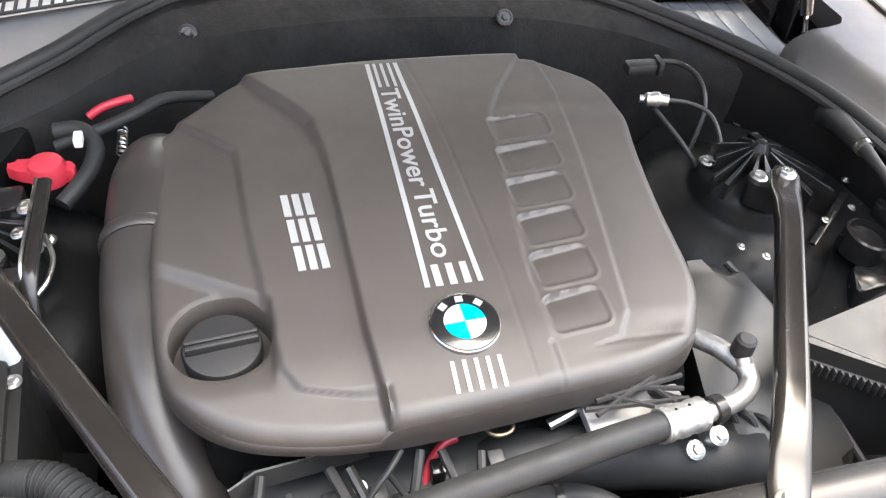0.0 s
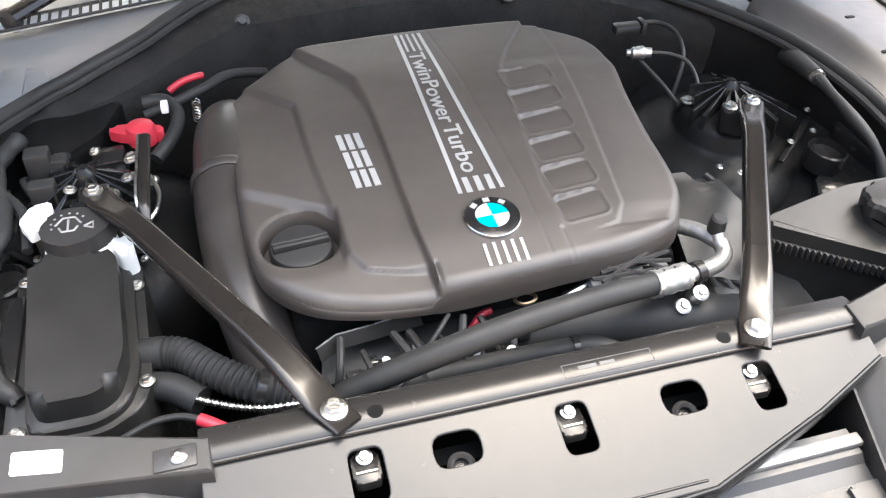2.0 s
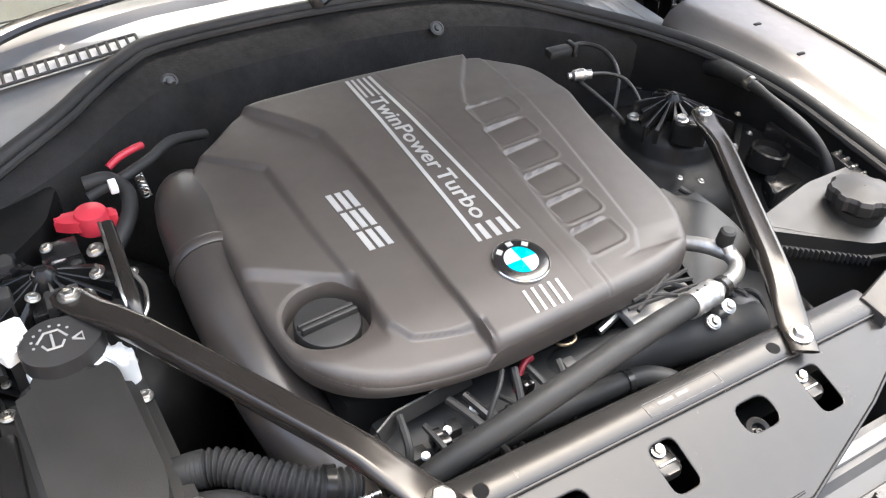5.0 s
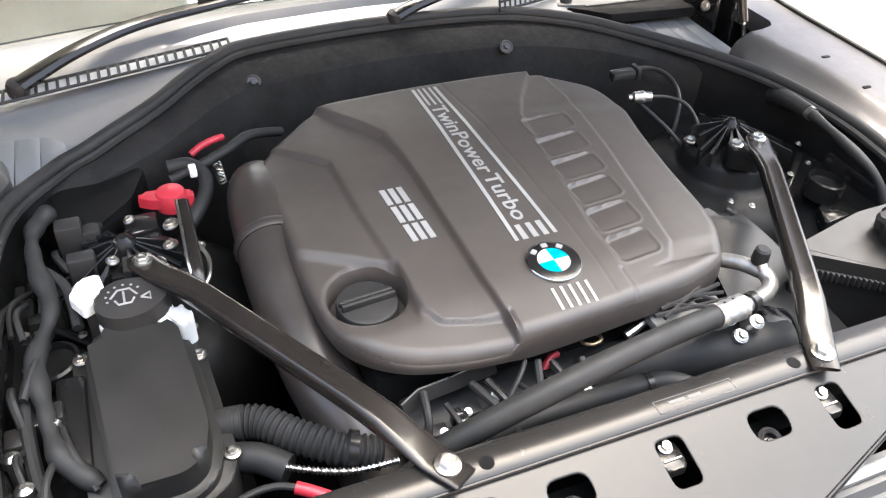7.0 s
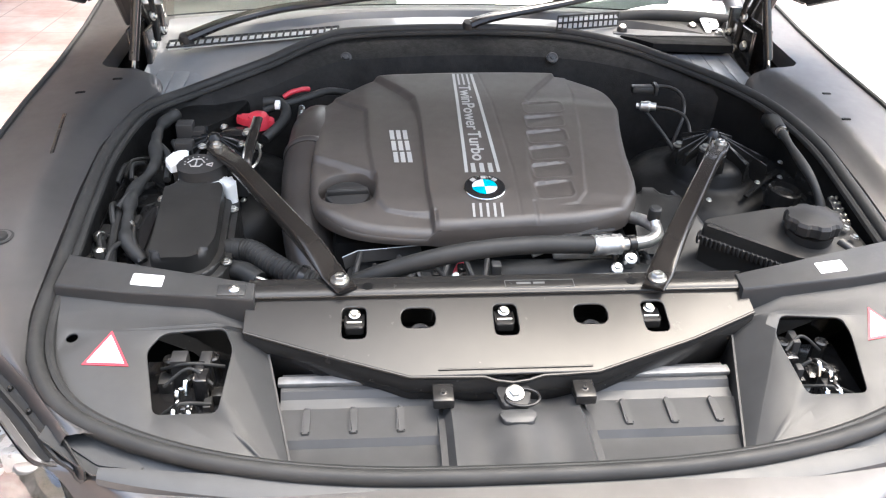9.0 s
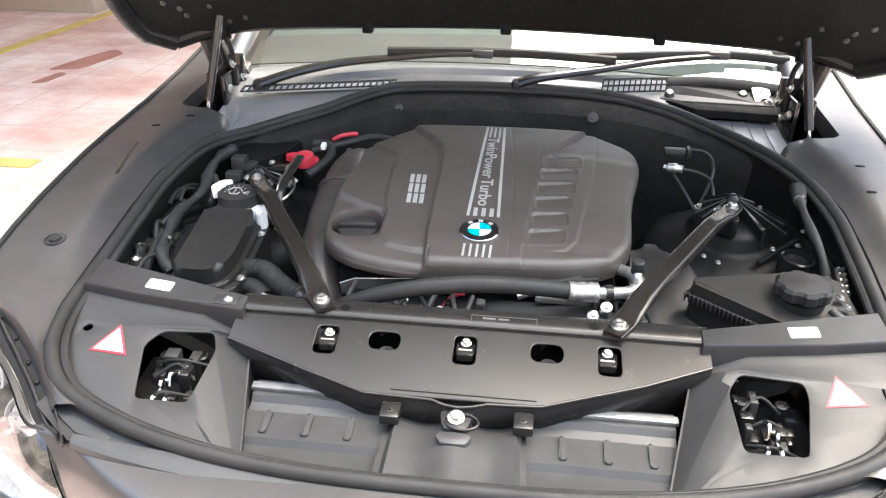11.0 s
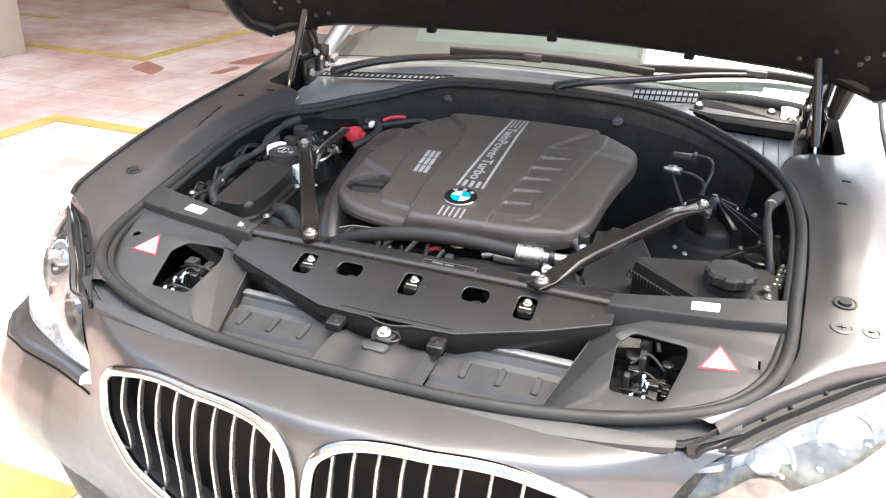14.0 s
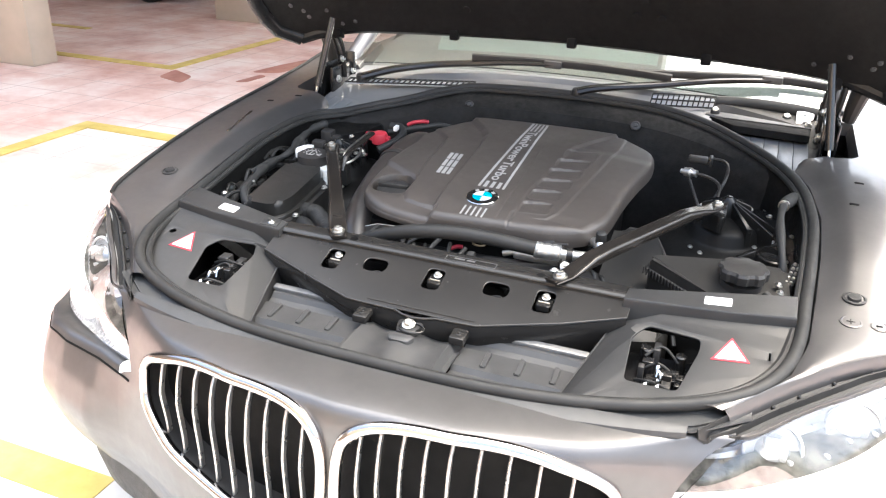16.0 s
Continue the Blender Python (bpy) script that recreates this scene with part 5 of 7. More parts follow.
part("shelf_rear", tube([Vector((0.40, 1.060, 1.010)), Vector((0.52, 1.078, 1.014)), Vector((0.64, 1.078, 1.010)), Vector((0.74, 1.05, 1.006))], 0.014, 10, flat=1.3), RUBBER, car, "black rear fold of the cowl")
bracket = plate(rounded([(0.652, 1.000), (0.664, 1.000), (0.668, 1.012), (0.684, 1.014), (0.694, 1.030), (0.694, 1.062), (0.652, 1.056)], 0.004), [[(0.672 + 0.005 * math.cos(a), 1.040 + 0.005 * math.sin(a)) for a in np.linspace(0, 2 * math.pi, 13)[:-1]]], 0.003)
for v in bracket.verts:
    v.co.z += 0.994 + 0.35 * (v.co.y - 1.0)
part("shelf_bracket", bracket, COWLPALE, car, "pale bracket with a round hole", split=25)
for x, y in ((0.437, 1.020), (0.627, 1.040)):
    part("cowl_stud", lathe([(0.013, 0.0), (0.013, 0.010), (0.010, 0.016), (0.0, 0.018)], (x, y, 0.988), (0, -0.3, 1), 20), GREYPL, car)
    part("stud_cap", lathe([(0.008, 0.0), (0.007, 0.003), (0.0, 0.004)], (x - 0.001, y - 0.008, 1.003), (0, -0.6, 1), 16), STEEL, car, "bright stud")
for s in (-1, 1):
    # ribbed panel between the seal and the shelf: flat strips with grooves between them
    for k in range(6):
        xa, xb = 0.470 + 0.0365 * k, 0.470 + 0.0365 * (k + 1) - 0.0012
        ya, yb = rear_y(s * xa) + 0.016, rear_y(s * xb) + 0.016
        yt = 0.925 if s > 0 else 0.900
        pts = [(s * xa, min(ya, yt - 0.01)), (s * xb, min(yb, yt - 0.012)), (s * xb, yt), (s * xa, yt)]
        part("cowl_strip", raised(prism(pts[::s], -0.012, 0.005, 0.0012)), RIBBED, car, "pale grey ribbed plastic")
    floor_pts = [(s * x, y) for x, y in ((0.46, 0.925), (0.66, 0.70), (0.70, 0.72), (0.80, 0.75), (0.80, 1.05), (0.46, 1.05))]
    # near-black floor and walls, added to close the pocket, stand for its shade
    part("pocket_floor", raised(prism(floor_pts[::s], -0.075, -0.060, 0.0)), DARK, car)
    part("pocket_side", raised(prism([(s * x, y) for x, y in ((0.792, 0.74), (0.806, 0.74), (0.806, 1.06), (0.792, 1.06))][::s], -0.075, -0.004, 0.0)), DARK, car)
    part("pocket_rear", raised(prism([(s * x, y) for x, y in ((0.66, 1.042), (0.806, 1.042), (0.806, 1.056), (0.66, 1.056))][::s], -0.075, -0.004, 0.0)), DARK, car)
    part("pocket_wall", raised(prism([(s * x, y) for x, y in ((0.682, 0.72), (0.689, 0.72), (0.689, 1.03), (0.682, 1.03))][::s], -0.07, 0.004, 0.001)), PLASTIC, car)
for x, y, h in ((0.672, 1.03, 0.994), (0.682, 0.990, 0.994)):
    part("cowl_clip", joined(block(x - 0.010, x + 0.010, y - 0.006, y + 0.006, h - 0.008, h + 0.004, 0.003), lathe([(0.006, 0), (0.006, 0.008), (0.003, 0.010)], (x, y, h), (0, -0.3, 1), 12)), ALU, car, "bright metal clip")
rows = []
for k in range(41):
    x = -0.80 + 1.6 * k / 40
    foot = glass_foot(x)
    rows.append([foot + Vector((0, 0.86 * t, 0.50 * t - 0.03 * t * t + 0.02 * math.sin(math.pi * t))) * 1.0 + Vector((-x * 0.18 * t, 0, 0)) for t in np.linspace(0, 1, 10)])
screen = part("windscreen", sheet(rows, 0.005), GLASS, car, "raked glass windscreen")
screen.visible_shadow = False
part("dashboard", sheet([[glass_foot(x) + Vector((0, 0.03 + 0.7 * t, -0.03 + 0.06 * math.sin(2.5 * t))) for x in np.linspace(-0.76, 0.76, 15)] for t in np.linspace(0, 1, 7)]), DASH, car, "dark grey dashboard top")
# the body behind the windscreen: doors, roof, glass and boot
def girth(y):
    return along([(1.30, 0.948), (2.2, 0.955), (3.4, 0.95), (4.4, 0.90), (4.65, 0.80)], y)


def waist(y):
    return along([(1.30, 0.98), (1.8, 0.99), (3.0, 1.02), (3.9, 1.04), (4.55, 1.02), (4.65, 0.96)], y)


ys = [1.30, 1.5, 1.8, 2.2, 2.6, 3.0, 3.4, 3.8, 4.2, 4.5, 4.65]
for s in (-1, 1):
    part("body_side", sheet([[Vector((s * x, y, z)) for x, z in ((girth(y) - 0.14, waist(y)), (girth(y) - 0.03, waist(y) - 0.01), (girth(y) - 0.005, waist(y) - 0.06), (girth(y), 0.72), (girth(y) - 0.015, 0.45), (girth(y) - 0.05, 0.22))] for y in ys], 0.004), PAINT, car, "dark grey metallic body side", split=50)
    part("side_window", sheet([[Vector((s * (girth(y) - 0.14), y, waist(y) - 0.005)), Vector((s * 0.66, min(max(y, 1.95), 3.55), along([(1.95, 1.43), (2.6, 1.47), (3.2, 1.43), (3.55, 1.36)], min(max(y, 1.95), 3.55))))] for y in (1.45, 1.8, 2.2, 2.6, 3.0, 3.4, 3.9)], 0.004), SIDEGLASS, car, "dark side windows")
    for y in (2.55, 3.65):
        part("rear_wheel" if y > 3 else "door_seam", lathe([(0.22, -0.11), (0.31, -0.12), (0.335, -0.09), (0.335, 0.09), (0.31, 0.12), (0.22, 0.10)], (s * 0.80, 3.55, 0.34), (s, 0, 0), 32) if y > 3 else tube([Vector((s * (girth(y) + 0.001), y, z)) for z in (0.30, 0.6, 0.9)], 0.003, 6), TYRE if y > 3 else RUBBER, car)
part("roof", sheet([[Vector((x, y, along([(1.93, 1.45), (2.6, 1.50), (3.2, 1.46), (3.55, 1.38)], y) - 0.06 * (x / 0.66) ** 4)) for x in np.linspace(-0.66, 0.66, 13)] for y in (1.93, 2.2, 2.6, 3.0, 3.3, 3.55)], 0.02), PAINT, car, "dark grey metallic roof")
part("rear_window", sheet([[Vector((x, 3.54 + 0.36 * t, 1.38 - 0.34 * t)) for x in np.linspace(-0.66 - 0.1 * t, 0.66 + 0.1 * t, 9)] for t in (0, 0.5, 1)], 0.004), SIDEGLASS, car, "dark rear window")
part("boot_lid", sheet([[Vector((u * (girth(y) - 0.13), y, waist(y) - 0.005)) for u in np.linspace(-1, 1, 9)] for y in (3.88, 4.2, 4.5, 4.65)], 0.004), PAINT, car, "dark grey metallic boot lid")
part("rear_bumper", sheet([[Vector((u * (0.80 - 0.02 * abs(z - 0.6)), 4.66 - 0.05 * u * u, z)) for u in np.linspace(-1, 1, 9)] for z in (0.96, 0.8, 0.6, 0.4, 0.25)], 0.004), PAINT, car)
part("underbody", block(-0.86, 0.86, 1.05, 4.55, 0.20, 0.30, 0.02), DARK, car)
part("cabin_lining", joined(block(-0.80, 0.80, 1.60, 3.85, 0.32, 0.70, 0.03), block(-0.62, -0.12, 2.35, 2.55, 0.7, 1.22, 0.05), block(0.12, 0.62, 2.35, 2.55, 0.7, 1.22, 0.05)), DASH, car, "dark seats and cabin floor")
for s in (-1, 1):
    part("screen_pillar", tube([Vector((s * 0.775, 1.10, 1.00)), Vector((s * 0.72, 1.42, 1.24)), Vector((s * 0.655, 1.80, 1.45))], 0.030, 12, 8), PAINT, car)


def wiper(pts, blade, label):
    ob = thing("wiper", pts[0], label, "wiper", "windscreen wipers")
    part("arm", tube(pts, lambda t: 0.019 - 0.008 * t, 10, 8, flat=0.7), BRACE, ob, "black wiper arm")
    part("pivot", lathe([(0.016, -0.02), (0.018, 0.0), (0.014, 0.010), (0, 0.013)], pts[0], (0, -0.3, 1), 18), PLASTIC, ob)
    mid = Vector(pts[-1])
    part("holder", joined(block(mid.x - 0.028, mid.x + 0.028, mid.y - 0.011, mid.y + 0.011, mid.z - 0.010, mid.z + 0.012, 0.004)), GREYPL, ob, "grey blade holder")
    part("blade", tube(blade, 0.009, 8, 6, flat=1.4), RUBBER, ob, "black rubber blade")
    return ob


wiper([(-0.636, 0.911, 1.000), (-0.55, 0.972, 1.022), (-0.438, 1.040, 1.036), (-0.30, 1.062, 1.050), (-0.18, 1.072, 1.062), (-0.060, 1.078, 1.066)], [(-0.32, 1.068, 1.066), (-0.06, 1.085, 1.070), (0.12, 1.092, 1.068), (0.297, 1.093, 1.060)], "black windscreen wiper lying at the foot of the glass")
wiper([(0.040, 0.998, 1.010), (0.10, 1.018, 1.024), (0.26, 1.075, 1.040), (0.42, 1.112, 1.062), (0.573, 1.142, 1.074)], [(0.20, 1.095, 1.066), (0.573, 1.150, 1.076), (0.76, 1.150, 1.066)], "black windscreen wiper lying at the foot of the glass")

# ---------- raised bonnet with its gas struts ----------
bonnet = thing("bonnet", (0, 1.02, 1.14), "raised dark grey bonnet with black lined underside", "bonnet")
TH = radians(60)
outx = [(0.0, 0.845), (0.03, 0.885), (0.08, 0.912), (0.16, 0.928), (0.30, 0.93), (0.7, 0.91), (1.0, 0.86), (1.2, 0.74), (1.32, 0.62), (1.40, 0.46)]


def leaf(x, d, off):
    """A point of the bonnet: d along it from its rear edge, off metres out from its underside."""
    ax = abs(x)
    y0 = 1.045 - 0.05 * ax - 0.16 * ax * ax
    z0 = 1.150 - 0.02 * ax * ax - 0.06 * max(0.0, (ax - 0.62) / 0.28) ** 2
    return Vector((x, y0 - d * math.cos(TH) + off * math.sin(TH), z0 + d * math.sin(TH) + off * math.cos(TH)))


rows, under = [], []
for k in range(25):
    d = 1.38 * k / 24
    wx = along(outx, d)
    rows.append([leaf(wx * u, d, 0.035 + 0.035 * (1 - u * u) - 0.03 * abs(u) ** 8) for u in np.linspace(-1, 1, 33)])
    under.append([leaf(wx * u * 0.985, d, 0.012 * (abs(u) > 0.9) - 0.012 * (0.25 < abs(u) < 0.8) * (0.12 < d < 1.05)) for u in np.linspace(-1, 1, 33)])
part("outer_skin", sheet(rows, 0.003), PAINT, bonnet, "dark grey metallic outer skin", split=50)
part("liner", sheet(under, 0.004), LINER, bonnet, "black felt underside", split=30)
edge = [leaf(along(outx, 0) * u, -0.002, 0.016) for u in np.linspace(-1, 1, 33)]
part("rear_edge", tube(edge, 0.019, 10, smooth=False), BAYBLACK, bonnet, "black rolled rear edge")
for s in (-1, 1):
    part("side_edge", tube([leaf(s * along(outx, d), d, 0.018) for d in np.linspace(0, 1.38, 25)], 0.026, 12, smooth=False), BAYBLACK, bonnet)
for x in (-0.36, 0.0, 0.39, -0.72, 0.72):
    p = leaf(x, 0.0, 0.0)
    part("bump_stop", block(p.x - 0.014, p.x + 0.014, p.y - 0.014, p.y + 0.012, p.z - 0.022, p.z + 0.01, 0.005), DARK, bonnet, "small rubber bump stop")
for s in (-1, 1):
    for x, d in ((0.66, 0.035), (0.70, 0.030), (0.735, 0.085), (0.80, 0.10), (0.79, 0.075), (0.83, 0.13)):
        part("liner_bolt", hexbolt(leaf(s * x, d, -0.004), 0.005, (0, -math.sin(TH), -math.cos(TH))), GREYPL, bonnet)
rnd = random.Random(3)
for k in range(14):
    u, d = rnd.uniform(-0.85, 0.85), rnd.uniform(0.08, 0.7)
    part("liner_clip", lathe([(0.012, 0), (0.011, 0.003), (0, 0.004)], leaf(u * 0.9, d, -0.014), (0, -math.sin(TH), -math.cos(TH)), 16), LINER, bonnet)
for s in (-1, 1):
    gas = thing("gas_strut", (s * 0.735, 0.785, 0.945), "black gas strut that holds the bonnet up", "gas strut", "bonnet struts")
    a, b = Vector((s * 0.735, 0.785, 0.945)), Vector((s * 0.697, 0.844, 1.186))
    part("rod", tube([a, a.lerp(b, 0.25)], 0.0042, 10, smooth=False), CHROME, gas, "bright piston rod")
    part("cylinder", tube([a.lerp(b, 0.16), b], 0.0105, 14, smooth=False), GLOSSBLACK, gas, "black cylinder")
    part("ball_end", lathe([(0.008, -0.01), (0.010, 0.0), (0.006, 0.012)], a, b - a, 14), SATIN, gas)
    part("hinge_plate", joined(block(min(s * 0.742, s * 0.750), max(s * 0.742, s * 0.750), 0.84, 1.03, 0.90, 1.04, 0.004), block(min(s * 0.700, s * 0.755), max(s * 0.700, s * 0.755), 0.985, 1.00, 0.90, 1.06, 0.004)), GLOSSBLACK, car, "black hinge bracket")
    hinge = part("hinge", block(s * 0.715 - 0.006, s * 0.715 + 0.006, 0.86, 1.02, 0.93, 1.03, 0.004), GLOSSBLACK, car, "black steel bonnet hinge")
    part("hinge_arm", tube([Vector((s * 0.735, 0.99, 1.00)), Vector((s * 0.745, 0.96, 1.07)), Vector((s * 0.745, 0.93, 1.12))], 0.009, 8), SATIN, hinge)
    part("hinge_arm", tube([Vector((s * 0.705, 0.93, 0.99)), Vector((s * 0.705, 0.92, 1.08)), Vector((s * 0.71, 0.90, 1.12))], 0.007, 8), SATIN, hinge)
    part("hinge_horn", tube([Vector((s * 0.775, 0.985, 1.015)), Vector((s * 0.780, 0.984, 1.05)), Vector((s * 0.790, 0.980, 1.10)), Vector((s * 0.795, 0.975, 1.125))], lambda t: 0.016 + 0.014 * t, 10, 4), BOXBLACK, hinge, "black hinge boot")
    for y, z in ((0.89, 0.99), (0.95, 0.965), (0.99, 1.0), (0.92, 1.05)):
        part("hinge_bolt", hexbolt((s * 0.707, y, z), 0.008, (-s, -0.3, 0.3)), STEEL, hinge)

# ---------- engine bay, the side of the coolant tank ----------


RIBS = ((-12, 0.112, 0.003), (-27, 0.120, 0.003), (-52, 0.090, 0.006), (-98, 0.050, 0.007), (-124, 0.066, 0.007), (-150, 0.078, 0.004), (-166, 0.080, 0.003), (168, 0.060, 0.005), (138, 0.065, 0.003), (100, 0.040, 0.005), (62, 0.060, 0.010), (25, 0.055, 0.006))


def tower(side):
    ob = thing("strut_tower", up(side * 0.54, 0.51, -0.3), "glossy black strut tower with radial ribs and zinc bolts", "strut tower", "strut towers")
    part("dome", lathe([(0.20, -0.40), (0.190, -0.17), (0.172, -0.130), (0.140, -0.108), (0.104, -0.096), (0.092, -0.092), (0.086, -0.086), (0.080, -0.066), (0.072, -0.058), (0.05, -0.050), (0, -0.046)], up(side * 0.522, 0.534, 0.0), (0, -SLOPE, 1), 40), BAYWALL, ob)
    mid = Vector((side * 0.520, 0.548))
    part("hub", lathe([(0.024, -0.05), (0.018, -0.016), (0.012, -0.008), (0.007, -0.003), (0, -0.002)], up(mid.x, mid.y, 0.0), (0, -SLOPE, 1), 18), BAYBLACK, ob)
    for deg, ln, w in RIBS:
        a = radians(deg)
        d = Vector((side * math.cos(a), math.sin(a)))
        n = Vector((-d.y, d.x))
        q = [mid + d * 0.016 - n * 0.0012, mid + d * ln - n * w, mid + d * ln + n * w, mid + d * 0.016 + n * 0.0012]
        bm = prism([tuple(p) for p in q], -0.055, -0.004, 0.001, 1)
        for v in bm.verts:
            v.co.z -= 0.42 * (Vector((v.co.x, v.co.y)) - mid).length
        part("rib", raised(bm), BAYBLACK, ob)
    part("foot_plate", raised(prism(rounded([(side * x, y) for x, y in ((0.466, 0.478), (0.512, 0.448), (0.522, 0.470), (0.505, 0.500), (0.474, 0.504))][::side], 0.012), -0.05, -0.012, 0.003)), BAYBLACK, ob)
    for x, y, h in ((0.483, 0.488, -0.012), (0.566, 0.600, -0.052), (0.462, 0.578, -0.054)):
        part("tower_bolt", hexbolt(up(side * x, y, h), 0.0085, (0, -0.1, 1)), STEEL, ob, "zinc hexagon bolt")
    return ob


tower(1)
tower(-1)
for s in (-1, 1):
    # folds, recess and fixings on the panel round the tower
    part("panel_fold", tube([up(s * 0.560, 0.425, -0.085), up(s * 0.600, 0.455, -0.075), up(s * 0.655, 0.500, -0.070)], 0.006, 8, flat=0.5), BAYBLACK, car)
    part("panel_recess", lathe([(0.033, -0.03), (0.033, 0.003), (0.029, 0.005), (0.027, -0.006), (0.0, -0.010)], up(s * 0.628, 0.404, -0.060), (0.1 * s, -SLOPE, 1), 28), BAYBLACK, car, "round pressed recess")
    part("panel_flange", raised(prism(rounded([(s * x, y) for x, y in ((0.575, 0.335), (0.665, 0.345), (0.672, 0.395), (0.600, 0.385))][::s], 0.012), -0.13, -0.088, 0.006)), BAYBLACK, car)
    for x, y, h in ((0.592, 0.452, -0.070), (0.646, 0.468, -0.068), (0.660, 0.415, -0.072), (0.479, 0.414, -0.085), (0.455, 0.440, -0.088), (0.668, 0.52, -0.064)):
        part("panel_screw", hexbolt(up(s * x, y, h), 0.0042, (0.2 * s, -0.2, 1)), STEEL, car)

tank = thing("coolant_tank", up(0.55, 0.2, -0.14), "black plastic coolant expansion tank with ribbed seam", "coolant tank")
TANK = [(0.386, 0.222), (0.40, 0.236), (0.545, 0.268), (0.655, 0.272), (0.668, 0.150), (0.605, 0.118), (0.534, 0.134)]


def tank_h(x, y):
    """The tank's seam leans down to the front and the outer side."""
    return -0.024 - 0.02 * (x - 0.391) + 0.10 * (y - 0.22)


def leaning(bm):
    for v in bm.verts:
        v.co = up(v.co.x, v.co.y, v.co.z + tank_h(v.co.x, v.co.y))
    return bm


part("tank_body", leaning(prism(rounded(TANK, 0.014), -0.15, 0.012, 0.011, 3)), BOXBLACK, tank)
part("seam", leaning(prism(rounded([(0.545 + (x - 0.545) * 1.05, 0.205 + (y - 0.205) * 1.07) for x, y in TANK], 0.014), -0.018, -0.010, 0.002)), PLASTIC, tank)
edge = [Vector((0.380, 0.216)), Vector((0.533, 0.127))]
for k in range(23):
    p = edge[0].lerp(edge[1], k / 22)
    part("seam_rib", leaning(block(p.x - 0.0013, p.x + 0.0013, p.y - 0.003, p.y + 0.004, -0.021, -0.006, 0.0006)), PLASTIC, tank)
bm = lathe([(0.040, -0.012), (0.041, 0.0), (0.041, 0.006)], up(0.572, 0.195, -0.012), (0, -SLOPE, 1), 36)
part("filler_neck", bm, PLASTIC, tank)
bm = bmesh.new()
rings = []
for r, h in ((0.030, -0.004), (0.0435, 0.0), (0.0445, 0.016), (0.041, 0.022), (0.033, 0.023), (0.022, 0.026), (0.001, 0.027)):
    rings.append([bm.verts.new(up(0.572, 0.195, h - 0.002) + r * (1 + (0.10 if r > 0.035 else 0) * (math.cos(8 * a) > -0.2)) * Vector((math.cos(a), math.sin(a), 0))) for a in (2 * math.pi * k / 54 for k in range(54))])
for a, b in zip(rings, rings[1:]):
    for k in range(54):
        bm.faces.new((a[k], a[(k + 1) % 54], b[(k + 1) % 54], b[k]))
part("cap", bm, PLASTIC, tank, "black lobed screw cap", split=25)
part("hose_stub", tube([up(0.620, 0.175, -0.020), up(0.630, 0.158, -0.022), up(0.634, 0.142, -0.026)], 0.008, 12), GREYPL, tank)
part("overflow_hose", tube([up(0.634, 0.146, -0.025), up(0.632, 0.125, -0.032), up(0.610, 0.098, -0.045), up(0.575, 0.070, -0.065), up(0.54, 0.05, -0.10)], 0.0105, 14), RUBBER, tank, "black overflow hose")
part("hose_clamp", tube([up(0.6335, 0.140, -0.0265), up(0.6332, 0.131, -0.030)], 0.0118, 16), STEEL, tank, "bright hose clamp")
for x, y, h in ((0.640, 0.200, -0.01), (0.644, 0.175, -0.012)):
    part("bracket_screw", hexbolt(up(x, y, h), 0.0055, (0.3, 0, 1)), STEEL, tank)

airbox = thing("air_filter_box", up(0.37, 0.25, -0.2), "smooth grey-black plastic air filter housing", "air box")
bm = prism(rounded([(0.292, 0.375), (0.372, 0.372), (0.410, 0.300), (0.462, 0.118), (0.330, 0.092), (0.285, 0.20)], 0.03), -0.24, -0.030, 0.024, 4)
for v in bm.verts:
    v.co.z -= 0.45 * max(0.0, 0.34 - v.co.y) * (v.co.z > -0.2)
part("housing", raised(bm), BOXBLACK, airbox, split=50)
part("lid_edge", tube([up(0.380, 0.372, -0.040), up(0.418, 0.30, -0.062), up(0.440, 0.22, -0.10), up(0.470, 0.12, -0.14)], 0.005, 8), PLASTIC, airbox)

refrigerant = thing("refrigerant_line", up(0.44, 0.70, -0.06), "thin black pipes with a silver coupling on the bulkhead", "pipe")
part("coupling", tube([up(0.392, 0.688, -0.016), up(0.405, 0.683, -0.015), up(0.418, 0.678, -0.013), up(0.432, 0.672, -0.012)], lambda t: (0.006, 0.011, 0.012, 0.009)[min(int(t * 4), 3)], 14, 4), ALU, refrigerant, "silver pipe coupling")
part("line", tube([up(0.430, 0.673, -0.012), up(0.465, 0.664, -0.014), up(0.490, 0.640, -0.02), up(0.492, 0.60, -0.04), up(0.48, 0.57, -0.07)], 0.0036, 10), BOXBLACK, refrigerant)
part("line", tube([up(0.405, 0.765, -0.010), up(0.450, 0.768, -0.008), up(0.488, 0.758, -0.006), up(0.503, 0.715, -0.006), up(0.498, 0.67, -0.03), up(0.47, 0.64, -0.09)], 0.0042, 10), BOXBLACK, refrigerant)
part("valve", raised(block(0.400, 0.452, 0.752, 0.776, -0.022, -0.004, 0.005)), BOXBLACK, refrigerant, "black valve block")
part("valve_clip", raised(block(0.452, 0.462, 0.750, 0.778, -0.024, 0.000, 0.003)), BOXBLACK, refrigerant)
part("sensor_wire", tube([up(0.405, 0.70, -0.02), up(0.44, 0.62, -0.05), up(0.47, 0.58, -0.09)], 0.004, 8), RUBBER, refrigerant)

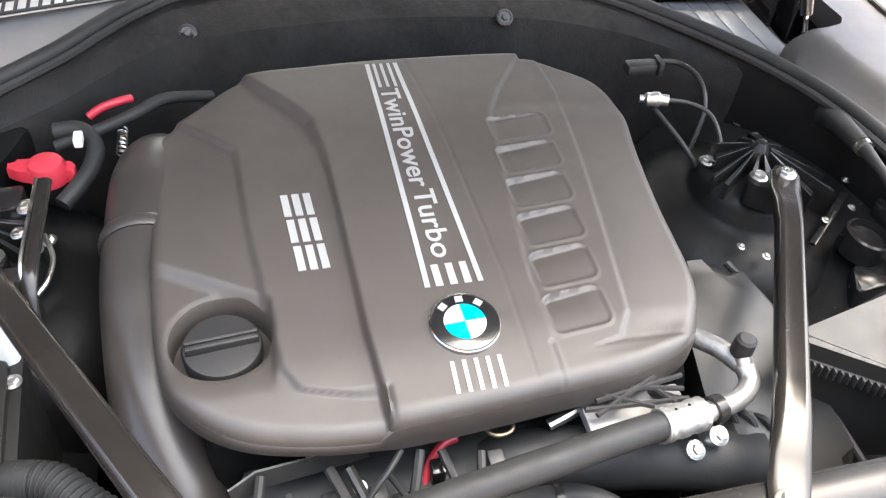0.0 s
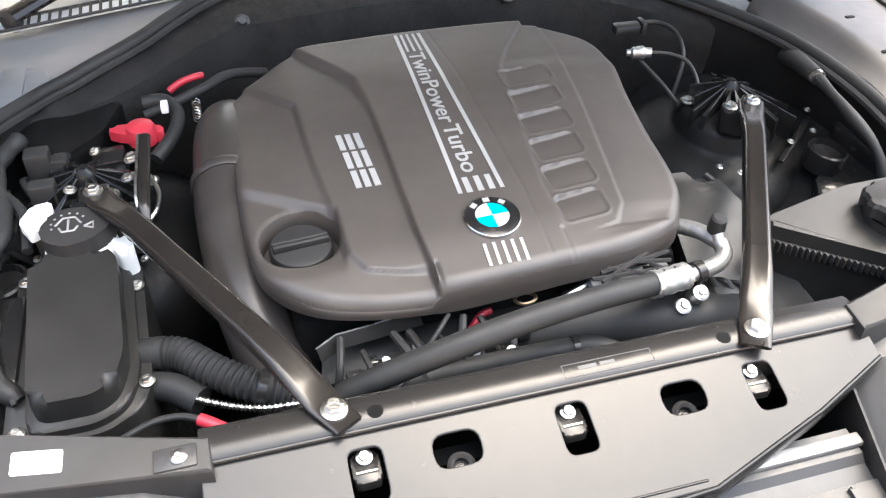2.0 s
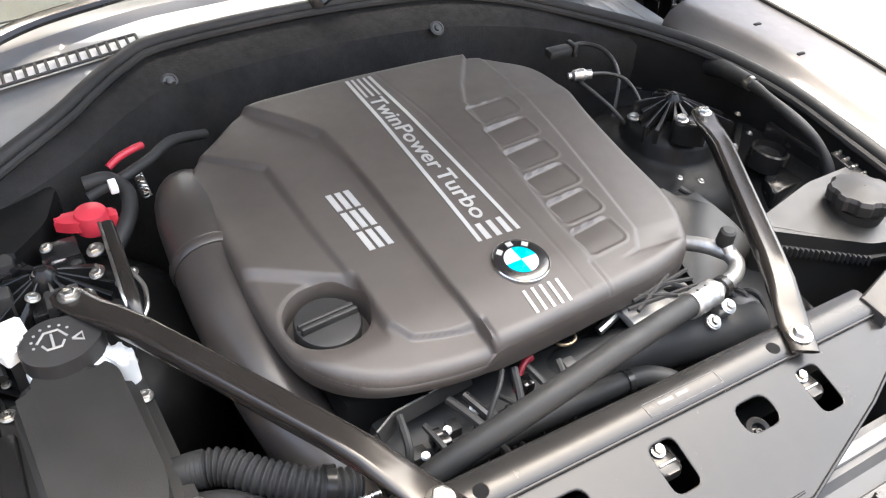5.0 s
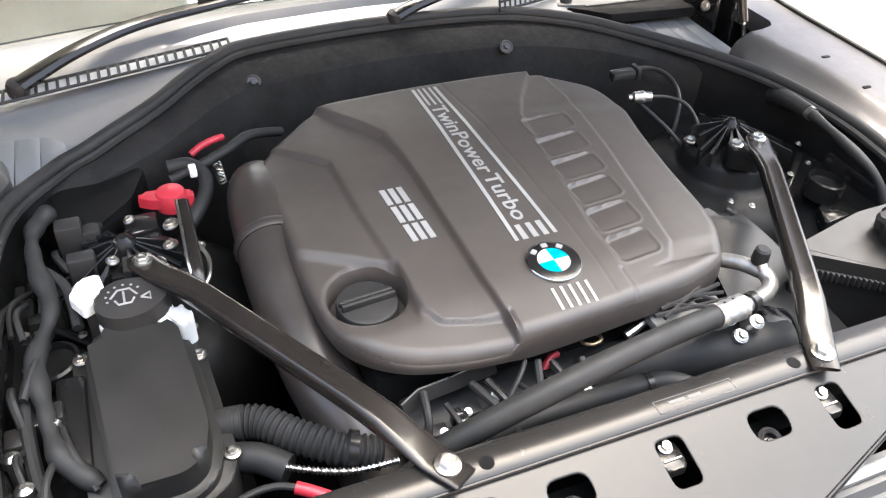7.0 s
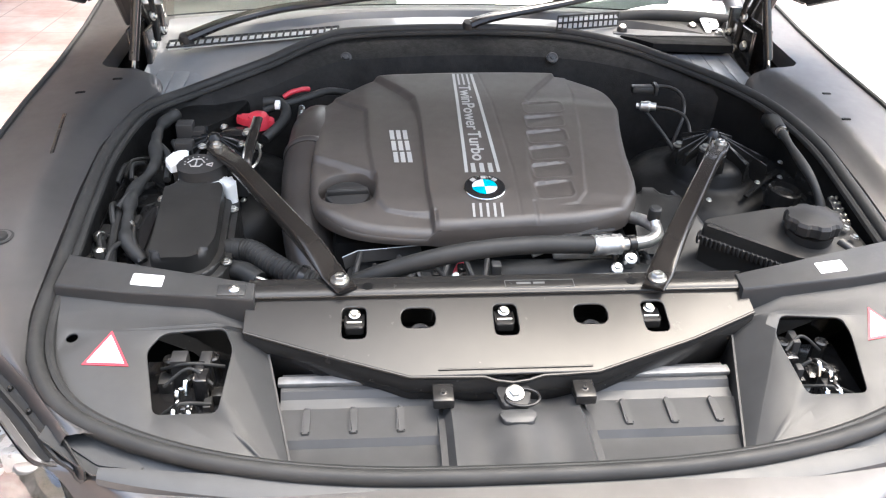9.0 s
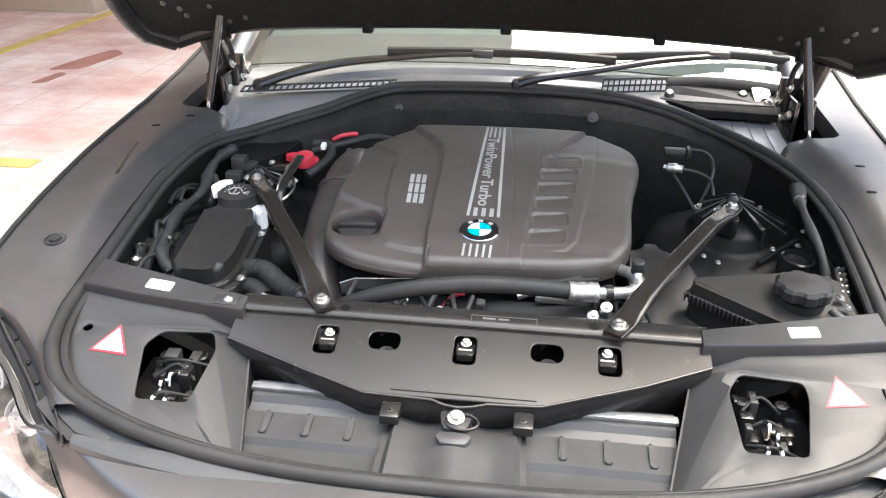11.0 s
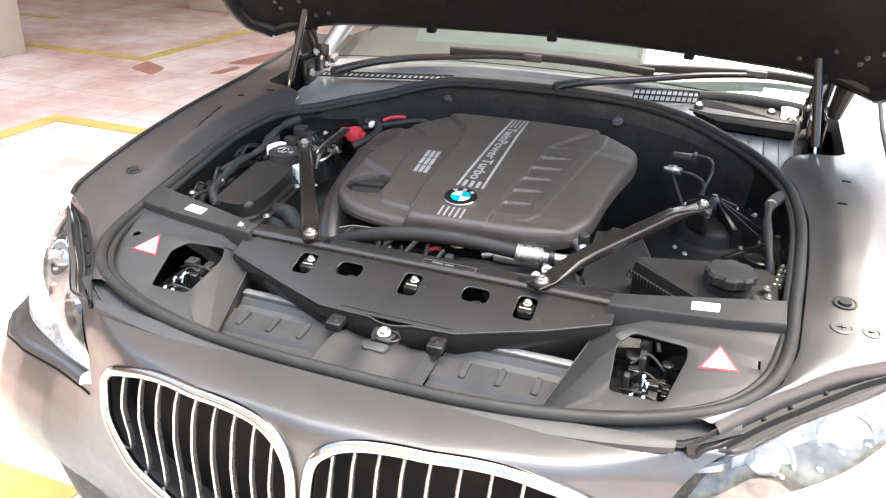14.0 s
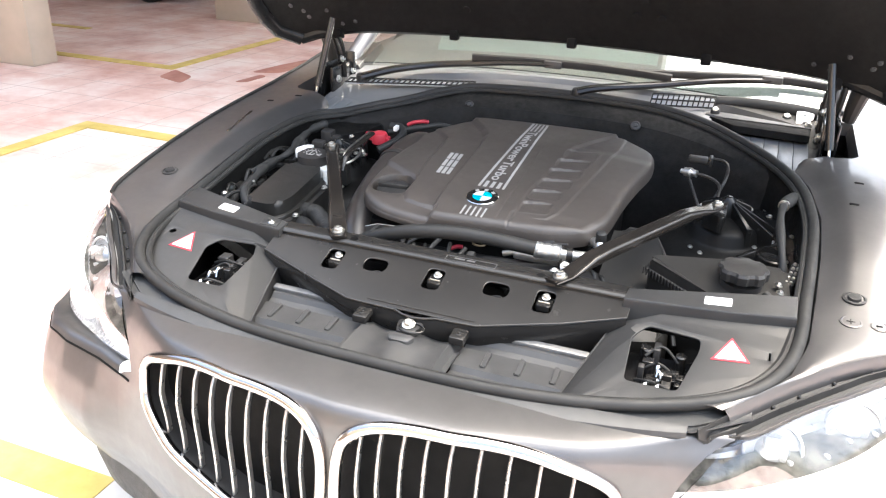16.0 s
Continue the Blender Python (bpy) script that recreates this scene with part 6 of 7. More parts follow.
foam = thing("foam_hose", up(0.66, 0.45, -0.06), "black foam-wrapped hose along the bay wall", "hose")
part("sleeve", tube([up(0.668, 0.606, -0.011), up(0.659, 0.572, 0.002), up(0.646, 0.530, 0.014), up(0.636, 0.490, 0.023)], lambda t: 0.019 - 0.006 * t, 14), RUBBER, foam)
part("tail", tube([up(0.638, 0.498, 0.022), up(0.632, 0.455, 0.024), up(0.632, 0.400, 0.018), up(0.640, 0.335, 0.000), up(0.650, 0.305, -0.035), up(0.652, 0.295, -0.070)], lambda t: 0.0085 + 0.0012 * math.sin(17 * t), 12), RUBBER, foam)
part("tie", tube([up(0.6365, 0.490, 0.023), up(0.6355, 0.481, 0.0235)], 0.0125, 14), STEEL, foam, "bright clip")
row = thing("clip_row", up(0.667, 0.27, -0.05), "double row of small bright metal clips on the bay wall", "clip row")
part("strip", raised(prism(rounded([(0.650, 0.228), (0.668, 0.226), (0.684, 0.316), (0.666, 0.320)], 0.004), -0.055, -0.021, 0.002)), PLASTIC, row)
for k in range(5):
    for d in (0.0, 0.009):
        a, b = 0.655 + 0.0155 * k / 4 + d, 0.234 + 0.078 * k / 4
        part("bead", lathe([(0.0034, -0.003), (0.0038, 0.002), (0.0026, 0.005), (0, 0.006)], up(a, b, -0.021), (0.1, -0.2, 1), 12), STEEL, row)
pipe("bay_cable", ((0.690, 0.42, -0.05), (0.694, 0.34, -0.035), (0.690, 0.27, -0.045), (0.682, 0.19, -0.05), (0.67, 0.14, -0.09)), 0.006, RUBBER, "thin black cable clipped to the bay wall", "cable")
part("inner_rail", raised(prism([(0.665, 0.13), (0.695, 0.13), (0.705, 0.30), (0.70, 0.46), (0.675, 0.46), (0.682, 0.30)], -0.10, -0.045, 0.006)), GLOSSBLACK, car, "black flange of the inner wing")
part("inner_rail", raised(prism([(-0.665, 0.13), (-0.682, 0.30), (-0.675, 0.46), (-0.70, 0.46), (-0.705, 0.30), (-0.695, 0.13)], -0.10, -0.045, 0.006)), GLOSSBLACK, car, "black flange of the inner wing")
for s in (-1, 1):
    part("inner_wing", sheet([[up(s * x, y, h) for x, h in ((0.705, -0.06), (0.66, -0.085), (0.58, -0.12), (0.50, -0.16), (0.42, -0.26))] for y in np.linspace(0.10, 0.80, 12)]), BAYBLACK, car, "glossy black inner wing")
    rnd = random.Random(21 + s)
    for k in range(6):
        y, x = rnd.uniform(0.15, 0.75), rnd.uniform(0.60, 0.69)
        part("wing_screw", hexbolt(up(s * x, y, along([(0.58, -0.12), (0.66, -0.085), (0.705, -0.06)], x)), 0.006, (0, 0, 1)), STEEL, car)

# ---------- engine bay, the side of the washer filler ----------
ebox = thing("control_box", up(-0.53, 0.27, -0.12), "black plastic control unit box with a screwed lid", "control box")
part("base", raised(prism(rounded([(-0.605, 0.40), (-0.452, 0.395), (-0.440, 0.190), (-0.452, 0.155), (-0.490, 0.132), (-0.598, 0.132)][::-1], 0.014), -0.30, -0.052, 0.004)), BOXBLACK, ebox)
part("lid_flange", raised(prism(rounded([(-0.590, 0.392), (-0.484, 0.394), (-0.462, 0.372), (-0.452, 0.200), (-0.466, 0.156), (-0.496, 0.138), (-0.572, 0.138)][::-1], 0.020), -0.060, -0.042, 0.005, 2)), BOXBLACK, ebox)
part("lid", raised(prism(rounded([(-0.581, 0.385), (-0.494, 0.388), (-0.474, 0.366), (-0.463, 0.205), (-0.474, 0.165), (-0.496, 0.150), (-0.564, 0.150)][::-1], 0.022), -0.050, -0.010, 0.014, 4)), BOXBLACK, ebox, "raised black lid")
for x, y in ((-0.457, 0.347), (-0.446, 0.190), (-0.584, 0.150), (-0.594, 0.385)):
    part("lid_screw", hexbolt(up(x, y, -0.050), 0.0065, (0, -0.1, 1)), STEEL, ebox, "zinc screw")
part("side_plug", raised(block(-0.625, -0.590, 0.22, 0.36, -0.13, -0.045, 0.006)), GLOSSBLACK, ebox)

washer = thing("washer_filler", up(-0.53, 0.39, -0.1), "white washer bottle neck with a black flip cap", "washer filler")
part("neck", lathe([(0.030, -0.20), (0.034, -0.06), (0.044, -0.040), (0.046, -0.024), (0.044, -0.016), (0.030, -0.013)], up(-0.518, 0.402, 0.0), (0.05, -SLOPE, 1), 28), WHITE, washer, "white plastic filler neck")
CAPX, CAPY = -0.525, 0.412
lid = part("cap", raised(prism(rounded([(CAPX + x, CAPY + y) for x, y in ((-0.044, 0.010), (-0.034, -0.026), (-0.010, -0.040), (0.022, -0.036), (0.046, -0.014), (0.052, 0.010), (0.030, 0.028), (-0.012, 0.036))], 0.020, 6), -0.018, 0.009, 0.006, 3)), PLASTIC, washer, "black flip cap with a pale symbol")
for pts in (((-0.020, 0.0), (-0.011, 0.013), (0.004, 0.013), (0.012, 0.0)), ((-0.015, -0.005), (-0.011, -0.013), (0.004, -0.013), (0.008, -0.005)), ((-0.004, -0.012), (-0.004, 0.009)), ((0.016, -0.007), (0.027, -0.001), (0.027, -0.013), (0.016, -0.007))):
    part("symbol", tube([up(CAPX + x, CAPY + y, 0.0093) for x, y in pts], 0.0015, 6, smooth=False), SILVER, lid)
for k in range(7):
    a = radians(200 - 28 * k)
    part("symbol", lathe([(0.0017, -0.001), (0.0017, 0.0004), (0, 0.0005)], up(CAPX - 0.004 + 0.021 * math.cos(a), CAPY + 0.002 + 0.020 * math.sin(a), 0.0092), (0, -SLOPE, 1), 8), SILVER, lid)
part("tab", raised(prism(rounded([(-0.594, 0.440), (-0.578, 0.412), (-0.564, 0.420), (-0.566, 0.432), (-0.550, 0.440), (-0.556, 0.474), (-0.580, 0.470)], 0.004), -0.012, 0.002, 0.003)), WHITE, washer, "white plastic tab")
part("overflow", raised(prism(rounded([(-0.490, 0.398), (-0.470, 0.368), (-0.452, 0.374), (-0.456, 0.396), (-0.472, 0.408)], 0.008), -0.06, -0.014, 0.008, 3)), WHITE, washer)

intake = thing("intake_duct", up(-0.34, 0.5, -0.15), "large dark brown plastic intake duct beside the engine cover", "duct")
path = [(-0.292, 0.690, -0.075), (-0.312, 0.660, -0.045), (-0.322, 0.610, -0.036), (-0.325, 0.540, -0.038), (-0.328, 0.470, -0.048), (-0.326, 0.400, -0.060), (-0.318, 0.310, -0.080), (-0.300, 0.230, -0.115), (-0.275, 0.16, -0.17)]
part("pipe", tube([up(*p) for p in path], lambda t: 0.042 + 0.008 * math.sin(math.pi * t), 28), BROWNDUCT, intake)
part("collar", tube([up(-0.326, 0.522, -0.040), up(-0.326, 0.514, -0.041), up(-0.326, 0.504, -0.042)], lambda t: 0.0525 + 0.002 * math.sin(math.pi * t), 28, 4), BROWNDUCT, intake, "raised collar ring")

harness = thing("wiring_harness", up(-0.63, 0.4, -0.08), "taped black wiring harness along the bay side", "wiring")
part("trunk", tube([up(-0.610, 0.640, -0.005), up(-0.634, 0.600, -0.010), up(-0.632, 0.53, -0.012), up(-0.618, 0.450, -0.018), up(-0.640, 0.370, -0.024), up(-0.632, 0.300, -0.028), up(-0.620, 0.235, -0.034), up(-0.585, 0.195, -0.05)], lambda t: 0.0115 + 0.0022 * math.sin(t * 23) + 0.0012 * math.sin(t * 61), 12, 14), RUBBER, harness)
part("branch", tube([up(-0.640, 0.370, -0.028), up(-0.655, 0.32, -0.04), up(-0.650, 0.24, -0.055), up(-0.635, 0.17, -0.07)], 0.009, 10), RUBBER, harness)
part("branch", tube([up(-0.632, 0.53, -0.012), up(-0.60, 0.49, -0.02), up(-0.59, 0.42, -0.03)], 0.007, 10), RUBBER, harness)
for x, y in ((-0.655, 0.20), (-0.640, 0.155), (-0.668, 0.245)):
    part("stud", lathe([(0.008, -0.04), (0.008, 0.0), (0.011, 0.002), (0.010, 0.012), (0.004, 0.016)], up(x, y, -0.04), (0, 0, 1), 10), STEEL, harness, "zinc stud")

rnd = random.Random(31)
for k in range(14):
    x, y = rnd.uniform(-0.675, -0.60), rnd.uniform(0.16, 0.62)
    a = up(x, y, rnd.uniform(-0.06, -0.03))
    b = a + Vector((rnd.uniform(-0.03, 0.03), rnd.uniform(-0.11, -0.05), rnd.uniform(-0.02, 0.01)))
    part("wire", tube([a, a.lerp(b, 0.5) + Vector((rnd.uniform(-0.015, 0.015), 0, 0.014)), b], rnd.uniform(0.003, 0.006), 8), RUBBER if k % 3 else BOXBLACK, harness)
for k in range(11):
    x, y = rnd.uniform(-0.672, -0.612), rnd.uniform(0.18, 0.60)
    w, l, h = rnd.uniform(0.006, 0.014), rnd.uniform(0.008, 0.020), rnd.uniform(-0.055, -0.030)
    part("plug", raised(block(x - w, x + w, y - l, y + l, h - 0.05, h, 0.003)), (BOXBLACK, GLOSSBLACK, BOXBLACK, PLASTIC)[k % 4], harness)
for x, y, h in ((-0.640, 0.565, -0.03), (-0.652, 0.43, -0.035), (-0.606, 0.50, -0.03), (-0.622, 0.275, -0.03)):
    part("clamp", joined(block(x - 0.006, x + 0.006, y - 0.003, y + 0.003, LEVEL + SLOPE * y + h - 0.01, LEVEL + SLOPE * y + h + 0.004, 0.001), hexbolt(up(x, y, h + 0.003), 0.004)), STEEL, harness, "small bright clamp")

loose = thing("fuel_hose", up(-0.42, 0.13, -0.06), "thin black hose with a red plastic end piece", "hose")
part("hose", tube([up(-0.545, 0.098, -0.075), up(-0.490, 0.112, -0.055), up(-0.445, 0.128, -0.048), up(-0.412, 0.130, -0.048), up(-0.388, 0.121, -0.050)], 0.0042, 10), RUBBER, loose)
part("red_end", tube([up(-0.391, 0.1225, -0.050), up(-0.378, 0.114, -0.051), up(-0.360, 0.101, -0.053)], 0.0075, 14), RED, loose, "short red plastic sleeve")

bellows = thing("bellows_hose", up(-0.36, 0.18, -0.1), "ribbed black rubber bellows hose", "hose")
part("bellows", tube([up(-0.440, 0.238, -0.060), up(-0.408, 0.226, -0.056), up(-0.372, 0.192, -0.056), up(-0.330, 0.162, -0.060), up(-0.285, 0.150, -0.072)], lambda t: 0.0195 + 0.0018 * math.cos(t * 2 * math.pi * 24), 16, 60), RUBBER, bellows)
part("cuff", tube([up(-0.462, 0.242, -0.064), up(-0.440, 0.238, -0.060), up(-0.425, 0.234, -0.058)], 0.021, 16), RUBBER, bellows)
part("clamp", tube([up(-0.322, 0.159, -0.061), up(-0.312, 0.156, -0.063)], 0.024, 18), SATIN, bellows, "black hose clamp")
small = thing("feed_hose", up(-0.40, 0.17, -0.12), "black hose with a braided steel wire", "hose")
part("hose", tube([up(-0.455, 0.205, -0.075), up(-0.420, 0.190, -0.070), up(-0.390, 0.165, -0.072)], 0.018, 14), RUBBER, small)
part("wire", tube([up(-0.395, 0.160, -0.060), up(-0.360, 0.140, -0.058), up(-0.320, 0.128, -0.060), up(-0.270, 0.128, -0.065)], lambda t: 0.0038 + 0.0012 * math.cos(t * 160), 8, 30), STEEL, small, "braided steel wire")

red = thing("jump_terminal", up(-0.45, 0.645, -0.06), "red plastic cap over the jump-start terminal", "terminal")
part("dome", lathe([(0.023, -0.02), (0.0235, 0.0), (0.020, 0.008), (0.010, 0.011), (0, 0.012)], up(-0.445, 0.650, -0.022), (0, -SLOPE, 1), 22), RED, red)
part("lug", raised(prism(rounded([(-0.494, 0.652), (-0.476, 0.640), (-0.440, 0.628), (-0.445, 0.664), (-0.486, 0.664)], 0.006), -0.034, -0.018, 0.005)), RED, red)
part("lug", raised(prism(rounded([(-0.430, 0.644), (-0.412, 0.640), (-0.412, 0.658), (-0.430, 0.664)], 0.004), -0.042, -0.024, 0.004)), RED, red)
pipe("starter_cable", ((-0.428, 0.606, -0.046), (-0.408, 0.630, -0.038), (-0.393, 0.660, -0.032), (-0.390, 0.690, -0.024), (-0.408, 0.714, -0.017), (-0.440, 0.716, -0.018)), 0.0115, RUBBER, "thick black cable by the red terminal", "cable")
pipe("red_cable", ((-0.400, 0.745, -0.020), (-0.382, 0.752, -0.012), (-0.358, 0.762, -0.010), (-0.345, 0.772, -0.014)), 0.0058, RED, "short red battery cable", "cable")
pipe("vacuum_hose", ((-0.440, 0.700, -0.030), (-0.390, 0.712, -0.020), (-0.345, 0.735, -0.016), (-0.300, 0.775, -0.02), (-0.24, 0.82, -0.05)), 0.0085, RUBBER, "thin black vacuum hose", "hose")
tagged(part("cable_tag", raised(block(-0.411, -0.400, 0.668, 0.688, -0.012, 0.001, 0.002)), WHITE), "white tag on the battery cable", "tag")
tagged(part("spring_clip", tube([up(-0.362 + 0.0065 * math.cos(k * 1.1), 0.700 + 0.0015 * k, -0.05 + 0.0065 * math.sin(k * 1.1)) for k in range(40)], 0.0014, 6, 2), STEEL), "small coiled steel spring by the cable", "spring")
rear = thing("rear_brace", up(-0.443, 0.50, -0.02), "short bright-edged steel brace behind the washer filler", "brace")
part("bar", tube([up(-0.433, 0.580, 0.012), up(-0.434, 0.52, 0.012), up(-0.436, 0.45, 0.008), up(-0.438, 0.42, -0.006), up(-0.438, 0.405, -0.024)], 0.0090, 12, flat=0.6), BRACE, rear)
part("edge", tube([up(-0.441, 0.580, 0.016), up(-0.443, 0.51, 0.016), up(-0.445, 0.45, 0.012), up(-0.444, 0.425, -0.004)], 0.0022, 8), STEEL, rear, "bright worn edge")
part("clip", tube([up(-0.428, 0.50, 0.002), up(-0.418, 0.47, -0.004), up(-0.422, 0.44, -0.008), up(-0.432, 0.425, -0.012)], 0.003, 8), STEEL, rear)
tagged(part("partition", raised(prism(rounded([(-0.640, 0.660), (-0.560, 0.600), (-0.500, 0.660), (-0.470, 0.745), (-0.540, 0.790), (-0.610, 0.740)], 0.02), -0.30, -0.022, 0.014, 3)), BAYWALL), "black plastic partition cover at the bay's rear", "cover")
rnd = random.Random(8)
for k in range(12):
    x, y = rnd.uniform(-0.60, -0.45), rnd.uniform(0.44, 0.62)
    w, l = rnd.uniform(0.010, 0.026), rnd.uniform(0.010, 0.030)
    tagged(part("relay", raised(block(x - w, x + w, y - l, y + l, -0.09, rnd.uniform(-0.035, -0.008), 0.004)), PLASTIC if k % 2 else GLOSSBLACK), "small black relay or plug beside the strut tower", "relay", "relays and plugs")
for k in range(8):
    x, y = rnd.uniform(-0.60, -0.42), rnd.uniform(0.46, 0.66)
    tagged(part("terminal_bolt", hexbolt(up(x, y, rnd.uniform(-0.02, -0.004)), rnd.uniform(0.005, 0.008), (rnd.uniform(-0.3, 0.3), -0.2, 1)), STEEL), "zinc bolt among the black plugs", "bolt", "terminal bolts")

# ---------- in front of the engine, under the cover's edge ----------
front = thing("engine_accessories", up(0.0, 0.14, -0.2), "dark pipes, plugs and brackets at the engine's front", "engine parts")
part("charge_pipe", tube([up(0.29, 0.115, -0.062), up(0.20, 0.150, -0.070), up(0.10, 0.178, -0.088), up(0.02, 0.195, -0.105), up(-0.05, 0.20, -0.15)], 0.036, 18), RUBBER, front, "wide black charge pipe")
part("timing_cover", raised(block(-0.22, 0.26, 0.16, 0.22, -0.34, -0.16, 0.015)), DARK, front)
part("inlet_cover", raised(prism(rounded([(-0.25, 0.16), (-0.10, 0.135), (-0.09, 0.19), (-0.24, 0.215)], 0.01), -0.14, -0.078, 0.008)), RUBBER, front, "black inlet cover")
rnd = random.Random(17)
for k in range(8):
    x = -0.22 + 0.030 * k + rnd.uniform(-0.008, 0.008)
    a = up(x, rnd.uniform(0.165, 0.185), rnd.uniform(-0.05, -0.03))
    b = up(x + rnd.uniform(-0.035, 0.035), rnd.uniform(0.10, 0.14), rnd.uniform(-0.10, -0.06))
    part("lead", tube([a, a.lerp(b, 0.5) + Vector((0, -0.012, 0.012)), b], rnd.uniform(0.003, 0.006), 8), (RUBBER, BOXBLACK, PLASTIC, SATIN, RUBBER)[k % 5], front)
for k in range(8):
    x = -0.21 + 0.032 * k + rnd.uniform(-0.01, 0.01)
    y, h = rnd.uniform(0.13, 0.18), rnd.uniform(-0.075, -0.045)
    part("plug", raised(block(x - rnd.uniform(0.006, 0.012), x + rnd.uniform(0.006, 0.012), y - 0.009, y + 0.009, h - 0.03, h, 0.003)), (PLASTIC, GLOSSBLACK, PLASTIC, GREYPL)[k % 4], front)
for k in range(26):
    x = rnd.uniform(-0.24, 0.0)
    y, h = rnd.uniform(0.125, 0.172), rnd.uniform(-0.075, -0.042)
    if k % 3 == 0:
        part("screw", hexbolt(up(x, y, h), rnd.uniform(0.003, 0.005), (rnd.uniform(-0.4, 0.4), -0.5, 0.8)), STEEL, front)
    elif k % 3 == 1:
        part("bracket", tube([up(x, y, h), up(x + rnd.uniform(-0.02, 0.02), y - 0.012, h + 0.006), up(x + rnd.uniform(-0.03, 0.03), y - 0.03, h - 0.012)], 0.0024, 6), SATIN, front)
    else:
        part("plug", raised(block(x - 0.007, x + 0.007, y - 0.006, y + 0.006, h - 0.02, h, 0.002)), (BOXBLACK, GREYPL, GLOSSBLACK)[k % 9 // 3], front)
rail = [up(-0.250, 0.175, -0.034), up(-0.224, 0.187, -0.030), up(-0.180, 0.192, -0.030), up(-0.117, 0.202, -0.032)]
part("bracket_rail", sheet([rail, [p + Vector((0.004, -0.004, -0.020)) for p in rail]], 0.002), PLASTIC, front, "black bracket with a bright edge")
part("rail_edge", tube(rail, 0.0013, 6, smooth=False), STEEL, front, "bright cut edge")
part("red_lead", tube([up(-0.020, 0.205, -0.058), up(-0.036, 0.200, -0.058), up(-0.052, 0.188, -0.068), up(-0.062, 0.170, -0.085)], 0.0046, 10), RED, front, "short red lead")
part("black_lead", tube([up(-0.085, 0.178, -0.022), up(-0.100, 0.160, -0.022), up(-0.130, 0.135, -0.040), up(-0.145, 0.11, -0.08)], 0.0032, 8), RUBBER, front)
part("gold_ring", tube([up(0.022 + 0.014 * math.cos(a), 0.194 + 0.009 * math.sin(a), -0.036) for a in np.linspace(0, 2 * math.pi, 13)[:-1]], 0.0024, 8, 3, closed=True), BRASS, front, "brassy ring clip")
part("silver_stub", tube([up(0.078, 0.196, -0.050), up(0.096, 0.199, -0.045), up(0.114, 0.204, -0.042)], 0.0065, 10), STEEL, front, "silver pipe stub")
for x0, y0, x1, y1 in ((0.115, 0.170, 0.190, 0.200), (0.130, 0.192, 0.175, 0.165), (0.150, 0.198, 0.215, 0.180), (0.105, 0.178, 0.215, 0.168), (0.18, 0.20, 0.20, 0.165), (0.120, 0.186, 0.220, 0.196)):
    part("lattice_strut", tube([up(x0, y0, -0.008), up(x1, y1, -0.002)], 0.0030, 6, smooth=False), PLASTIC, front)
part("lattice_plate", raised(block(0.11, 0.225, 0.165, 0.205, -0.040, -0.026, 0.003)), DULLSTRIP, front, "bare aluminium plate behind a black lattice")
part("thermostat", lathe([(0.030, -0.06), (0.030, 0.0), (0.022, 0.010), (0.014, 0.012), (0, 0.012)], up(0.285, 0.145, -0.045), (0.2, -0.2, 1), 18), PLASTIC, front)
for x, y, h in ((0.211, 0.127, -0.028), (0.232, 0.127, -0.010)):
    part("front_bolt", hexbolt(up(x, y, h), 0.0062, (0, -0.5, 0.8)), STEEL, front, "zinc hexagon bolt")
    part("boss", lathe([(0.0105, -0.05), (0.0105, 0.0), (0.008, 0.001)], up(x, y, h - 0.001), (0, -0.5, 0.8), 16), ALU, front)
for k in range(6):
    a = up(0.19 + 0.02 * k, 0.20 - 0.006 * k, -0.03 - 0.004 * k)
    part("wire_loop", tube([a, a + Vector((0.018, -0.025, 0.012)), a + Vector((0.03, -0.05, -0.03))], 0.0045, 8), RUBBER if k % 2 else PLASTIC, front)

# ---------- small marks on the wings ----------
for x, y in ((0.767, 0.150), (-0.791, 0.168)):
    part("buffer_cup", lathe([(0.021, -0.004), (0.021, 0.001), (0.017, 0.002), (0.015, -0.002), (0.0125, -0.002), (0.011, 0.004), (0, 0.005)], up(x, y, wing_h(x, y)), (0, -SLOPE, 1), 28), RUBBER, car, "black rubber bonnet buffer")
part("wing_plug", lathe([(0.019, -0.004), (0.019, 0.0005), (0.016, 0.001), (0.014, -0.0005), (0, 0.0)], up(0.760, 0.081, wing_h(0.760, 0.081)), (0, -SLOPE, 1), 28), PAINT, car, "round plug with a cross slot")
for a in (0.0, math.pi / 2):
    part("cross_slot", tube([up(0.760 - 0.007 * math.cos(a), 0.081 - 0.007 * math.sin(a), wing_h(0.760, 0.081) + 0.0005), up(0.760 + 0.007 * math.cos(a), 0.081 + 0.007 * math.sin(a), wing_h(0.760, 0.081) + 0.0005)], 0.0008, 6, smooth=False), DARK, car)


def wing_patch(name, pts, mat, label="", low=-0.004, high=0.0012):
    """A thin shape let into the top of a wing."""
    bm = prism(rounded(pts, 0.003), low, high, 0.0005)
    for v in bm.verts:
        v.co = up(v.co.x, v.co.y, v.co.z + wing_h(v.co.x, v.co.y))
    return part(name, bm, mat, car, label)


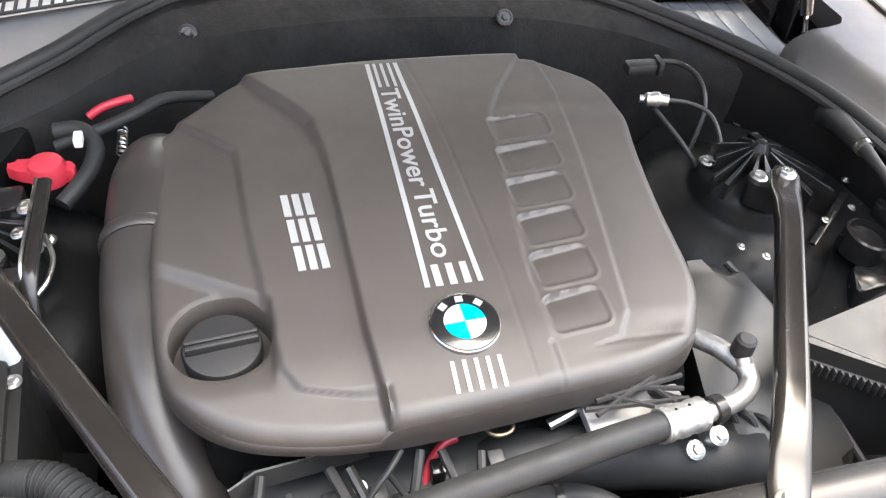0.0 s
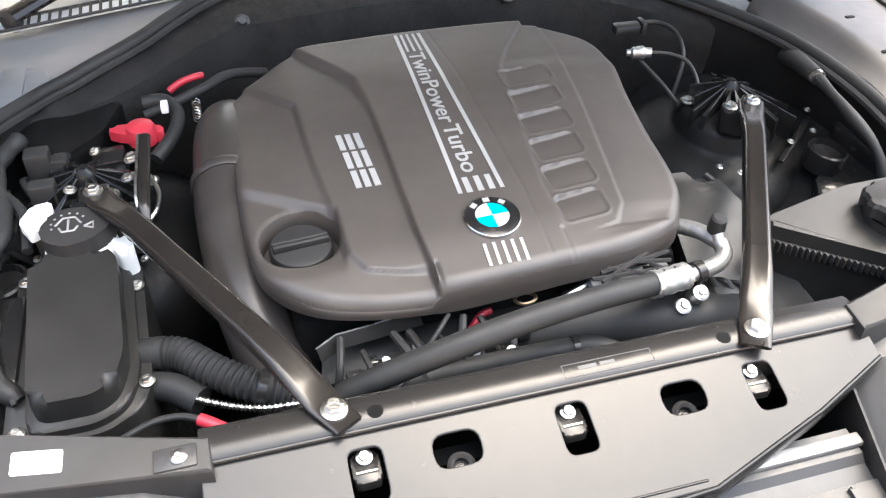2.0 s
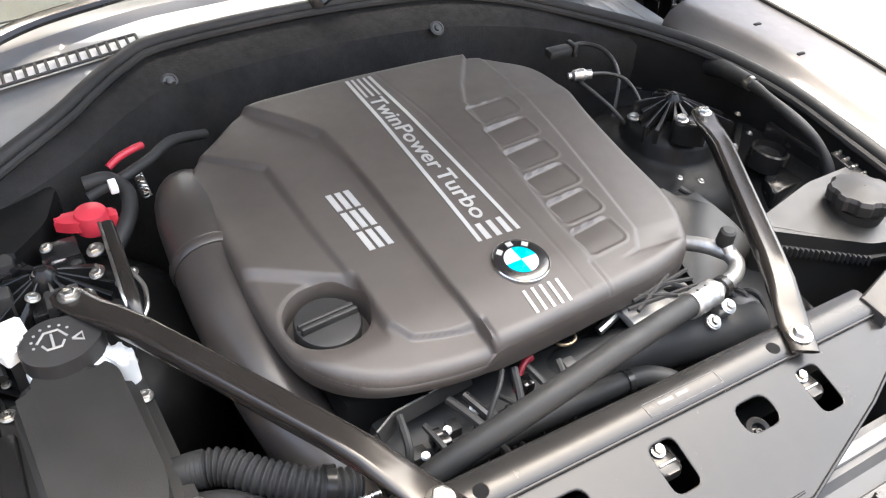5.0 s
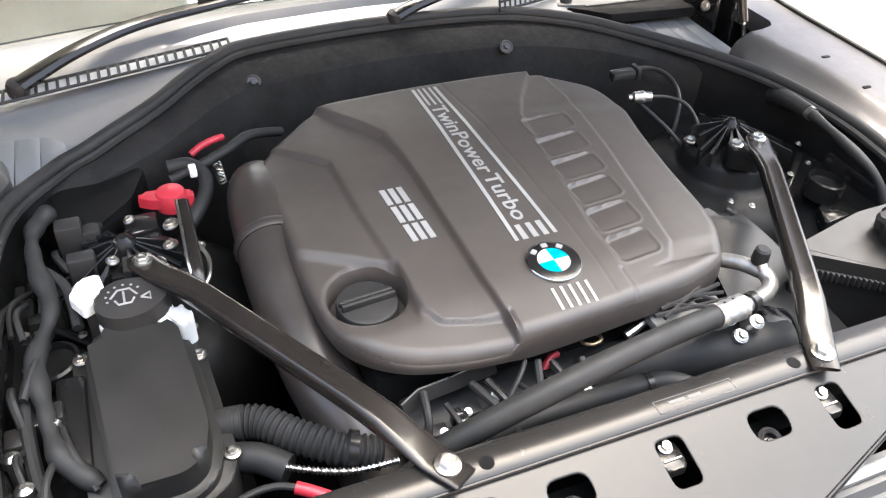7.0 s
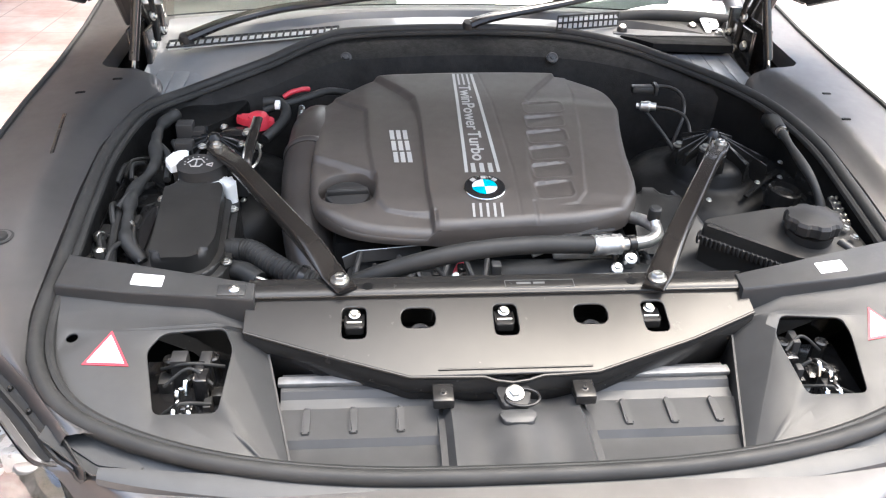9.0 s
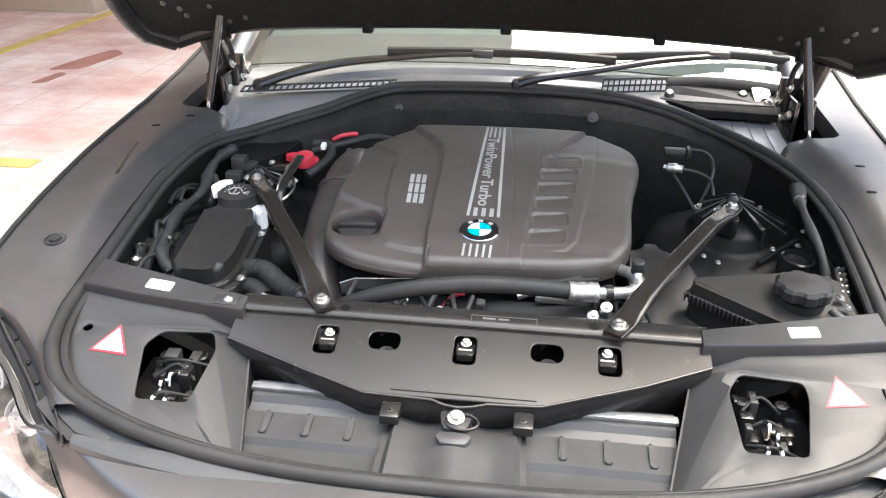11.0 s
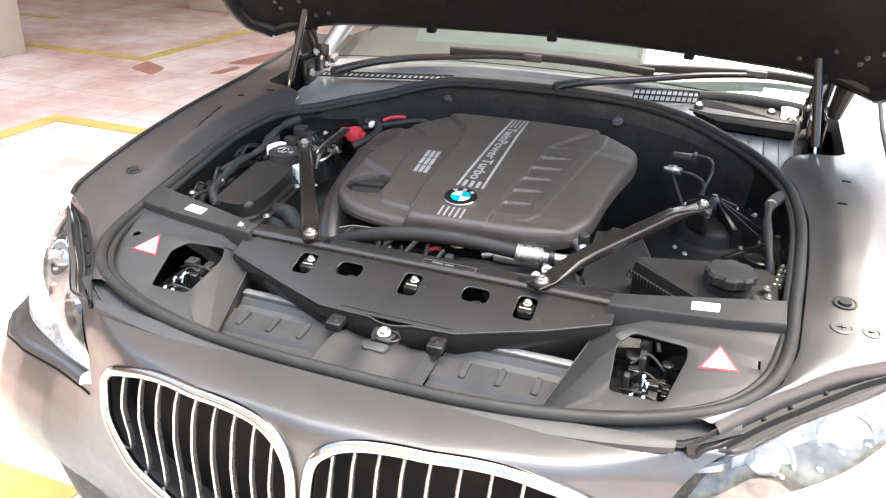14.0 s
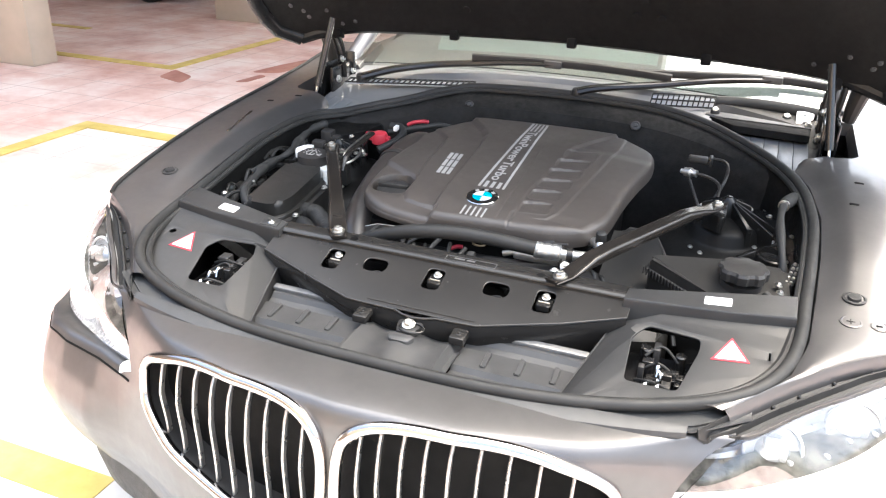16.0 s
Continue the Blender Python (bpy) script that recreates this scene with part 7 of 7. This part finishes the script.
wing_patch("wing_slot", [(-0.805, 0.545), (-0.798, 0.546), (-0.776, 0.398), (-0.783, 0.395)], GLOSSBLACK, "slim dark slot in the wing")
for x, y in ((0.775, 0.50), (0.79, 0.62), (-0.80, 0.64), (-0.74, 0.70)):
    wing_patch("wing_hole", [(x - 0.010, y - 0.004), (x + 0.010, y - 0.002), (x + 0.010, y + 0.005), (x - 0.010, y + 0.004)], DARK)
part("wing_plug", lathe([(0.015, -0.004), (0.015, 0.0005), (0.013, 0.001), (0.011, -0.0005), (0, 0.0)], up(0.806, 0.082, wing_h(0.806, 0.082)), (0, -SLOPE, 1), 28), PAINT, car, "round plug with a slot")
part("plug_slot", tube([up(0.801, 0.082, wing_h(0.801, 0.082) + 0.0005), up(0.811, 0.082, wing_h(0.811, 0.082) + 0.0005)], 0.0012, 6, smooth=False), DARK, car)

# ---------- a parked car beyond the pillars ----------
other = thing("parked_car", (-9.0, 8.7, 0.0), "dark parked car standing in a far bay", "car")
PROFILE = [(-11.2, 0.30), (-11.2, 0.75), (-10.9, 0.92), (-10.2, 0.98), (-9.6, 1.40), (-8.4, 1.42), (-7.7, 1.02), (-6.95, 0.90), (-6.8, 0.62), (-6.85, 0.30)]
bm = bmesh.new()
rows = [[bm.verts.new((x, y, z)) for x, z in PROFILE] for y in (7.85, 7.95, 9.45, 9.55)]
for v in rows[0] + rows[3]:
    v.co.z = 0.3 + (v.co.z - 0.3) * 0.93
for a, b in zip(rows, rows[1:]):
    for k in range(len(PROFILE)):
        bm.faces.new((a[k], a[(k + 1) % len(PROFILE)], b[(k + 1) % len(PROFILE)], b[k]))
bm.faces.new(rows[0])
bm.faces.new(rows[3][::-1])
part("body", bm, GLOSSBLACK, other, "dark painted body")
for x in (-10.4, -7.55):
    for y in (7.92, 9.48):
        tyre = part("wheel", lathe([(0.20, -0.10), (0.29, -0.11), (0.31, -0.08), (0.31, 0.08), (0.29, 0.11), (0.20, 0.10)], (x, y, 0.312), (0, -1, 0), 28), TYRE, other)
        part("rim", lathe([(0.20, -0.05), (0.20, 0.09), (0.05, 0.07), (0, 0.07)], (x, y, 0.312), (0, -1 if y < 8 else 1, 0), 24), ALU, tyre)
